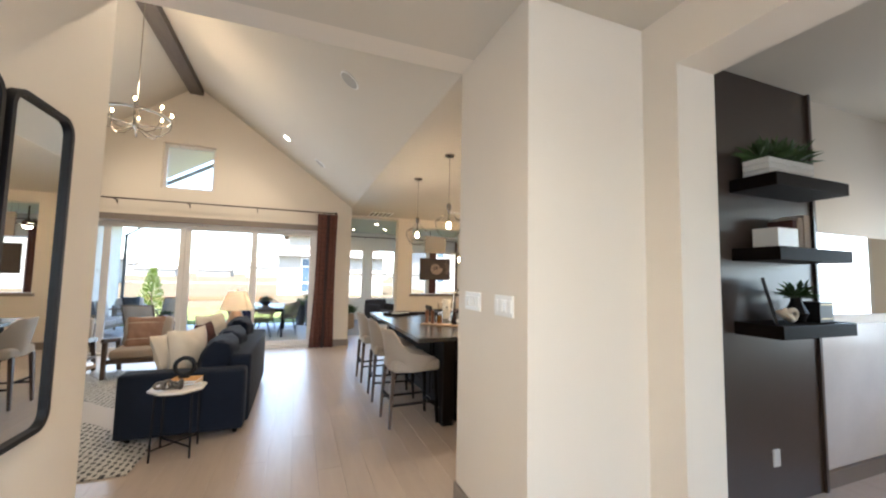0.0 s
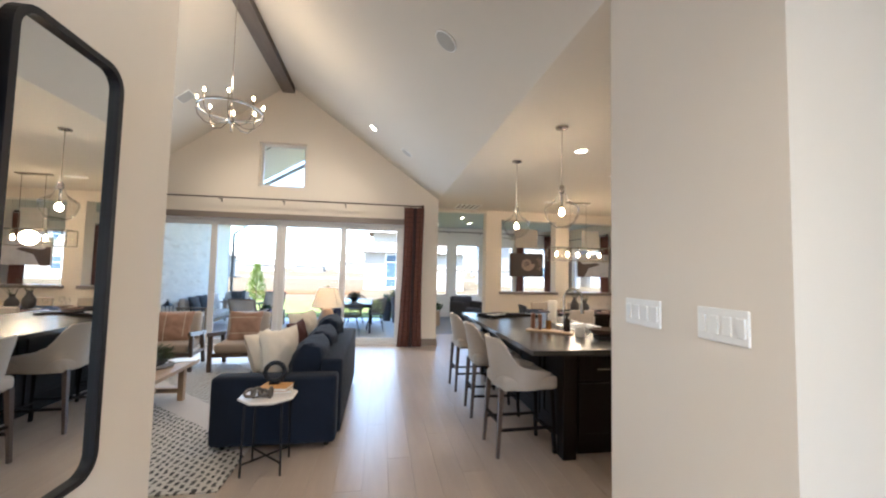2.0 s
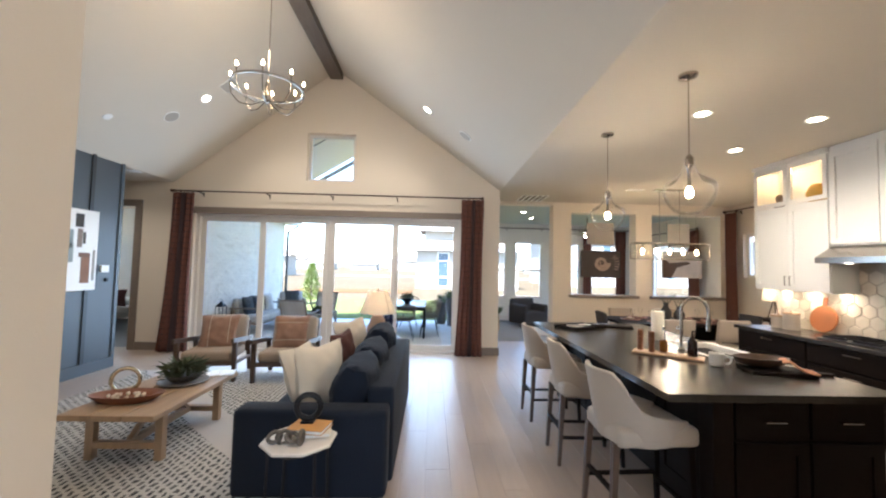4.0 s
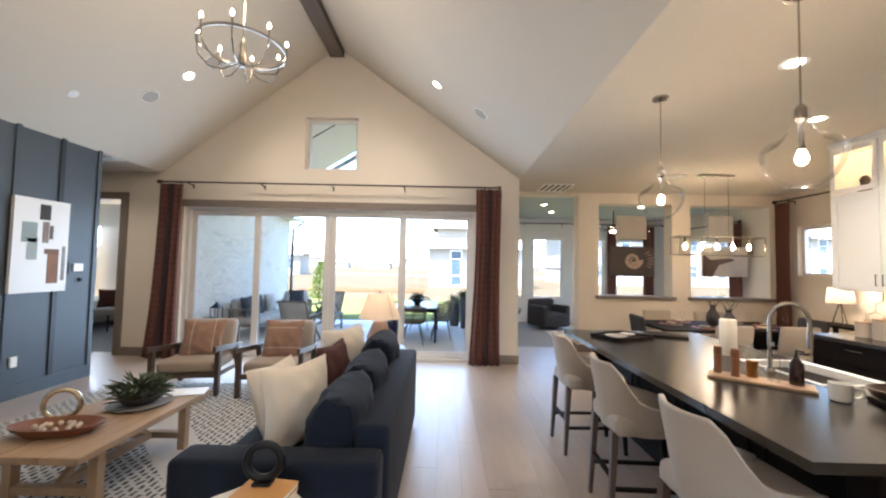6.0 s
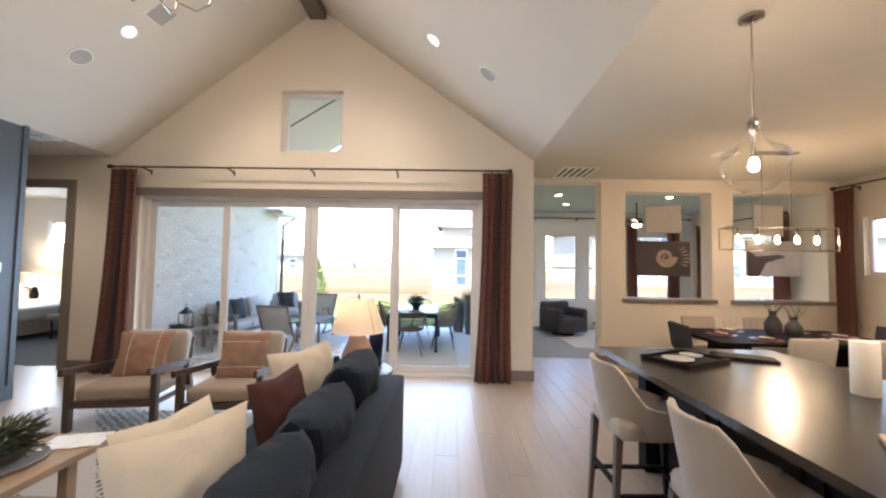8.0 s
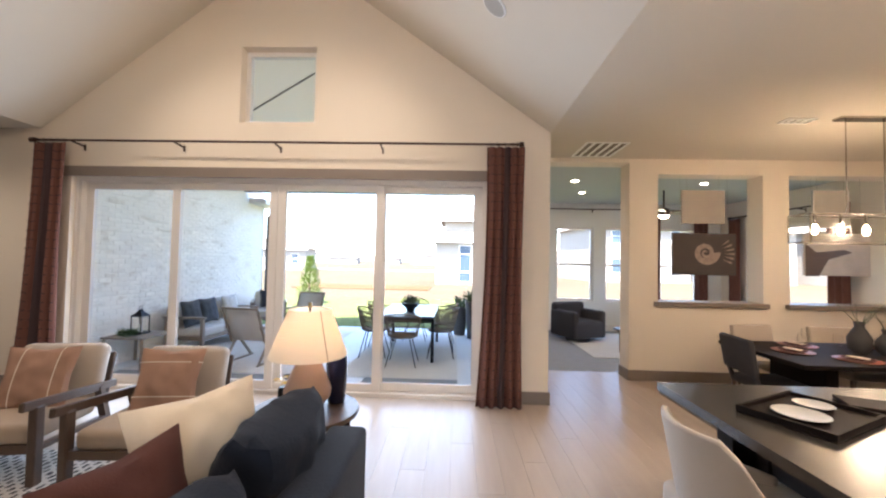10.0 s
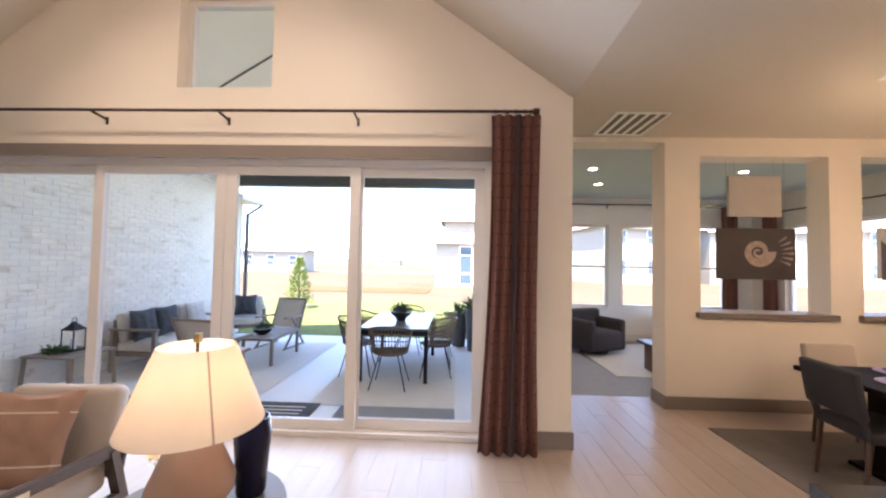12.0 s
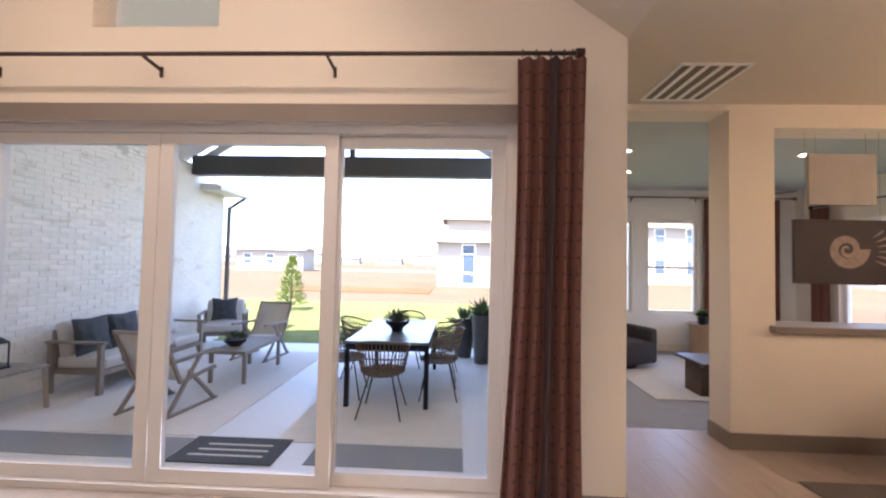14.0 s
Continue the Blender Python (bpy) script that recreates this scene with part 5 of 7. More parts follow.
box(bm, 4.80, CW, 5.90, 6.86, 1.92, 3.045)
part("body", bm, "white", c)
for a, b in ((5.905, 6.375), (6.385, 6.855)):
    bm = bmesh.new()
    for q in ((a, a + 0.06, 1.94, 2.97), (b - 0.06, b, 1.94, 2.97), (a + 0.06, b - 0.06, 1.94, 2.0), (a + 0.06, b - 0.06, 2.91, 2.97)):
        box(bm, 4.78, 4.80, *q)
    part("door", bm, "white", c)
c = thing("upper_cabinet", "plain white upper cabinet past the hood", "cabinet")
bm = bmesh.new()
box(bm, 4.80, CW, 3.6, 5.89, 1.40, 3.045)
part("body", bm, "white", c)
for k in range(5):
    a = 3.61 + k * 0.456
    bm = bmesh.new()
    for q in ((a, a + 0.06, 1.41, 2.97), (a + 0.39, a + 0.45, 1.41, 2.97), (a + 0.06, a + 0.39, 1.41, 1.47), (a + 0.06, a + 0.39, 2.91, 2.97)):
        box(bm, 4.78, 4.80, *q)
    part("door", bm, "white", c)
hd = thing("range_hood", "stainless steel under-cabinet range hood", "range hood")
bm = bmesh.new()
v = [bm.verts.new(p) for p in ((4.60, 5.92, 1.73), (CW, 5.92, 1.73), (CW, 6.86, 1.73), (4.60, 6.86, 1.73), (4.60, 5.92, 1.79), (4.80, 5.92, 1.918), (CW, 5.92, 1.918), (CW, 6.86, 1.918), (4.80, 6.86, 1.918), (4.60, 6.86, 1.79))]
for f in ((0, 3, 2, 1), (0, 4, 9, 3), (4, 5, 8, 9), (5, 6, 7, 8), (1, 2, 7, 6), (0, 1, 6, 5, 4), (3, 9, 8, 7, 2)):
    bm.faces.new([v[i] for i in f])
part("canopy", bm, "chrome", hd)
for y in (6.15, 6.62):
    bm = bmesh.new()
    lathe(bm, [(0.03, 1.727), (0.0, 1.727)], n=16, m=Matrix.Translation((4.72, y, 0)), caps=False)
    part("light", bm, "lamp_can", hd)
for k, (y0, y1) in enumerate(((3.2, 4.1), (4.11, 5.0), (5.01, 5.9), (5.91, 6.86), (6.87, 7.80))):
    b = thing("base_cabinet", "dark stained base cabinet under the kitchen counter", "cabinet")
    bm = bmesh.new()
    box(bm, 4.50, CW, y0, y1, 0.10, 0.874)
    box(bm, 4.56, CW, y0, y1, 0.0, 0.10)
    part("body", bm, "espresso", b)
    for z0, z1 in ((0.66, 0.86), (0.40, 0.64), (0.12, 0.38)):
        bm = bmesh.new()
        box(bm, 4.482, 4.50, y0 + 0.01, y1 - 0.01, z0, z1, bevel=0.003)
        d = part("drawer", bm, "espresso", b)
        bm = bmesh.new()
        rod(bm, (4.455, (y0 + y1) / 2 - 0.08, z1 - 0.05), (4.455, (y0 + y1) / 2 + 0.08, z1 - 0.05), 0.005, n=8)
        part("handle", bm, "chrome", d)
wk = thing("kitchen_worktop", "honed dark stone worktop along the kitchen wall", "worktop")
bm = bmesh.new()
box(bm, 4.455, CW, 3.2, 7.83, 0.875, 0.915, bevel=0.003)
part("slab", bm, "blacktop", wk)
ct = thing("cooktop", "black gas cooktop with cast grates under the hood", "cooktop")
bm = bmesh.new()
box(bm, 4.55, 5.05, 5.95, 6.82, 0.916, 0.928, bevel=0.003)
part("plate", bm, "black", ct)
for y in (6.08, 6.38, 6.68):
    bm = bmesh.new()
    for e in (-0.11, 0.0, 0.11):
        box(bm, 4.60, 5.0, y + e - 0.006, y + e + 0.006, 0.94, 0.955)
    box(bm, 4.60, 4.612, y - 0.12, y + 0.12, 0.929, 0.955)
    box(bm, 4.99, 5.0, y - 0.12, y + 0.12, 0.929, 0.955)
    part("grate", bm, "black", ct)
for y, r, hh, lb in ((7.60, 0.075, 0.16, "small cream canister with lid"), (7.42, 0.085, 0.21, "large cream canister with lid")):
    p = thing("canister", lb + " on the kitchen worktop", "canister", place(4.86, y, 0.916))
    bm = bmesh.new()
    lathe(bm, [(r, 0), (r, hh - 0.02)], n=28)
    part("body", bm, "beige", p, smooth=True)
    bm = bmesh.new()
    lathe(bm, [(r + 0.003, hh - 0.02), (r + 0.003, hh), (0.012, hh + 0.002), (0.012, hh + 0.02)], n=28)
    part("lid", bm, "lightwood", p)
for y in (6.98, 7.36, 7.74):
    ul = new("under_cabinet_light", bpy.data.lights.new("under_cabinet_light", "AREA"))
    ul.data.shape, ul.data.size, ul.data.size_y, ul.data.energy, ul.data.color = "RECTANGLE", 0.04, 0.30, 0.35, (1.0, 0.74, 0.46)
    ul.matrix_world = look((4.98, y, 1.385), (5.02, y, 0.9))
    ls = thing("under_cabinet_strip", "slim white strip light under the white upper cabinet", "strip light", group="strip lights")
    bm = bmesh.new()
    box(bm, 4.955, 5.005, y - 0.15, y + 0.15, 1.388, 1.3995)
    part("lens", bm, "white", ls)
pb = thing("round_board", "round orange-brown wooden board with handle leaning on the backsplash", "cutting board", pose(5.02, 7.20, 0.918, 0, 8, 0))
bm = bmesh.new()
ORA = material("orange_wood", (0.42, 0.15, 0.05), 0.45, vary=0.15)
lathe(bm, [(0.155, -0.012), (0.16, 0), (0.155, 0.012)], n=40, m=pose(0, 0, 0.162, 0, 90, 0))
box(bm, -0.011, 0.011, -0.02, 0.02, 0.31, 0.42, bevel=0.005)
part("board", bm, ORA, pb)

# ---- dining ----
bm = bmesh.new()
box(bm, 3.08, 6.3, 8.05, 10.32, 0.0, 0.012, bevel=0.004)
tagged(part("area_rug", bm, material("grey_brown_rug", (0.16, 0.14, 0.125), 0.95, vary=0.25, scale=7, bump=0.6, fine=200)), "grey-brown low pile rug under the dining table", "rug")
RU = 0.0125
dt = thing("dining_table", "dark wood dining table set for a meal on the grey rug", "dining table", place(4.50, 9.28, RU))
bm = bmesh.new()
box(bm, -1.05, 1.05, -0.52, 0.52, 0.715, 0.755, bevel=0.006)
part("tabletop", bm, "espresso", dt)
for x in (-0.62, 0.62):
    bm = bmesh.new()
    box(bm, x - 0.06, x + 0.06, -0.30, 0.30, 0.03, 0.715, bevel=0.01)
    part("trestle", bm, "espresso", dt)
    bm = bmesh.new()
    box(bm, x - 0.09, x + 0.09, -0.42, 0.42, 0.0, 0.03)
    part("foot", bm, "espresso", dt)
bm = bmesh.new()
box(bm, -0.56, 0.56, -0.03, 0.03, 0.30, 0.38)
part("stretcher", bm, "espresso", dt)


def dining_chair(mat, label):
    c = thing("dining_chair", label, "dining chair", group="chairs round the dining table")
    bm = bmesh.new()
    box(bm, -0.24, 0.24, -0.24, 0.22, 0.39, 0.48, bevel=0.035, seg=3)
    part("seat", bm, mat, c, smooth=True)
    bm = bmesh.new()
    box(bm, -0.24, 0.24, -0.03, 0.03, 0.10, 0.44, bevel=0.022, seg=3)
    part("backrest", bm, mat, c, smooth=True, loc=pose(0, 0.235, 0.44, -9, 0, 0))
    for x in (-0.20, 0.20):
        bm = bmesh.new()
        bar(bm, (x, 0.20, 0.40), (x, 0.27, 0.62), 0.04, 0.03)
        part("back_post", bm, mat, c)
        for y, e in ((-0.20, 0.0), (0.20, 0.04)):
            bm = bmesh.new()
            rod(bm, (x, y, 0.40), (x, y + e, 0.0), 0.02, 0.013, n=8)
            part("leg", bm, "wood", c)
    return c


DK = material("charcoal_fabric", (0.028, 0.027, 0.032), 0.85, bump=0.2, fine=200)
c0 = dining_chair(DK, "charcoal upholstered dining chair at the end of the dining table")
c0.matrix_basis = place(3.62, 9.33, RU, 84)
copy_thing(c0, place(5.62, 9.28, RU, -92))
c1 = dining_chair("beige", "beige upholstered dining chair along the dining table")
c1.matrix_basis = place(4.10, 8.72, RU, 182)
for x, y, r in ((4.95, 8.72, 178), (4.08, 9.86, 2), (4.95, 9.86, -3)):
    copy_thing(c1, place(x, y, RU, r))
TZ = RU + 0.7555
CH = material("russet_glaze", (0.20, 0.055, 0.03), 0.35, vary=0.15)
for x, y in ((3.80, 9.28), (4.10, 8.98), (4.92, 8.98), (4.10, 9.58), (4.92, 9.58), (5.22, 9.28)):
    p = thing("place_mat", "round russet charger plate laid on the dining table", "charger plate", place(x, y, TZ), "place settings")
    bm = bmesh.new()
    lathe(bm, [(0.10, 0), (0.15, 0.004), (0.165, 0.010), (0.16, 0.012), (0.09, 0.006), (0, 0.006)], n=32, caps=False)
    part("charger", bm, CH, p, smooth=True)
    q = thing("dinner_plate", "dark plate with folded napkin on a charger", "plate", place(x, y, TZ + 0.0125), "place settings")
    bm = bmesh.new()
    lathe(bm, [(0.06, 0), (0.11, 0.008), (0.105, 0.011), (0.05, 0.004), (0, 0.004)], n=28, caps=False)
    part("plate", bm, "maroon", q, smooth=True)
    bm = bmesh.new()
    box(bm, -0.03, 0.03, -0.07, 0.07, 0.010, 0.022, bevel=0.004)
    part("napkin", bm, "cream", q, loc=pose(0, 0, 0, 0, 0, 20))
    g = thing("wine_glass", "clear stemmed wine glass by a place setting", "wine glass", place(x + 0.17 * (1 if x > 4.5 else -0.2), y + 0.14 * (1 if y < 9.28 else -1), TZ), "place settings")
    bm = bmesh.new()
    lathe(bm, [(0.032, 0.0), (0.004, 0.006), (0.004, 0.09), (0.03, 0.11), (0.038, 0.15), (0.030, 0.20)], n=20, caps=False)
    part("bowl", bm, "glass", g, smooth=True)
for x, y, hh in ((4.44, 9.30, 0.30), (4.62, 9.22, 0.24)):
    p = thing("branch_vase", "dark grey ceramic vase with dry branches on the dining table", "vase", place(x, y, TZ))
    bm = bmesh.new()
    lathe(bm, [(0.05, 0), (0.085, 0.05), (0.09, hh * 0.5), (0.035, hh * 0.85), (0.045, hh)], n=28, caps=False)
    part("vase", bm, material("charcoal_ceramic", (0.06, 0.055, 0.055), 0.6) if hh == 0.30 else bpy.data.materials["charcoal_ceramic"], p, smooth=True)
    rnd = random.Random(int(hh * 100))
    for i in range(7):
        a = rnd.uniform(0, 6.28)
        q = Vector((0, 0, hh * 0.8))
        d = Vector((math.cos(a) * 0.55, math.sin(a) * 0.45, 0.8))
        bm = bmesh.new()
        for k in range(4):
            r2 = q + d * 0.075 + Vector((rnd.uniform(-0.02, 0.02), rnd.uniform(-0.02, 0.02), 0))
            rod(bm, q, r2, 0.004 - 0.0007 * k, 0.0035 - 0.0007 * k, n=5)
            for s in range(3):
                e = r2 + Vector((rnd.uniform(-0.04, 0.04), rnd.uniform(-0.04, 0.04), rnd.uniform(0, 0.04)))
                w = Vector((0.008, 0.008, 0))
                bm.faces.new([bm.verts.new(z) for z in (r2, (r2 + e) / 2 + w, e, (r2 + e) / 2 - w)])
            q = r2
        part("branch", bm, "leafgrey", p)
SEED = glass_material("seeded_glass", (0.97, 0.97, 0.96), rough=0.02, weight=0.16, edge=0.6)
lc = thing("linear_chandelier", "nickel linear chandelier with glass box over the dining table", "chandelier", place(4.50, 9.28))
bm = bmesh.new()
box(bm, -0.26, 0.26, -0.05, 0.05, H - 0.025, H - 0.001, bevel=0.003)
part("canopy", bm, "chrome", lc)
for x in (-0.18, 0.18):
    bm = bmesh.new()
    rod(bm, (x, 0, 2.10), (x, 0, H - 0.025), 0.005, n=8)
    part("rod", bm, "chrome", lc)
bm = bmesh.new()
for z in (1.82, 2.09):
    for y in (-0.12, 0.12):
        box(bm, -0.63, 0.63, y - 0.006, y + 0.006, z - 0.006, z + 0.006)
    for x in (-0.63, 0.63):
        box(bm, x - 0.006, x + 0.006, -0.114, 0.114, z - 0.006, z + 0.006)
for x in (-0.63, 0.63):
    for y in (-0.12, 0.12):
        box(bm, x - 0.006, x + 0.006, y - 0.006, y + 0.006, 1.826, 2.084)
box(bm, -0.62, 0.62, -0.012, 0.012, 2.096, 2.11)
part("frame", bm, "chrome", lc)
for y in (-0.12, 0.12):
    bm = bmesh.new()
    box(bm, -0.62, 0.62, y - 0.002, y + 0.002, 1.83, 2.08)
    part("pane", bm, SEED, lc)
for k in range(5):
    x = -0.48 + 0.24 * k
    bm = bmesh.new()
    rod(bm, (x, 0, 2.0), (x, 0, 2.10), 0.012, n=10)
    s = part("socket", bm, "chrome", lc)
    bm = bmesh.new()
    lathe(bm, [(0.01, 2.0), (0.026, 1.96), (0.022, 1.92), (0.004, 1.90)], n=14, m=Matrix.Translation((x, 0, 0)))
    part("bulb", bm, "bulb", s, smooth=True)
point_light("dining_glow", (4.50, 9.28, 1.95), 8, WARM, 0.12)

# art hung in the two openings
def hung_art(label, x0, x1, z0, z1, mat, y=10.93):
    a = thing("hanging_picture", label, "picture", place((x0 + x1) / 2, y))
    w = (x1 - x0) / 2
    bm = bmesh.new()
    box(bm, -w, w, -0.018, 0.018, z0, z1, bevel=0.003)
    part("canvas", bm, mat, a)
    for x in (-w * 0.75, w * 0.75):
        bm = bmesh.new()
        rod(bm, (x, 0, z1), (x, 0, 2.84), 0.0015, n=5)
        part("wire", bm, "chrome", a)
    return a


hung_art("grey-beige blank canvas hanging in the opening", 3.71, 4.30, 2.17, 2.64, material("grey_canvas", (0.36, 0.33, 0.30), 0.9, vary=0.08, bump=0.4))
sh = hung_art("dark canvas painted with a pale spiral shell", 3.58, 4.45, 1.45, 2.035, material("black_canvas", (0.035, 0.025, 0.025), 0.7, vary=0.3))
PALE = material("shell_paint", (0.26, 0.20, 0.17), 0.7, vary=0.5, scale=14)
bm = bmesh.new()
prev = None
for i in range(61):
    a = i * 0.21
    r = 0.006 + 0.0115 * a
    c = Vector((0.02 + r * math.cos(a), -0.0195, 1.71 + r * 0.95 * math.sin(a)))
    n = Vector((math.cos(a), 0, math.sin(a))) * (0.004 + 0.0036 * a)
    q = [bm.verts.new(c - n), bm.verts.new(c + n)]
    if prev:
        bm.faces.new((prev[0], prev[1], q[1], q[0]))
    prev = q
bm.transform(Matrix.Translation((0, 0, 0.055)))
part("spiral", bm, PALE, sh)
for k in range(6):
    bm = bmesh.new()
    a = -0.5 + 0.24 * k
    c, s = math.cos(a), math.sin(a)
    bm.faces.new([bm.verts.new(p) for p in ((0.08 + 0.19 * c, -0.0193, 1.70 + 0.17 * s), (0.08 + 0.33 * c, -0.0193, 1.70 + 0.28 * s - 0.012), (0.08 + 0.33 * c, -0.0193, 1.70 + 0.28 * s + 0.018))])
    bm.transform(Matrix.Translation((0, 0, 0.055)))
    part("ray_stroke", bm, PALE, sh)
w2 = hung_art("white canvas with brown and grey washes", 5.37, 6.25, 1.48, 2.06, material("pale_wash", (0.45, 0.42, 0.39), 0.8, vary=0.35, scale=3))
bm = bmesh.new()
bm.faces.new([bm.verts.new(p) for p in ((-0.43, -0.0193, 1.47), (-0.25, -0.0193, 1.47), (-0.12, -0.0193, 1.70), (0.2, -0.0193, 1.80), (0.1, -0.0193, 1.84), (-0.28, -0.0193, 1.80), (-0.43, -0.0193, 1.92))])
part("brown_wash", bm, "wood", w2)
hung_art("pale grey canvas hanging above the washed one", 5.50, 5.98, 2.14, 2.66, material("pale_canvas", (0.50, 0.48, 0.45), 0.9, vary=0.15, scale=4))

curtain("curtain", "rust-brown curtain by the dining window", 10.46, 10.76, 6.66, 2.88, 0.02, folds=4, axis="y", stripe=False)
curtain_rod("curtain_rod", "dark bronze curtain rod over the dining window", 8.0, 10.74, (6.66, 6.82), 2.92, (9.3, 10.5), axis="y")
co = thing("console_table", "dark console table under the dining window", "console table", place(6.50, 9.0, 0))
bm = bmesh.new()
box(bm, -0.22, 0.22, -0.75, 0.75, 0.76, 0.80, bevel=0.004)
part("top", bm, "espresso", co)
for x in (-0.18, 0.18):
    for y in (-0.70, 0.70):
        bm = bmesh.new()
        box(bm, x - 0.025, x + 0.025, y - 0.025, y + 0.025, 0, 0.76)
        part("leg", bm, "espresso", co)
tl = thing("tripod_lamp", "lit tripod table lamp with cream drum shade on the console", "table lamp", place(6.48, 9.42, 0.801))
for i in range(3):
    a = i * 2.09
    bm = bmesh.new()
    rod(bm, (0.10 * math.cos(a), 0.10 * math.sin(a), 0), (0.01 * math.cos(a), 0.01 * math.sin(a), 0.34), 0.008, n=8)
    part("leg", bm, "wood", tl)
bm = bmesh.new()
lathe(bm, [(0.17, 0.33), (0.14, 0.56), (0.138, 0.56), (0.168, 0.33)], n=36, caps=False)
part("shade", bm, "shade", tl, smooth=True)
bm = bmesh.new()
rod(bm, (0, 0, 0.34), (0, 0, 0.47), 0.012, n=8)
part("socket", bm, "bronze", tl)
point_light("tripod_light", (6.48, 9.42, 0.801 + 0.5), 1.8, WARM, 0.03)
pp = thing("potted_plant", "small dark square planter with leafy greens on the console", "plant", place(6.45, 8.85, 0.801))
bm = bmesh.new()
box(bm, -0.07, 0.07, -0.10, 0.10, 0, 0.14, bevel=0.004)
part("pot", bm, "black", pp)
bm = bmesh.new()
leafy(bm, 160, 0.09, 0.12, 0.04, up=1.3, seed=8, z0=0.13)
part("foliage", bm, "leaf", pp)

# ---- sunroom ----
bm = bmesh.new()
box(bm, 2.9, 6.2, 12.0, 14.3, 0.0, 0.012)
tagged(part("area_rug", bm, material("pale_rug", (0.50, 0.49, 0.47), 0.95, vary=0.1, bump=0.5, fine=200)), "pale area rug on the grey sunroom carpet", "rug")
sc = thing("swivel_chair", "black barrel swivel armchair in the sunroom", "armchair", place(3.12, 13.55, 0.0, 25))
bm = bmesh.new()
box(bm, -0.36, 0.36, -0.36, 0.30, 0.08, 0.42, bevel=0.06, seg=4)
part("seat", bm, DK, sc, smooth=True)
for x in (-0.42, 0.28):
    bm = bmesh.new()
    box(bm, x, x + 0.14, -0.36, 0.38, 0.08, 0.62, bevel=0.055, seg=4)
    part("arm", bm, DK, sc, smooth=True)
bm = bmesh.new()
box(bm, -0.40, 0.40, 0.22, 0.40, 0.08, 0.76, bevel=0.07, seg=4)
part("backrest", bm, DK, sc, smooth=True)
bm = bmesh.new()
lathe(bm, [(0.25, 0.0), (0.25, 0.03), (0.05, 0.035), (0.05, 0.09)], n=24)
part("swivel_base", bm, "black", sc)
ft = thing("coffee_table", "dark round-edged coffee table in the sunroom", "coffee table", place(3.95, 12.3, 0.0125))
bm = bmesh.new()
box(bm, -0.5, 0.5, -0.30, 0.30, 0.38, 0.42, bevel=0.01)
part("top", bm, "wood", ft)
for x in (-0.36, 0.36):
    bm = bmesh.new()
    box(bm, x - 0.09, x + 0.09, -0.16, 0.16, 0, 0.38, bevel=0.01)
    part("pedestal", bm, "wood", ft)
ct2 = thing("corner_table", "round tan drum table with a plant under the sunroom window", "side table", place(4.95, 14.3))
bm = bmesh.new()
lathe(bm, [(0.25, 0), (0.27, 0.01), (0.27, 0.55), (0.30, 0.56), (0.30, 0.58)], n=32)
part("drum", bm, "lightwood", ct2)
p2 = thing("potted_plant", "small black pot with green leaves on the drum table", "plant", place(4.82, 14.2, 0.581))
bm = bmesh.new()
lathe(bm, [(0.05, 0), (0.08, 0.02), (0.08, 0.14)], n=20)
part("pot", bm, "black", p2)
bm = bmesh.new()
leafy(bm, 120, 0.07, 0.12, 0.04, up=1.3, seed=3, z0=0.13)
part("foliage", bm, "leaf", p2)
hp = thing("floor_plant", "leafy green plant in a tan pot near the sunroom entrance", "plant", place(1.95, 12.6))
bm = bmesh.new()
lathe(bm, [(0.14, 0), (0.18, 0.03), (0.17, 0.42), (0.15, 0.42), (0, 0.38)], n=24, caps=False)
part("pot", bm, "lightwood", hp, smooth=True)
bm = bmesh.new()
for i in range(6):
    a = i * 1.05
    rod(bm, (0, 0, 0.38), (0.10 * math.cos(a), 0.10 * math.sin(a), 0.66), 0.006, n=5)
part("stems", bm, "leafgrey", hp)
bm = bmesh.new()
leafy(bm, 140, 0.20, 0.16, 0.07, up=1.3, seed=12, z0=0.42)
part("foliage", bm, "leaf", hp)
curtain_rod("curtain_rod", "dark bronze curtain rod over the sunroom windows", 1.66, 6.7, (14.60, 14.7), 2.88, (2.7, 3.8, 5.0))
curtain("curtain", "rust-brown curtain between the sunroom windows", 5.09, 5.36, 14.6, 2.85, 0.02, folds=3, stripe=False)
curtain("curtain", "rust-brown curtain near the corner of the sunroom", 6.12, 6.46, 14.6, 2.85, 0.02, folds=3, stripe=False)
curtain("curtain", "rust-brown curtain at the sunroom window edge", 1.62, 1.76, 14.6, 2.85, 0.02, folds=2, stripe=False)
curtain_rod("curtain_rod", "dark bronze curtain rod over the side window of the sunroom", 11.7, 14.2, (6.68, 6.82), 2.66, (12.5,), axis="y")
curtain("curtain", "rust-brown curtain at the side window of the sunroom", 11.6, 12.0, 6.68, 2.63, 0.02, folds=3, axis="y", stripe=False)
curtain("curtain", "rust-brown curtain at the far end of the sunroom side window", 13.9, 14.25, 6.68, 2.63, 0.02, folds=3, axis="y", stripe=False)
fn = thing("ceiling_fan", "dark bronze ceiling fan with light in the sunroom", "ceiling fan", place(4.55, 12.95))
bm = bmesh.new()
rod(bm, (0, 0, 2.68), (0, 0, H - 0.02), 0.015, n=10)
part("stem", bm, "bronze", fn)
bm = bmesh.new()
lathe(bm, [(0.09, 2.54), (0.11, 2.58), (0.10, 2.66), (0.03, 2.70)], n=24)
part("motor", bm, "bronze", fn, smooth=True)
bm = bmesh.new()
lathe(bm, [(0.0, 2.48), (0.07, 2.495), (0.09, 2.538)], n=24, caps=False)
part("light_bowl", bm, "lamp_can", fn, smooth=True)
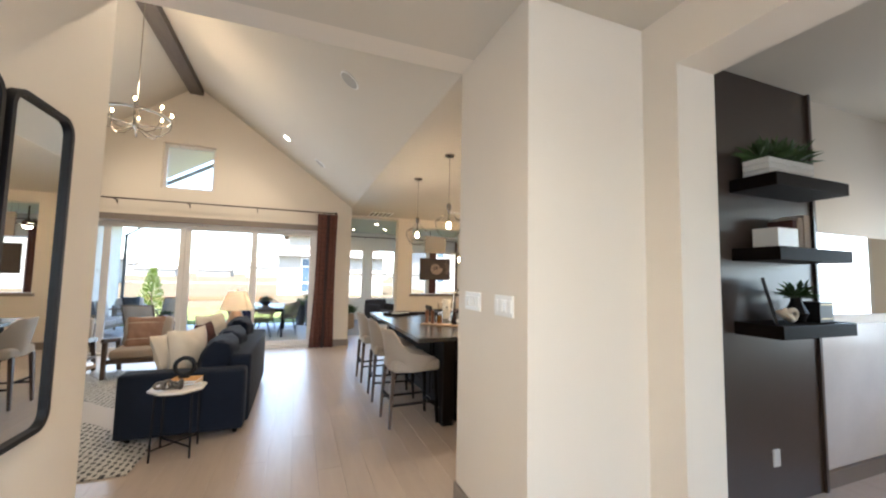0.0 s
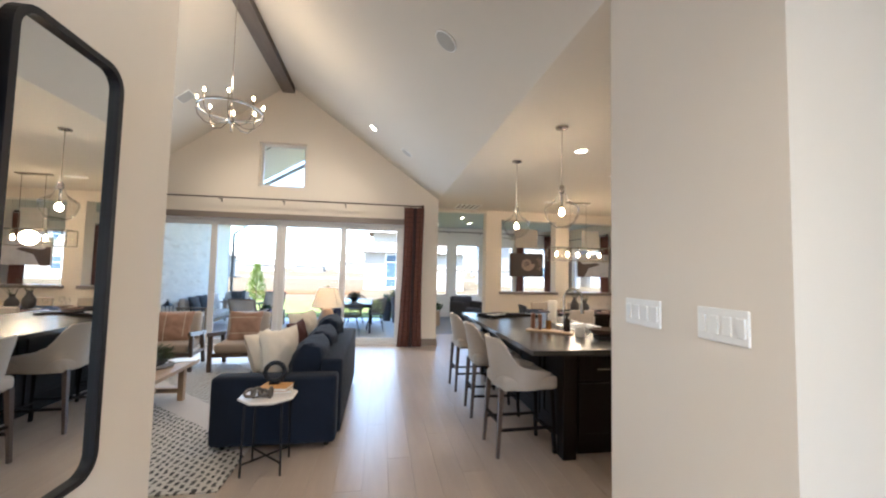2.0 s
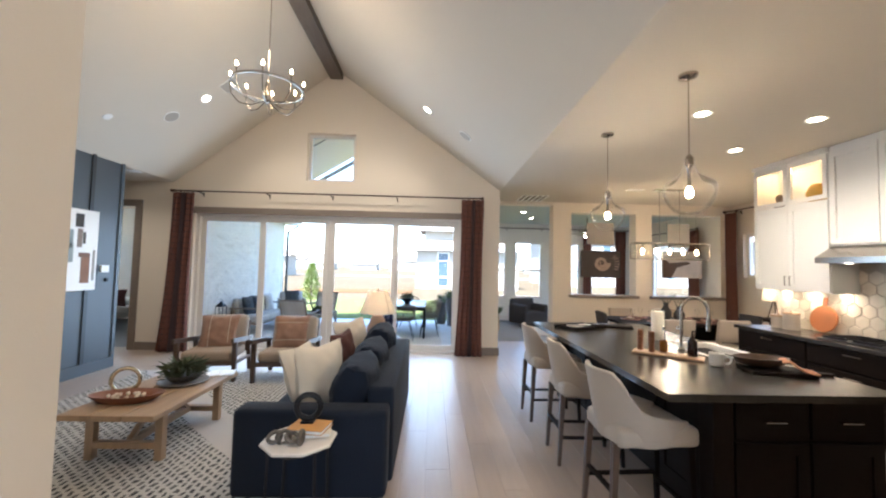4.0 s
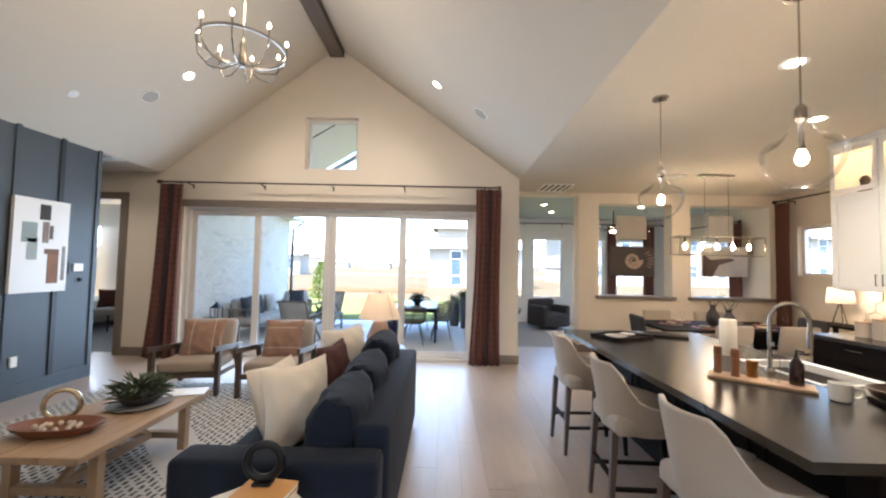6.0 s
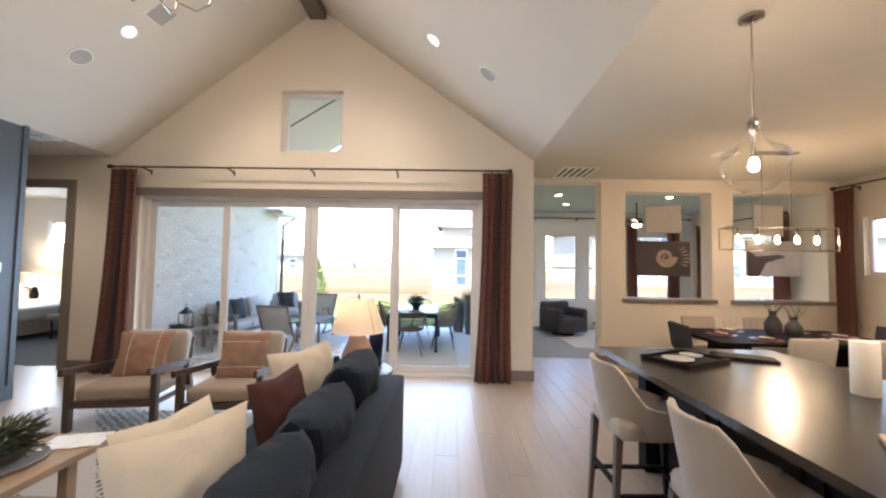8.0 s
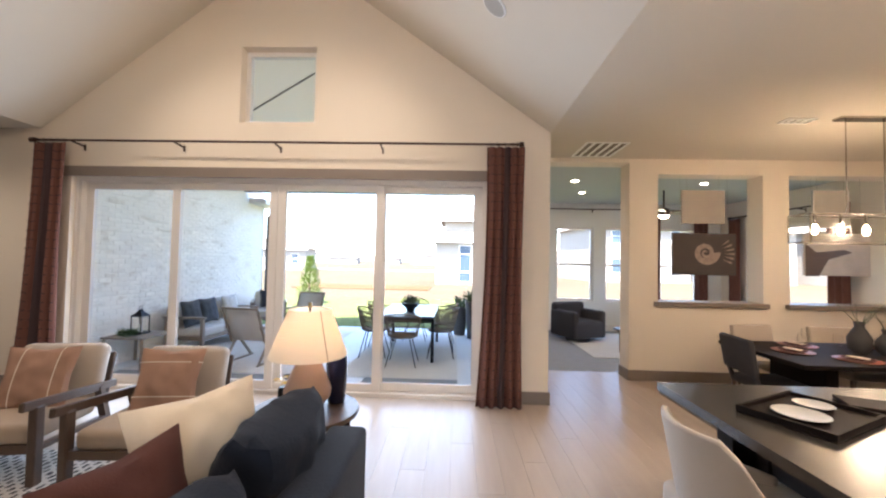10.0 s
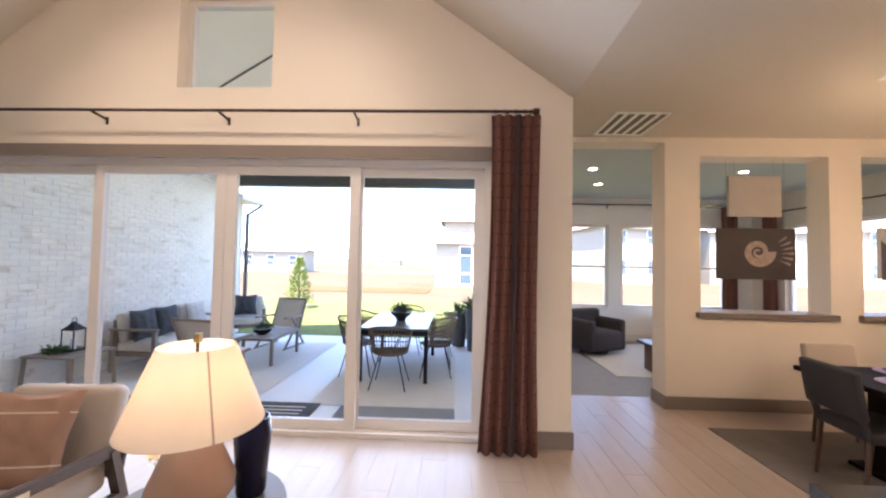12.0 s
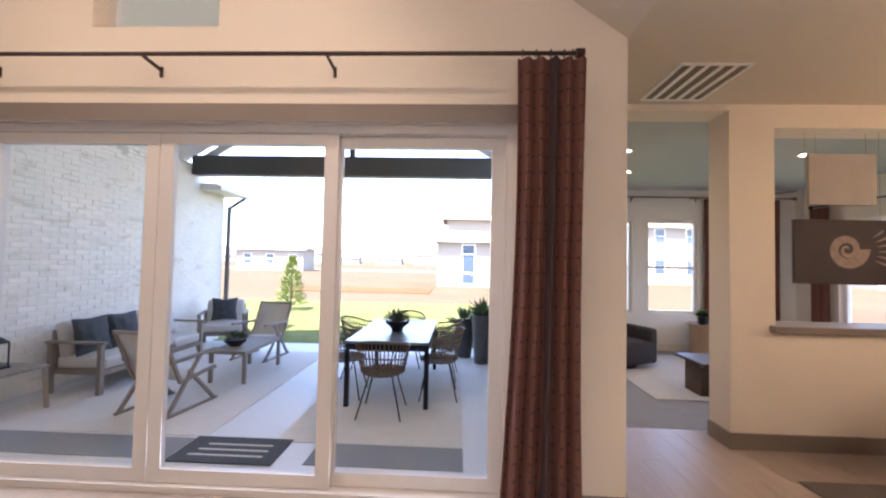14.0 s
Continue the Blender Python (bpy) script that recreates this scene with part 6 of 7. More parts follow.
for i in range(5):
    bm = bmesh.new()
    box(bm, 0.10, 0.62, -0.06, 0.06, 2.59, 2.60)
    part("blade", bm, "wood", fn, loc=pose(0, 0, 0, 0, 0, 20 + 72 * i))
for x, z0, z1, lb in ((2.0, 1.95, 2.38, "small brown framed picture on the hall wall"),):
    p = thing("picture", lb, "picture", place(1.6, 12.2))
    bm = bmesh.new()
    box(bm, 0.002, 0.03, -0.25, 0.25, z0, z1, bevel=0.003)
    part("frame", bm, "wood", p)

# ---- side hall and bedroom ----
bed = thing("bed", "white made bed with maroon and grey pillows in the bedroom", "bed", place(-8.6, 12.4, 0, 0))
bm = bmesh.new()
box(bm, -1.0, 1.0, -0.95, 0.95, 0.10, 0.36, bevel=0.02)
part("base", bm, "beige", bed)
bm = bmesh.new()
box(bm, -0.98, 1.0, -0.93, 0.93, 0.36, 0.62, bevel=0.07, seg=4)
part("mattress", bm, "white", bed, smooth=True)
bm = bmesh.new()
box(bm, -1.10, -1.0, -1.0, 1.0, 0.0, 1.25, bevel=0.03)
part("headboard", bm, "beige", bed, smooth=True)
for x, y, mt in ((-0.75, -0.4, "white"), (-0.75, 0.4, "white"), (-0.5, 0.0, "maroon")):
    bm = bmesh.new()
    puff(bm, 0.6, 0.4, 0.18)
    part("pillow", bm, mt, bed, smooth=True, loc=pose(x, y, 0.78, 70, 0, 90))
bn = thing("bench", "light upholstered bench with dark legs at the foot of the bed", "bench", place(-7.1, 12.3))
bm = bmesh.new()
box(bm, -0.22, 0.22, -0.6, 0.6, 0.36, 0.48, bevel=0.03, seg=3)
part("seat", bm, "beige", bn, smooth=True)
for x in (-0.18, 0.18):
    for y in (-0.52, 0.52):
        bm = bmesh.new()
        rod(bm, (x, y, 0), (x, y, 0.36), 0.015, n=8)
        part("leg", bm, "black", bn)
cushion("throw_pillow", "maroon pillow on the bedroom bench", 0.42, 0.42, 0.14, "maroon", pose(-7.1, 12.0, 0.70, 80, 0, 30))
nl = thing("nightstand", "dark nightstand beside the bed", "nightstand", place(-9.35, 13.3))
bm = bmesh.new()
box(bm, -0.25, 0.25, -0.2, 0.2, 0.08, 0.62, bevel=0.006)
part("body", bm, "wood", nl)
bm = bmesh.new()
box(bm, -0.20, 0.20, -0.215, -0.20, 0.36, 0.58)
part("drawer", bm, "wood", nl)
nlm = thing("table_lamp", "lit cream shaded lamp on the nightstand", "table lamp", place(-9.3, 13.25, 0.621))
bm = bmesh.new()
lathe(bm, [(0.06, 0), (0.09, 0.08), (0.03, 0.30)], n=20)
part("base", bm, "black", nlm, smooth=True)
bm = bmesh.new()
lathe(bm, [(0.18, 0.30), (0.14, 0.56), (0.138, 0.56), (0.178, 0.30)], n=32, caps=False)
part("shade", bm, "shade", nlm, smooth=True)
point_light("bedside_light", (-9.3, 13.25, 1.05), 9, WARM, 0.03)

# ---- entry: mirrors, switches ----
def mirror(y0, y1, z0, z1):
    m = thing("wall_mirror", "tall mirror with rounded black metal frame on the entry wall", "mirror", place(-0.475, (y0 + y1) / 2), "mirrors in a row on the entry wall")
    w, hh, r = (y1 - y0) / 2, (z1 - z0) / 2, 0.075
    zc = (z0 + z1) / 2

    def ring(rad, inset, x):
        pts = []
        for cx, cz, a0 in ((w - r, hh - r, 0), (-(w - r), hh - r, 90), (-(w - r), -(hh - r), 180), (w - r, -(hh - r), 270)):
            for k in range(9):
                a = radians(a0 + 90 * k / 8)
                pts.append((x, cx + (rad - inset) * math.cos(a), zc + cz + (rad - inset) * math.sin(a)))
        return pts

    bm = bmesh.new()
    loops = [[bm.verts.new(p) for p in ring(r, i, x)] for i, x in ((0.0, 0.002), (0.0, 0.036), (0.020, 0.036), (0.020, 0.018))]
    for a, b in zip(loops, loops[1:]):
        for i in range(len(a)):
            bm.faces.new((a[i], a[(i + 1) % len(a)], b[(i + 1) % len(a)], b[i]))
    part("frame", bm, "black", m)
    bm = bmesh.new()
    bm.faces.new([bm.verts.new(p) for p in ring(r, 0.018, 0.019)])
    part("mirror_glass", bm, "mirror", m)


for y0, y1 in ((2.90, 3.295), (2.47, 2.865), (2.04, 2.435)):
    mirror(y0, y1, 0.88, 2.20)


def switch_plate(y0, y1, n, z0=1.33, z1=1.447):
    s = thing("switch_plate", "white rocker switch plate with %d switches on the entry wall" % n, "switch plate")
    bm = bmesh.new()
    box(bm, 1.592, 1.602, y0, y1, z0, z1, bevel=0.004)
    part("plate", bm, "white", s)
    for i in range(n):
        c = y0 + (y1 - y0) * (i + 0.5) / n
        bm = bmesh.new()
        box(bm, 1.585, 1.594, c - 0.016, c + 0.016, z0 + 0.026, z1 - 0.026, bevel=0.003)
        part("rocker", bm, "white", s)


switch_plate(3.31, 3.535, 4)
switch_plate(2.92, 3.12, 4)

# ---- study behind the wide opening ----
pnl = thing("accent_panel", "dark brown painted accent panel with floating shelves", "wall panel")
DKP = material("dark_brown_panel", (0.060, 0.043, 0.035), 0.34, vary=0.12, scale=2)
bm = bmesh.new()
box(bm, 2.70, 4.28, 2.885, 2.918, 0.0, H - 0.002)
part("board", bm, DKP, pnl)
bm = bmesh.new()
box(bm, 4.25, 4.28, 2.865, 2.8845, 0.0, H - 0.002)
part("edge_strip", bm, DKP, pnl)
SHY = 2.60
for z, t in ((2.25, 0.085), (1.775, 0.085), (1.28, 0.085)):
    s = thing("floating_shelf", "thick dark wood floating shelf on the accent panel", "shelf", group="floating shelves")
    bm = bmesh.new()
    box(bm, 3.30, 4.12, SHY, 2.884, z - t, z, bevel=0.004)
    part("board", bm, "espresso", s)
pt = thing("planter_box", "long white ribbed planter with leafy greens on the top shelf", "planter")
bm = bmesh.new()
for k in range(3):
    box(bm, 3.34, 3.84, 2.66, 2.82, 2.252 + 0.04 * k, 2.288 + 0.04 * k, bevel=0.004)
part("box", bm, "white", pt)
bm = bmesh.new()
for i in range(14):
    a = 3.38 + 0.032 * i
    b2 = bmesh.new()
    leafy(b2, 16, 0.04, 0.17, 0.035, up=1.4, seed=40 + i)
    merge(bm, b2, Matrix.Translation((a, 2.74, 2.37)))
part("foliage", bm, "leaf", pt)
for x0, x1, y0, hh, mt, lb in ((3.40, 3.62, 2.66, 0.13, "white", "small white box on the middle shelf"), (3.64, 3.69, 2.70, 0.20, "maroon", "dark red book standing on the middle shelf"), (3.70, 3.76, 2.70, 0.22, "seat", "tan book standing on the middle shelf"), (3.77, 3.84, 2.70, 0.24, "seat", "tall tan book standing on the middle shelf")):
    b = thing("book" if mt != "white" else "white_box", lb, "book" if mt != "white" else "box")
    bm = bmesh.new()
    box(bm, x0, x1, y0, y0 + 0.15, 1.777, 1.777 + hh, bevel=0.004)
    part("cover" if mt != "white" else "body", bm, mt, b)
    if mt != "white":
        bm = bmesh.new()
        box(bm, x0 + 0.004, x1 - 0.004, y0 + 0.01, y0 + 0.14, 1.777 + hh, 1.777 + hh + 0.002)
        part("pages", bm, "white", b)
pf = thing("photo_frame", "tilted dark framed picture leaning on the lowest shelf", "picture frame", pose(3.42, 2.70, 1.283, -12, 0, 30))
bm = bmesh.new()
for q in ((-0.12, -0.10, 0, 0.30), (0.10, 0.12, 0, 0.30), (-0.10, 0.10, 0, 0.02), (-0.10, 0.10, 0.28, 0.30)):
    box(bm, q[0], q[1], -0.008, 0.008, q[2], q[3])
part("frame", bm, "black", pf)
bm = bmesh.new()
box(bm, -0.10, 0.10, 0.0, 0.004, 0.02, 0.28)
part("print", bm, "grille", pf)
kn2 = thing("coral_ornament", "cream knotted ornament on the lowest shelf", "ornament", place(3.55, 2.70, 1.282))
for i in range(3):
    bm = bmesh.new()
    torus(bm, 0.035, 0.016, pose(-0.04 + 0.04 * i, 0, 0.052, 40 * i + 20, 30, 0), n=20, k=8)
    part("loop", bm, "cream", kn2, smooth=True)
vv = thing("small_vase", "black vase with dark leaves on the lowest shelf", "vase", place(3.72, 2.74, 1.282))
bm = bmesh.new()
lathe(bm, [(0.04, 0), (0.065, 0.06), (0.03, 0.14), (0.035, 0.17)], n=24)
part("vase", bm, "black", vv, smooth=True)
bm = bmesh.new()
leafy(bm, 60, 0.04, 0.13, 0.04, up=1.3, seed=9, z0=0.16)
part("foliage", bm, "leaf", vv)
gb = thing("gold_trim_box", "black box with two gold lines on the lowest shelf", "box")
bm = bmesh.new()
box(bm, 3.82, 3.98, 2.66, 2.80, 1.282, 1.42, bevel=0.003)
part("box", bm, "black", gb)
for z in (1.305, 1.40):
    bm = bmesh.new()
    box(bm, 3.83, 3.97, 2.6585, 2.6595, z, z + 0.006)
    part("gold_line", bm, bpy.data.materials["aged_brass"], gb)
ou = thing("wall_plate", "white outlet plate low on the dark panel", "wall plate")
bm = bmesh.new()
box(bm, 3.66, 3.73, 2.875, 2.887, 0.27, 0.385, bevel=0.003)
part("plate", bm, "white", ou)
# Mirror stands in for a window here; it reflects the added study window.
sm = thing("wall_mirror", "wide mirror standing in for a window over the marble wainscot", "mirror")
bm = bmesh.new()
box(bm, 4.36, 5.9, 2.908, 2.918, 1.30, 1.95)
part("mirror_glass", bm, "mirror", sm)
mb = thing("marble_panel", "pale veined marble panel low on the study wall", "wall panel")
bm = bmesh.new()
box(bm, 4.30, 5.9, 2.898, 2.918, 0.14, 1.22)
part("slab", bm, material("veined_marble", (0.62, 0.58, 0.54), 0.25, vary=0.16, scale=2.5), mb)
slab("baseboard_study", [(4.29, 6.0, 2.89, 2.918, 0, 0.12)], "trim")

# ---- patio ----
PZ = -0.04
BRX = -4.40
slab("wall_patio_brick_core", [(-4.62, BRX - 0.002, BACK + 0.20, 15.1, PZ - 0.2, 3.3)], material("lime_mortar", (0.80, 0.75, 0.67), 0.9, vary=0.1, scale=5, bump=0.5, fine=60), label="mortar bed of the limewashed brick wall")

# roof over the patio: two slopes with a timber truss at its open end
ROOF_X0, ROOF_X1, ROOF_R, RY1 = -4.9, 1.38, -1.45, 14.15


def roof_slope(name, xa, xb, za, zb, y0, y1, t, mat):
    bm = bmesh.new()
    lo = [bm.verts.new(p) for p in ((xa, y0, za), (xb, y0, zb), (xb, y1, zb), (xa, y1, za))]
    hi = [bm.verts.new((v.co.x, v.co.y, v.co.z + t)) for v in lo]
    bm.faces.new(lo[::-1])
    bm.faces.new(hi)
    for i in range(4):
        bm.faces.new((lo[i], lo[(i + 1) % 4], hi[(i + 1) % 4], hi[i]))
    return part(name, bm, mat, kind="structure")


M["soffit"] = material("cream_soffit", (0.88, 0.79, 0.68), 0.8, vary=0.03)
roof_slope("roof_patio_left", ROOF_X0, ROOF_R, 3.12, 5.25, BACK + 0.2, RY1, 0.15, "soffit")
roof_slope("roof_patio_right", ROOF_X1, ROOF_R, 3.48, 5.25, BACK + 0.2, RY1, 0.15, "soffit")
for nm, xa, za in (("soffit_joint", -4.55, 3.335), ("soffit_joint", 1.30, 3.525)):
    bm = bmesh.new()
    bar(bm, (xa, 12.1, za - 0.008), (ROOF_R, 12.1, 5.24), 0.03, 0.014)
    part(nm, bm, "beam", kind="structure")
# Unseen gable panels added to block sun leaking under the patio roof.
for pts in (((-4.85, 2.86), (-2.05, 2.86), (-2.05, 4.89), (-4.85, 3.17)), ((-0.95, 2.86), (1.36, 2.86), (1.36, 3.52), (-0.95, 4.95)), ((-2.05, 4.14), (-0.95, 4.14), (-0.95, 4.95), (-1.45, 5.26), (-2.05, 4.89))):
    bm = bmesh.new()
    lo = [bm.verts.new((x, BACK + 0.21, z)) for x, z in pts]
    hi = [bm.verts.new((x, BACK + 0.25, z)) for x, z in pts]
    bm.faces.new(lo)
    bm.faces.new(hi[::-1])
    for i in range(len(pts)):
        j = (i + 1) % len(pts)
        bm.faces.new((lo[j], lo[i], hi[i], hi[j]))
    part("gable_sun_block", bm, "soffit", kind="structure")
M["greyboard"] = material("pale_grey_board", (0.42, 0.42, 0.42), 0.7, vary=0.1)
tr = thing("porch_truss", "dark timber tie beam truss with pale rafters on the patio roof", "truss")
M["timber"] = material("dark_timber", (0.06, 0.062, 0.066), 0.6, vary=0.2, stretch=(1, 6, 6), bump=0.2)
bm = bmesh.new()
box(bm, -4.40, 1.35, 14.1, 14.3, 3.10, 3.45)
part("tie_beam", bm, "timber", tr)
for xa, za, xb, zb, nm in ((-4.30, 3.38, ROOF_R, 5.10, "rafter"), (1.25, 3.44, ROOF_R, 5.10, "rafter"), (ROOF_R, 3.44, ROOF_R, 5.05, "king_post")):
    bm = bmesh.new()
    bar(bm, (xa, 14.22, za), (xb, 14.22, zb), 0.08, 0.10)
    part(nm, bm, "timber" if nm == "king_post" else "greyboard", tr)
po = thing("porch_post", "white square porch post with cap at the patio corner", "post")
bm = bmesh.new()
box(bm, 1.12, 1.38, 14.07, 14.33, PZ, 3.10)
part("shaft", bm, "wallcool", po)
bm = bmesh.new()
box(bm, 1.09, 1.41, 14.04, 14.36, PZ, 0.22, bevel=0.005)
part("base", bm, "wallcool", po)
gt = thing("gutter", "white gutter with eave board at the end of the brick wall", "gutter")
bm = bmesh.new()
box(bm, -4.55, -4.05, 14.35, 15.35, 2.86, 2.98)
part("eave_board", bm, "vinyl", gt)
bm = bmesh.new()
box(bm, -4.08, -3.96, 14.3, 15.4, 2.84, 2.94, bevel=0.01)
part("trough", bm, "vinyl", gt)
ds = thing("downspout", "dark grey downspout at the corner of the brick wall", "downspout")
bm = bmesh.new()
bar(bm, (-4.02, 15.22, 2.84), (-4.30, 15.16, 2.62), 0.07, 0.05)
bar(bm, (-4.32, 15.16, 2.64), (-4.32, 15.16, PZ), 0.07, 0.05)
part("pipe", bm, material("dark_grey_metal", (0.10, 0.10, 0.10), 0.5), ds)

TEAK = material("grey_teak", (0.24, 0.20, 0.165), 0.6, vary=0.2, bump=0.15, stretch=(4, 4, 1))
OUTC = material("pale_outdoor_fabric", (0.56, 0.53, 0.49), 0.9, bump=0.3, fine=180)
GRAYC = material("slate_outdoor_fabric", (0.055, 0.06, 0.068), 0.9, bump=0.3, fine=180)


def patio_seat(name, label, m, w, n):
    s = thing(name, label, "outdoor sofa" if n > 1 else "outdoor chair", m)
    for x in (-w / 2, w / 2 - 0.05):
        for y in (0.0, 0.60):
            bm = bmesh.new()
            box(bm, x, x + 0.05, y, y + 0.05, 0, 0.58)
            part("leg", bm, TEAK, s)
        bm = bmesh.new()
        box(bm, x - 0.005, x + 0.055, -0.03, 0.68, 0.58, 0.61, bevel=0.006)
        part("armrest", bm, TEAK, s)
    bm = bmesh.new()
    box(bm, -w / 2 + 0.05, w / 2 - 0.05, 0.0, 0.65, 0.22, 0.28)
    part("frame", bm, TEAK, s)
    bm = bmesh.new()
    box(bm, -w / 2 + 0.05, w / 2 - 0.05, 0.62, 0.65, 0.28, 0.72)
    part("back_frame", bm, TEAK, s)
    for i in range(n):
        c = -w / 2 + 0.06 + (w - 0.12) * (i + 0.5) / n
        hw = (w - 0.13) / n / 2
        bm = bmesh.new()
        box(bm, c - hw, c + hw, 0.0, 0.60, 0.28, 0.42, bevel=0.035, seg=3)
        part("seat_cushion", bm, OUTC, s, smooth=True)
        bm = bmesh.new()
        box(bm, c - hw, c + hw, -0.06, 0.06, 0.0, 0.42, bevel=0.045, seg=3)
        part("back_cushion", bm, OUTC, s, smooth=True, loc=pose(0, 0.52, 0.40, -12, 0, 0))
    return s


patio_seat("patio_sofa", "teak framed patio sofa with pale cushions along the brick wall", place(-3.54, 12.46, PZ, 90), 1.75, 3)
for y, mt, lb in ((11.85, GRAYC, "slate grey pillow on the patio sofa"), (12.3, GRAYC, "slate grey pillow beside another on the patio sofa"), (12.95, OUTC, "pale patterned pillow on the patio sofa")):
    cushion("outdoor_pillow", lb, 0.45, 0.45, 0.15, mt, pose(-3.92, y, 0.60, 78, 0, 90))
patio_seat("patio_chair", "teak framed patio chair with pale cushions by the coffee table", place(-3.66, 14.0, PZ, 25), 0.75, 1)
cushion("outdoor_pillow", "slate grey pillow on the far patio chair", 0.42, 0.42, 0.14, GRAYC, pose(-3.80, 14.30, 0.62, 76, 0, 30))


def sling_chair(m, label):
    s = thing("sling_chair", label, "outdoor chair", m, "sling chairs round the patio coffee table")
    for x in (-0.30, 0.27):
        bm = bmesh.new()
        bar(bm, (x + 0.015, -0.28, 0.0), (x + 0.015, 0.10, 0.42), 0.03, 0.03)
        bar(bm, (x + 0.015, 0.36, 0.0), (x + 0.015, -0.05, 0.56), 0.03, 0.03)
        bar(bm, (x + 0.015, -0.30, 0.015), (x + 0.015, 0.38, 0.015), 0.03, 0.03)
        part("side_frame", bm, TEAK, s)
        bm = bmesh.new()
        bar(bm, (x + 0.015, -0.28, 0.57), (x + 0.015, 0.32, 0.55), 0.05, 0.03)
        part("armrest", bm, TEAK, s)
        bm = bmesh.new()
        bar(bm, (x + 0.015, -0.25, 0.38), (x + 0.015, 0.20, 0.32), 0.03, 0.03)
        bar(bm, (x + 0.015, 0.20, 0.32), (x + 0.015, 0.42, 0.85), 0.03, 0.03)
        part("back_post", bm, TEAK, s)
    bm = bmesh.new()
    pts = [(-0.26, 0.385), (-0.05, 0.345), (0.18, 0.335), (0.25, 0.45), (0.34, 0.66), (0.43, 0.86)]
    g = [[bm.verts.new((x, y, z)) for x in (-0.27, -0.09, 0.09, 0.27)] for y, z in pts]
    for a, b in zip(g, g[1:]):
        for i in range(3):
            bm.faces.new((a[i], a[i + 1], b[i + 1], b[i]))
    ob = part("sling", bm, OUTC, s, smooth=True)
    ob.modifiers.new("thick", "SOLIDIFY").thickness = 0.012
    bm = bmesh.new()
    bar(bm, (-0.30, 0.42, 0.85), (0.30, 0.42, 0.85), 0.03, 0.03)
    bar(bm, (-0.30, -0.25, 0.37), (0.30, -0.25, 0.37), 0.03, 0.03)
    part("cross_rails", bm, TEAK, s)
    return s


sling_chair(place(-2.55, 11.42, PZ, 172), "pale sling patio chair with its back to the sliding door")
sling_chair(place(-2.68, 13.47, PZ, -8), "pale sling patio chair at the lawn edge of the patio")
pc = thing("patio_coffee_table", "grey slatted patio coffee table with a dark bowl", "coffee table", place(-2.40, 12.62, PZ))
bm = bmesh.new()
box(bm, -0.25, 0.25, -0.50, 0.50, 0.38, 0.40)
part("frame", bm, TEAK, pc)
for k in range(6):
    bm = bmesh.new()
    box(bm, -0.25 + 0.0833 * k + 0.004, -0.25 + 0.0833 * k + 0.079, -0.50, 0.50, 0.40, 0.42)
    part("slat", bm, TEAK, pc)
for x in (-0.22, 0.22):
    for y in (-0.46, 0.46):
        bm = bmesh.new()
        box(bm, x - 0.02, x + 0.02, y - 0.02, y + 0.02, 0, 0.38)
        part("leg", bm, TEAK, pc)
bb = thing("planted_bowl", "dark bowl of succulents on the patio coffee table", "plant", place(-2.48, 12.45, PZ + 0.4205))
bm = bmesh.new()
lathe(bm, [(0.06, 0), (0.13, 0.05), (0.14, 0.09), (0.12, 0.09), (0, 0.07)], n=24, caps=False)
part("bowl", bm, "black", bb, smooth=True)
bm = bmesh.new()
leafy(bm, 90, 0.09, 0.12, 0.03, up=1.2, seed=21, z0=0.07)
part("foliage", bm, "leaf", bb)
ps = thing("patio_side_table", "grey teak side table by the brick wall near the door", "side table", place(-4.05, 10.93, PZ))
bm = bmesh.new()
for k in range(5):
    box(bm, -0.30, 0.30, -0.30 + 0.12 * k + 0.004, -0.30 + 0.12 * k + 0.116, 0.43, 0.455)
part("top", bm, TEAK, ps)
for x in (-0.27, 0.27):
    for y in (-0.27, 0.27):
        bm = bmesh.new()
        bar(bm, (x, y, 0.43), (x * 1.08, y * 1.08, 0), 0.04, 0.04)
        part("leg", bm, TEAK, ps)
ln = thing("lantern", "black metal lantern with glass sides on the patio side table", "lantern", place(-4.08, 10.98, PZ + 0.4555))
bm = bmesh.new()
box(bm, -0.09, 0.09, -0.09, 0.09, 0, 0.02)
box(bm, -0.08, 0.08, -0.08, 0.08, 0.25, 0.27)
for x in (-0.08, 0.07):
    for y in (-0.08, 0.07):
        box(bm, x, x + 0.01, y, y + 0.01, 0.02, 0.25)
part("frame", bm, "black", ln)
bm = bmesh.new()
lathe(bm, [(0.10, 0.27), (0.03, 0.33), (0.03, 0.35)], n=4, m=pose(0, 0, 0, 0, 0, 45))
part("roof", bm, "black", ln)
bm = bmesh.new()
torus(bm, 0.025, 0.004, pose(0, 0, 0.375, 90, 0, 0), n=16, k=6)
part("loop", bm, "black", ln)
bm = bmesh.new()
rod(bm, (0, 0, 0.02), (0, 0, 0.14), 0.03, n=16)
part("candle", bm, "white", ln)
gp = thing("green_cluster", "low dark green plant beside the lantern", "plant", place(-4.06, 10.75, PZ + 0.4555))
bm = bmesh.new()
leafy(bm, 120, 0.08, 0.10, 0.03, up=1.2, seed=31)
part("foliage", bm, "leaf", gp)

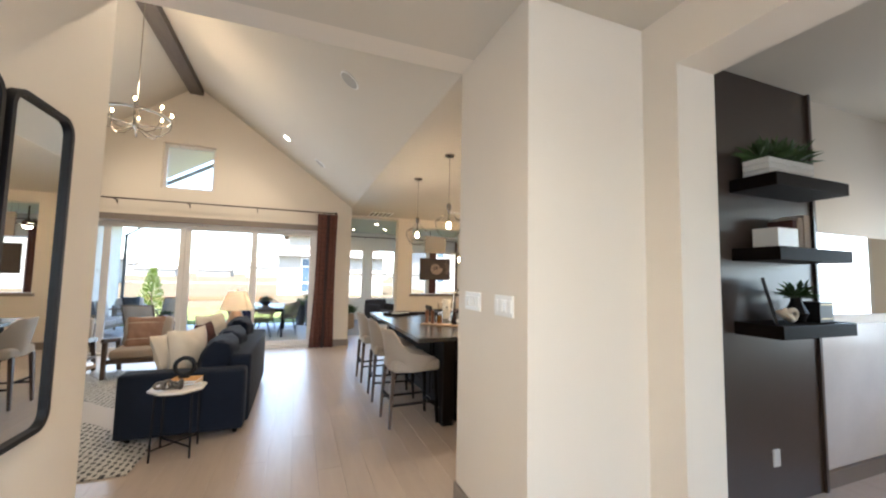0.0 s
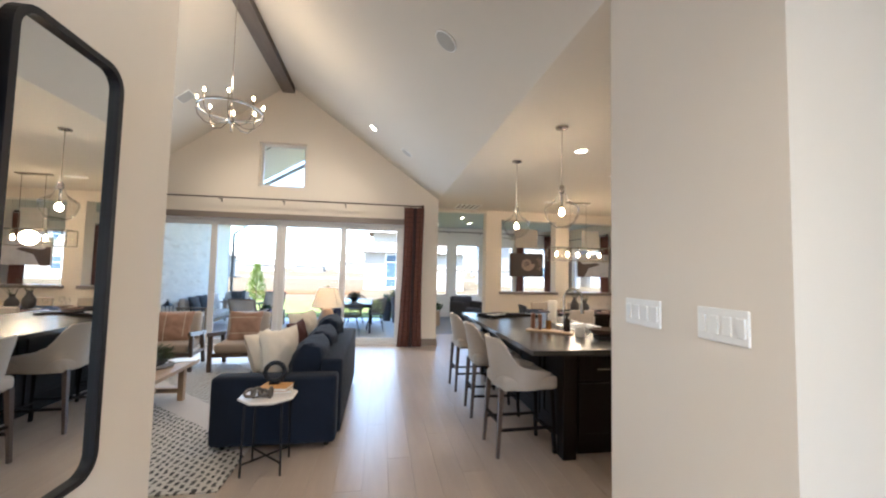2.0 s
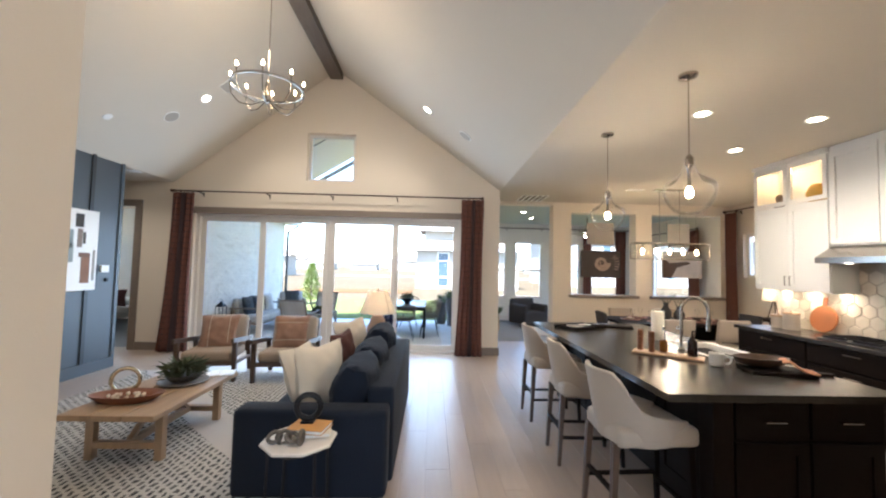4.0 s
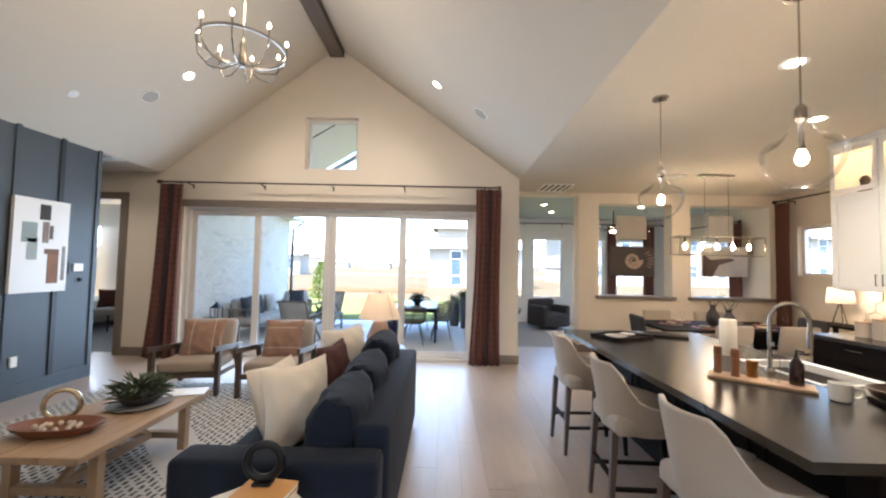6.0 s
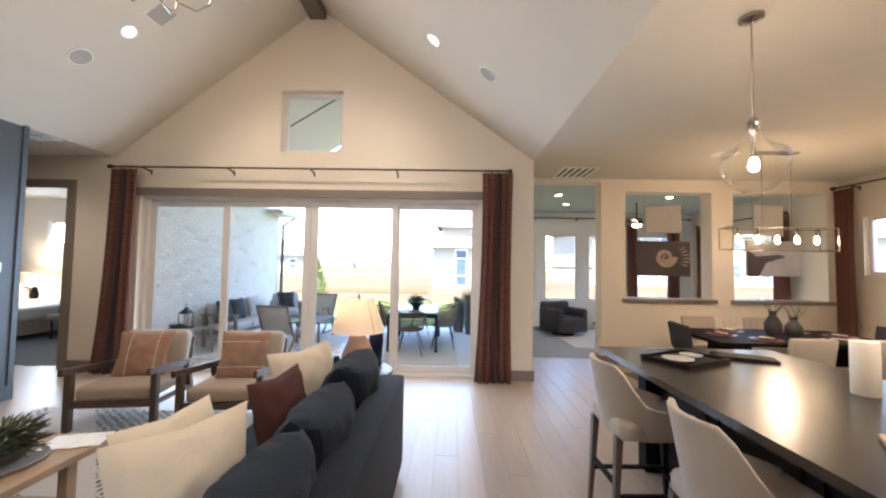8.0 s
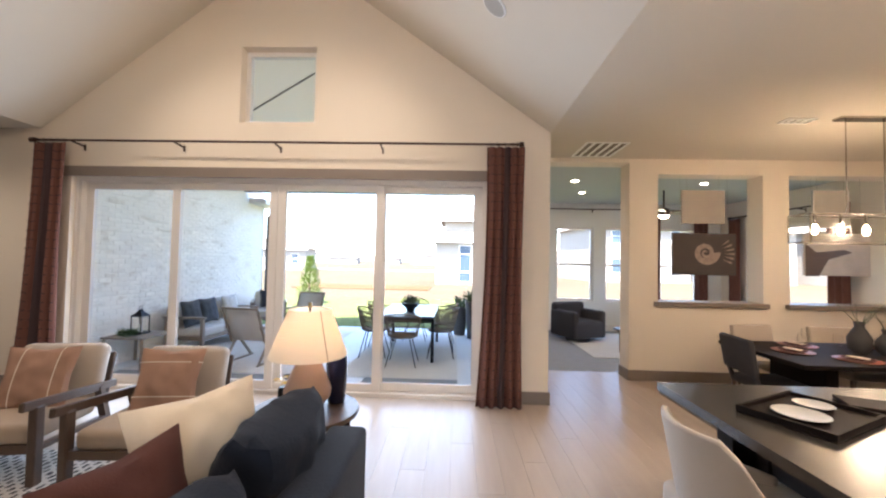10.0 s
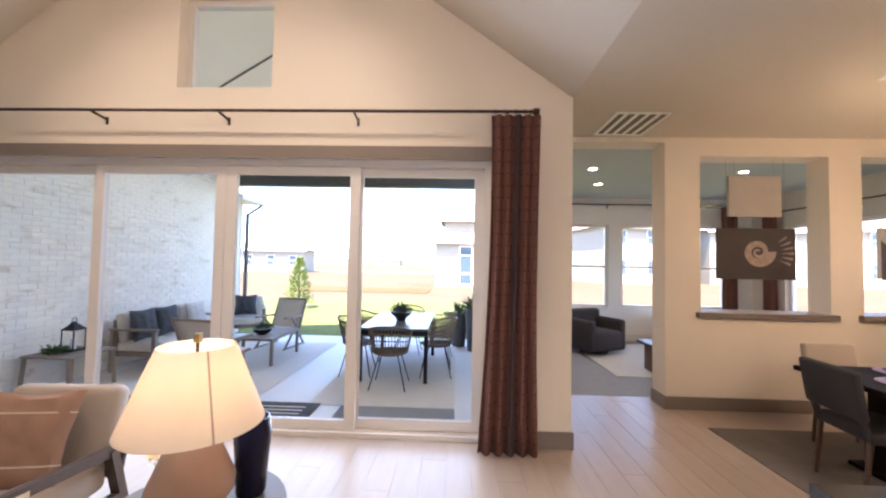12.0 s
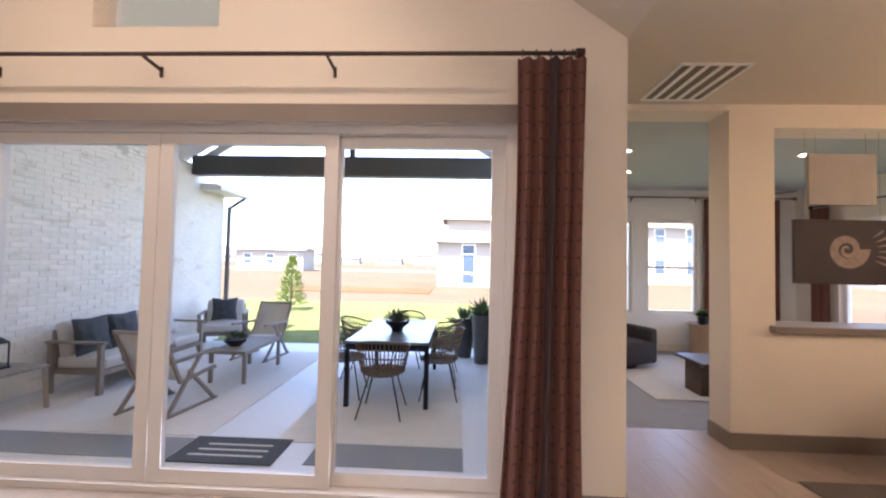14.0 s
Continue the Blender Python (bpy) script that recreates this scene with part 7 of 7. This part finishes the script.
# patio dining
pd = thing("patio_dining_table", "black patio dining table with pale blue-grey top", "dining table", place(-0.235, 12.33, PZ))
bm = bmesh.new()
box(bm, -0.465, 0.465, -0.82, 0.82, 0.70, 0.73, bevel=0.004)
part("tabletop", bm, material("slate_top", (0.15, 0.17, 0.20), 0.25, vary=0.1), pd)
bm = bmesh.new()
box(bm, -0.46, 0.46, -0.80, -0.76, 0.63, 0.70)
box(bm, -0.46, 0.46, 0.76, 0.80, 0.63, 0.70)
box(bm, -0.46, -0.42, -0.76, 0.76, 0.63, 0.70)
box(bm, 0.42, 0.46, -0.76, 0.76, 0.63, 0.70)
part("apron", bm, "black", pd)
for x in (-0.44, 0.44):
    for y in (-0.78, 0.78):
        bm = bmesh.new()
        box(bm, x - 0.025, x + 0.025, y - 0.025, y + 0.025, 0, 0.63)
        part("leg", bm, "black", pd)
RAT = material("grey_brown_rattan", (0.14, 0.10, 0.07), 0.7, vary=0.25)


def rattan_chair():
    c = thing("rattan_chair", "woven rattan patio chair with black wire legs", "outdoor chair", group="rattan chairs round the patio table")
    bm = bmesh.new()
    lathe(bm, [(0.0, 0.42), (0.20, 0.425), (0.235, 0.45), (0.23, 0.455), (0.19, 0.44), (0.0, 0.435)], n=28, caps=False)
    part("seat", bm, RAT, c, smooth=True)
    # woven tub back, seat facing -y
    for k in range(26):
        a = math.pi * (-0.12 + 1.24 * k / 25)
        top = 0.72 + 0.09 * math.sin(max(0, min(math.pi, a)))
        bm = bmesh.new()
        rod(bm, (0.225 * math.cos(a), 0.21 * math.sin(a), 0.44), (0.285 * math.cos(a), 0.27 * math.sin(a) + 0.03, top), 0.0065, n=5)
        part("strand", bm, RAT, c)
    for f in (0.25, 0.5, 0.75, 1.0):
        bm = bmesh.new()
        q = None
        for k in range(21):
            a = math.pi * (-0.12 + 1.24 * k / 20)
            top = 0.72 + 0.09 * math.sin(max(0, min(math.pi, a)))
            p = Vector(((0.225 + 0.06 * f) * math.cos(a), (0.21 + 0.06 * f) * math.sin(a) + 0.03 * f, 0.44 + (top - 0.44) * f))
            if q is not None:
                rod(bm, q, p, 0.012 if f == 1.0 else 0.008, n=5)
            q = p
        part("band", bm, RAT, c)
    for x in (-1, 1):
        for y in (-1, 1):
            bm = bmesh.new()
            rod(bm, (0.12 * x, 0.12 * y, 0.425), (0.23 * x, 0.22 * y, 0.0), 0.008, n=6)
            part("leg", bm, "black", c)
    return c


rc = rattan_chair()
rc.matrix_basis = place(-0.25, 11.42, PZ, 180)
for x, y, r in ((0.32, 12.0, -88), (0.32, 12.75, -92), (-0.80, 11.95, 92), (-0.80, 12.7, 88), (-0.25, 13.3, 0)):
    copy_thing(rc, place(x, y, PZ, r))
sb2 = thing("succulent_bowl", "dark bowl heaped with succulents on the patio dining table", "plant", place(-0.23, 12.2, PZ + 0.7305))
bm = bmesh.new()
lathe(bm, [(0.07, 0), (0.08, 0.04), (0.15, 0.10), (0.15, 0.13), (0, 0.12)], n=28, caps=False)
part("bowl", bm, "black", sb2, smooth=True)
bm = bmesh.new()
leafy(bm, 260, 0.12, 0.09, 0.035, up=1.4, seed=17, z0=0.11)
part("foliage", bm, "leafgrey", sb2)
for x, y, hh, sd in ((0.94, 13.58, 0.78, 51), (0.66, 13.95, 0.62, 52), (0.98, 14.0, 0.70, 53)):
    pl = thing("tall_planter", "tall dark grey tapered planter with spiky plant on the patio", "planter", place(x, y, PZ))
    bm = bmesh.new()
    lathe(bm, [(0.12, 0), (0.125, 0.01), (0.17, hh - 0.02), (0.175, hh), (0.155, hh), (0.15, hh - 0.05), (0, hh - 0.06)], n=24, caps=False)
    part("pot", bm, material("charcoal_planter", (0.06, 0.06, 0.065), 0.6) if sd == 51 else bpy.data.materials["charcoal_planter"], pl, smooth=True)
    bm = bmesh.new()
    leafy(bm, 60, 0.06, 0.34, 0.05, up=1.45, seed=sd, z0=hh - 0.06, droop=0.2)
    part("foliage", bm, "leaf", pl)
for x0, x1, y0, y1, lb in ((-1.76, -0.90, 10.30, 10.73, "dark grey doormat with faded script on the patio"),):
    dm = thing("doormat", lb, "doormat")
    bm = bmesh.new()
    box(bm, x0, x1, y0, y1, PZ, PZ + 0.012, bevel=0.003)
    part("mat", bm, GRAYC, dm)
    for k in range(3):
        bm = bmesh.new()
        box(bm, x0 + 0.12 + 0.03 * k, x1 - 0.12, y0 + 0.10 + 0.09 * k, y0 + 0.125 + 0.09 * k, PZ + 0.012, PZ + 0.0135)
        part("script_bar", bm, OUTC, dm)
def rug_border(rug, x0, x1):
    b2 = bmesh.new()
    box(b2, x0, x1, 10.34, 10.70, PZ, PZ + 0.006)
    part("end_border", b2, "carpet", rug, "plain grey end border")


bm = bmesh.new()
box(bm, -1.05, 0.60, 10.70, 13.9, PZ, PZ + 0.006)
rug_border(tagged(part("outdoor_rug", bm, material("sand_outdoor_rug", (0.60, 0.57, 0.53), 0.95, vary=0.12, scale=9, bump=0.4, fine=150)), "pale sand outdoor rug, grey end border, under patio dining table", "rug"), -0.66, 0.60)
bm = bmesh.new()
box(bm, -4.1, -1.70, 10.74, 13.9, PZ, PZ + 0.006)
rug_border(tagged(part("outdoor_rug", bm, bpy.data.materials["sand_outdoor_rug"]), "pale sand outdoor rug, grey end border, under the patio seating", "rug"), -4.1, -1.78)

# garden and beyond
tree = thing("young_tree", "small pale green young conifer on the lawn", "tree", place(-4.9, 19.6, -0.1))
bm = bmesh.new()
rod(bm, (0, 0, 0), (0, 0, 1.5), 0.04, 0.01, n=8)
part("trunk", bm, "wood", tree)
bm = bmesh.new()
rnd = random.Random(5)
for i in range(1500):
    z = 0.18 + 1.55 * rnd.random() ** 1.2
    r = 0.60 * (1 - z / 1.85) ** 0.8 * (0.5 + 0.5 * rnd.random())
    a = rnd.uniform(0, 6.283)
    o = Vector((r * math.cos(a), r * math.sin(a), z))
    d = Vector((math.cos(a), math.sin(a), 0.9)) * 0.09
    s = Vector((-math.sin(a), math.cos(a), 0)) * 0.022
    bm.faces.new([bm.verts.new(p) for p in (o, o + d * 0.5 + s, o + d, o + d * 0.5 - s)])
part("crown", bm, material("lime_foliage", (0.20, 0.25, 0.06), 0.8, vary=0.3), tree)

STUC = material("cream_stucco", (0.33, 0.295, 0.245), 0.85, spec=0.1, vary=0.05, bump=0.3, fine=40)
ROOFM = material("tan_shingle", (0.20, 0.165, 0.13), 0.9, spec=0.1, vary=0.2, scale=1.5)
WIN = material("dark_window_glass", (0.06, 0.09, 0.13), 0.08)


def house(x, y, w, d, h, roof_h, label, storeys=1, rz=0, mat=None, zg=-0.14, tall=()):
    hs = thing("house", label, "house", place(x, y, zg, rz))
    bm = bmesh.new()
    box(bm, -w / 2, w / 2, 0, d, 0, h)
    part("wall", bm, mat or STUC, hs)
    bm = bmesh.new()
    e = 0.5
    v = [bm.verts.new(p) for p in ((-w / 2 - e, -e, h), (w / 2 + e, -e, h), (w / 2 + e, d + e, h), (-w / 2 - e, d + e, h))]
    in_ = min(w, d) / 2
    rr = [bm.verts.new((-w / 2 + in_ * 0.95, d / 2, h + roof_h)), bm.verts.new((w / 2 - in_ * 0.95, d / 2, h + roof_h))]
    bm.faces.new(v[::-1])
    bm.faces.new((v[0], v[1], rr[1], rr[0]))
    bm.faces.new((v[2], v[3], rr[0], rr[1]))
    bm.faces.new((v[1], v[2], rr[1]))
    bm.faces.new((v[3], v[0], rr[0]))
    part("roof", bm, ROOFM, hs)
    bm = bmesh.new()
    box(bm, -w / 2 - e, w / 2 + e, -e - 0.03, -e, h - 0.22, h + 0.02)
    part("fascia", bm, "vinyl", hs)
    n = max(2, int(w / 2.6)) if storeys else 0
    for s in range(storeys):
        z = 0.9 + 2.9 * s
        for i in range(n):
            cx = -w / 2 + w * (i + 0.5) / n
            win = new("window")
            win.parent = hs
            bm = bmesh.new()
            for q in ((cx - 0.55, cx - 0.47, z, z + 1.5), (cx + 0.47, cx + 0.55, z, z + 1.5), (cx - 0.47, cx + 0.47, z, z + 0.08), (cx - 0.47, cx + 0.47, z + 1.42, z + 1.5), (cx - 0.47, cx + 0.47, z + 0.74, z + 0.80)):
                box(bm, q[0], q[1], -0.06, 0.0, q[2], q[3])
            part("frame", bm, "vinyl", win)
            bm = bmesh.new()
            box(bm, cx - 0.47, cx + 0.47, -0.02, -0.005, z + 0.08, z + 1.42)
            part("pane", bm, WIN, win)
    for cx, z, w2, hh in tall:
        win = new("window")
        win.parent = hs
        bm = bmesh.new()
        box(bm, cx - w2 / 2 - 0.09, cx - w2 / 2, -0.07, 0.0, z, z + hh)
        box(bm, cx + w2 / 2, cx + w2 / 2 + 0.09, -0.07, 0.0, z, z + hh)
        for q in (0, 0.28, 0.76, 1.0):
            box(bm, cx - w2 / 2, cx + w2 / 2, -0.065, 0.0, z + q * (hh - 0.10), z + q * (hh - 0.10) + 0.10)
        part("frame", bm, "vinyl", win)
        for a2, b2 in ((0.0, 0.28), (0.28, 0.76), (0.76, 1.0)):
            bm = bmesh.new()
            box(bm, cx - w2 / 2, cx + w2 / 2, -0.02, -0.005, z + a2 * (hh - 0.10) + 0.10, z + b2 * (hh - 0.10))
            part("pane", bm, WIN, win)
    return hs


house(3.25, 34.0, 8.4, 9.0, 3.35, 2.3, "cream single-storey neighbouring house with hipped tan roof", 0, tall=((-2.0, 0.15, 0.80, 2.85), (0.6, 0.15, 0.80, 2.85)))
house(3.25, 35.1, 7.1, 6.4, 5.05, 2.0, "upper storey block of the neighbouring cream house", 0)
house(19.5, 44.0, 9.5, 10.0, 5.6, 2.6, "two-storey cream house beyond the sunroom windows", 2, rz=8)
house(31.0, 46.0, 9.0, 10.0, 5.6, 2.8, "two-storey cream house next along the street", 2, rz=-4)
house(44.0, 44.0, 11.0, 10.0, 5.6, 2.6, "two-storey pale house further along the street", 2, rz=6)
house(-26.0, 60.0, 9.0, 8.0, 3.2, 2.2, "low cream house past the brick wall", rz=10)
rnd = random.Random(11)
for i in range(13):
    x = -110 + 16 * i + rnd.uniform(-4, 4)
    house(x, 170 + rnd.uniform(-12, 25), rnd.uniform(11, 15), 10, rnd.choice((3.0, 3.2, 4.8)), rnd.uniform(3.0, 4.2), "pale distant house across the bare building land", 0, rz=rnd.uniform(-12, 12), zg=-0.3)
house(24.0, 10.5, 9.0, 10.0, 3.4, 2.4, "cream house beside the dining window", rz=-90)
slab("road_far", [(-120, 120, 68, 74, -0.2, -0.12)], material("pale_road", (0.20, 0.185, 0.16), 0.95, spec=0.03, vary=0.06), kind="structure")
slab("earth_bank", [(-9, -1.0, 27.5, 31.0, -0.3, -0.10)], material("red_earth", (0.13, 0.065, 0.03), 0.95, spec=0.03, vary=0.25, scale=0.4, bump=0.6, fine=4))
bm = bmesh.new()
rnd = random.Random(7)
for i in range(9000):
    x, y = rnd.uniform(-13, 11), 14.37 + 7.5 * rnd.random() ** 1.5
    h, a = rnd.uniform(0.02, 0.05), rnd.uniform(0, 3.14)
    c, s = 0.006 * math.cos(a), 0.006 * math.sin(a)
    bm.faces.new([bm.verts.new(p) for p in ((x - c, y - s, -0.102), (x + c, y + s, -0.102), (x + rnd.uniform(-0.02, 0.02), y, -0.1 + h))])
part("grass_blades", bm, "grass", kind="stuff")

# ---- pieces: floor planks, wall bricks, backsplash tiles ----
core = bpy.data.objects["wall_patio_brick_core"]
BRICKM = material("limewashed_brick", (0.87, 0.82, 0.735), 0.9, vary=0.08, scale=3.5, bump=0.45, fine=50, island=0.06)
nt = BRICKM.node_tree
# worn limewash: sparse tan patches where the brick shows through
wn1 = nt.nodes.new("ShaderNodeTexNoise")
wn1.inputs["Scale"].default_value, wn1.inputs["Detail"].default_value, wn1.inputs["Roughness"].default_value = 5.5, 6, 0.65
geo = nt.nodes.new("ShaderNodeNewGeometry")
stm = nt.nodes.new("ShaderNodeMapping")
stm.inputs["Scale"].default_value = (1, 0.55, 1.6)
nt.links.new(geo.outputs["Position"], stm.inputs[0])
nt.links.new(stm.outputs[0], wn1.inputs[0])
ramp = nt.nodes.new("ShaderNodeMapRange")
ramp.inputs[1].default_value, ramp.inputs[2].default_value = 0.57, 0.68
nt.links.new(wn1.outputs[0], ramp.inputs[0])
bs = nt.nodes["Principled BSDF"]
src = bs.inputs["Base Color"].links[0].from_socket
mxs = nt.nodes.new("ShaderNodeMix")
mxs.data_type = "RGBA"
mxs.inputs[7].default_value = (0.66, 0.58, 0.47, 1)
nt.links.new(ramp.outputs[0], mxs.inputs[0])
nt.links.new(src, mxs.inputs[6])
nt.links.new(mxs.outputs[2], bs.inputs["Base Color"])
protos = []
for k in range(5):
    bm = bmesh.new()
    box(bm, -0.010, 0.010, -0.0985, 0.0985, -0.0305, 0.0305, bevel=0.003, seg=1)
    rnd = random.Random(k)
    for v in bm.verts:
        v.co.x += rnd.uniform(-0.002, 0.002)
        v.co.z += rnd.uniform(-0.0015, 0.0015)
    me = bpy.data.meshes.new("brick")
    bm.to_mesh(me)
    bm.free()
    me.materials.append(BRICKM)
    protos.append(me)
rest = bmesh.new()
count = 0
rnd = random.Random(2)
for r in range(49):
    z = PZ + 0.035 + r * 0.067
    off = 0.10 if r % 2 else 0.0
    for k in range(25):
        y = BACK + 0.31 + off + k * 0.203
        if y > 15.0:
            continue
        mi = rnd.randrange(5)
        dx = rnd.uniform(-0.003, 0.003)
        if 10.6 < y < 13.4 and 0.75 < z < 2.25 and count < 300:
            b = new("brick", protos[mi])
            b.parent = core
            b.location = (BRX - 0.0085 + dx * 0.6, y, z)
            count += 1
        else:
            tmp = bmesh.new()
            tmp.from_mesh(protos[mi])
            tmp.transform(Matrix.Translation((BRX - 0.0085 + dx * 0.6, y, z)))
            me = bpy.data.meshes.new("t")
            tmp.to_mesh(me)
            tmp.free()
            rest.from_mesh(me)
            bpy.data.meshes.remove(me)
part("brick_courses", rest, BRICKM, kind="stuff")

fl = bpy.data.objects["floor_base"]
PW, PL = 0.19, 1.85
pm = []
for k in range(1):
    bm = bmesh.new()
    box(bm, -PW / 2 + 0.0007, PW / 2 - 0.0007, -PL / 2 + 0.0007, PL / 2 - 0.0007, -0.012, 0.0, bevel=0.0007, seg=1)
    me = bpy.data.meshes.new("plank")
    bm.to_mesh(me)
    bm.free()
    me.materials.append(M["oak"])
    pm.append(me)
rest = bmesh.new()
count = 0
nx = int((5.13 + 4.5) / PW) + 1
for i in range(-23, nx + 10):
    x = -4.40 + PW * (i + 0.5)
    off = (i * 0.618 % 1) * PL
    for j in range(-2, 9):
        y0 = -2.4 + off + PL * j - PL
        y1 = y0 + PL
        lim = 9.99 if x < 1.6 else 11.19
        a, b = max(y0, -2.5), min(y1, lim)
        if b - a < 0.05:
            continue
        full = a == y0 and b == y1
        if full and -1.2 < x < 3.2 and count < 300:
            p = new("plank", pm[0])
            p.parent = fl
            p.location = (x, (a + b) / 2, 0.0)
            count += 1
        elif x < 6.9:
            box(rest, x - PW / 2 + 0.0007, x + PW / 2 - 0.0007, a + 0.0007, b - 0.0007, -0.012, 0.0)
part("plank_field", rest, "oak", kind="stuff")

# hexagonal backsplash tiles
wkr = bpy.data.objects["wall_kitchen_right"]
TILE = material("cream_tile", (0.62, 0.56, 0.47), 0.2, vary=0.05, island=0.05)
GROUT = material("grout_ring", (0.40, 0.35, 0.29), 0.8)
bm = bmesh.new()
box(bm, 5.122, 5.13, 3.2, 7.84, 0.915, 1.74)
part("tile_backing", bm, GROUT, wkr)
bm = bmesh.new()
R = 0.078
lathe(bm, [(R, -0.003), (R, 0.0), (R - 0.004, 0.003), (0.0, 0.003)], n=6, m=pose(0, 0, 0, 0, -90, 0), caps=False)
me = bpy.data.meshes.new("tile")
bm.to_mesh(me)
bm.free()
me.materials.append(TILE)
for r in range(6):
    z = 0.965 + r * R * 1.58
    for k in range(40):
        y = 7.79 - k * R * 1.85 - (R * 0.92 if r % 2 else 0)
        if y < 5.0 or z > 1.38 and not 5.9 < y < 6.86:
            continue
        t = new("tile", me)
        t.parent = wkr
        t.location = (5.1185, y, z)
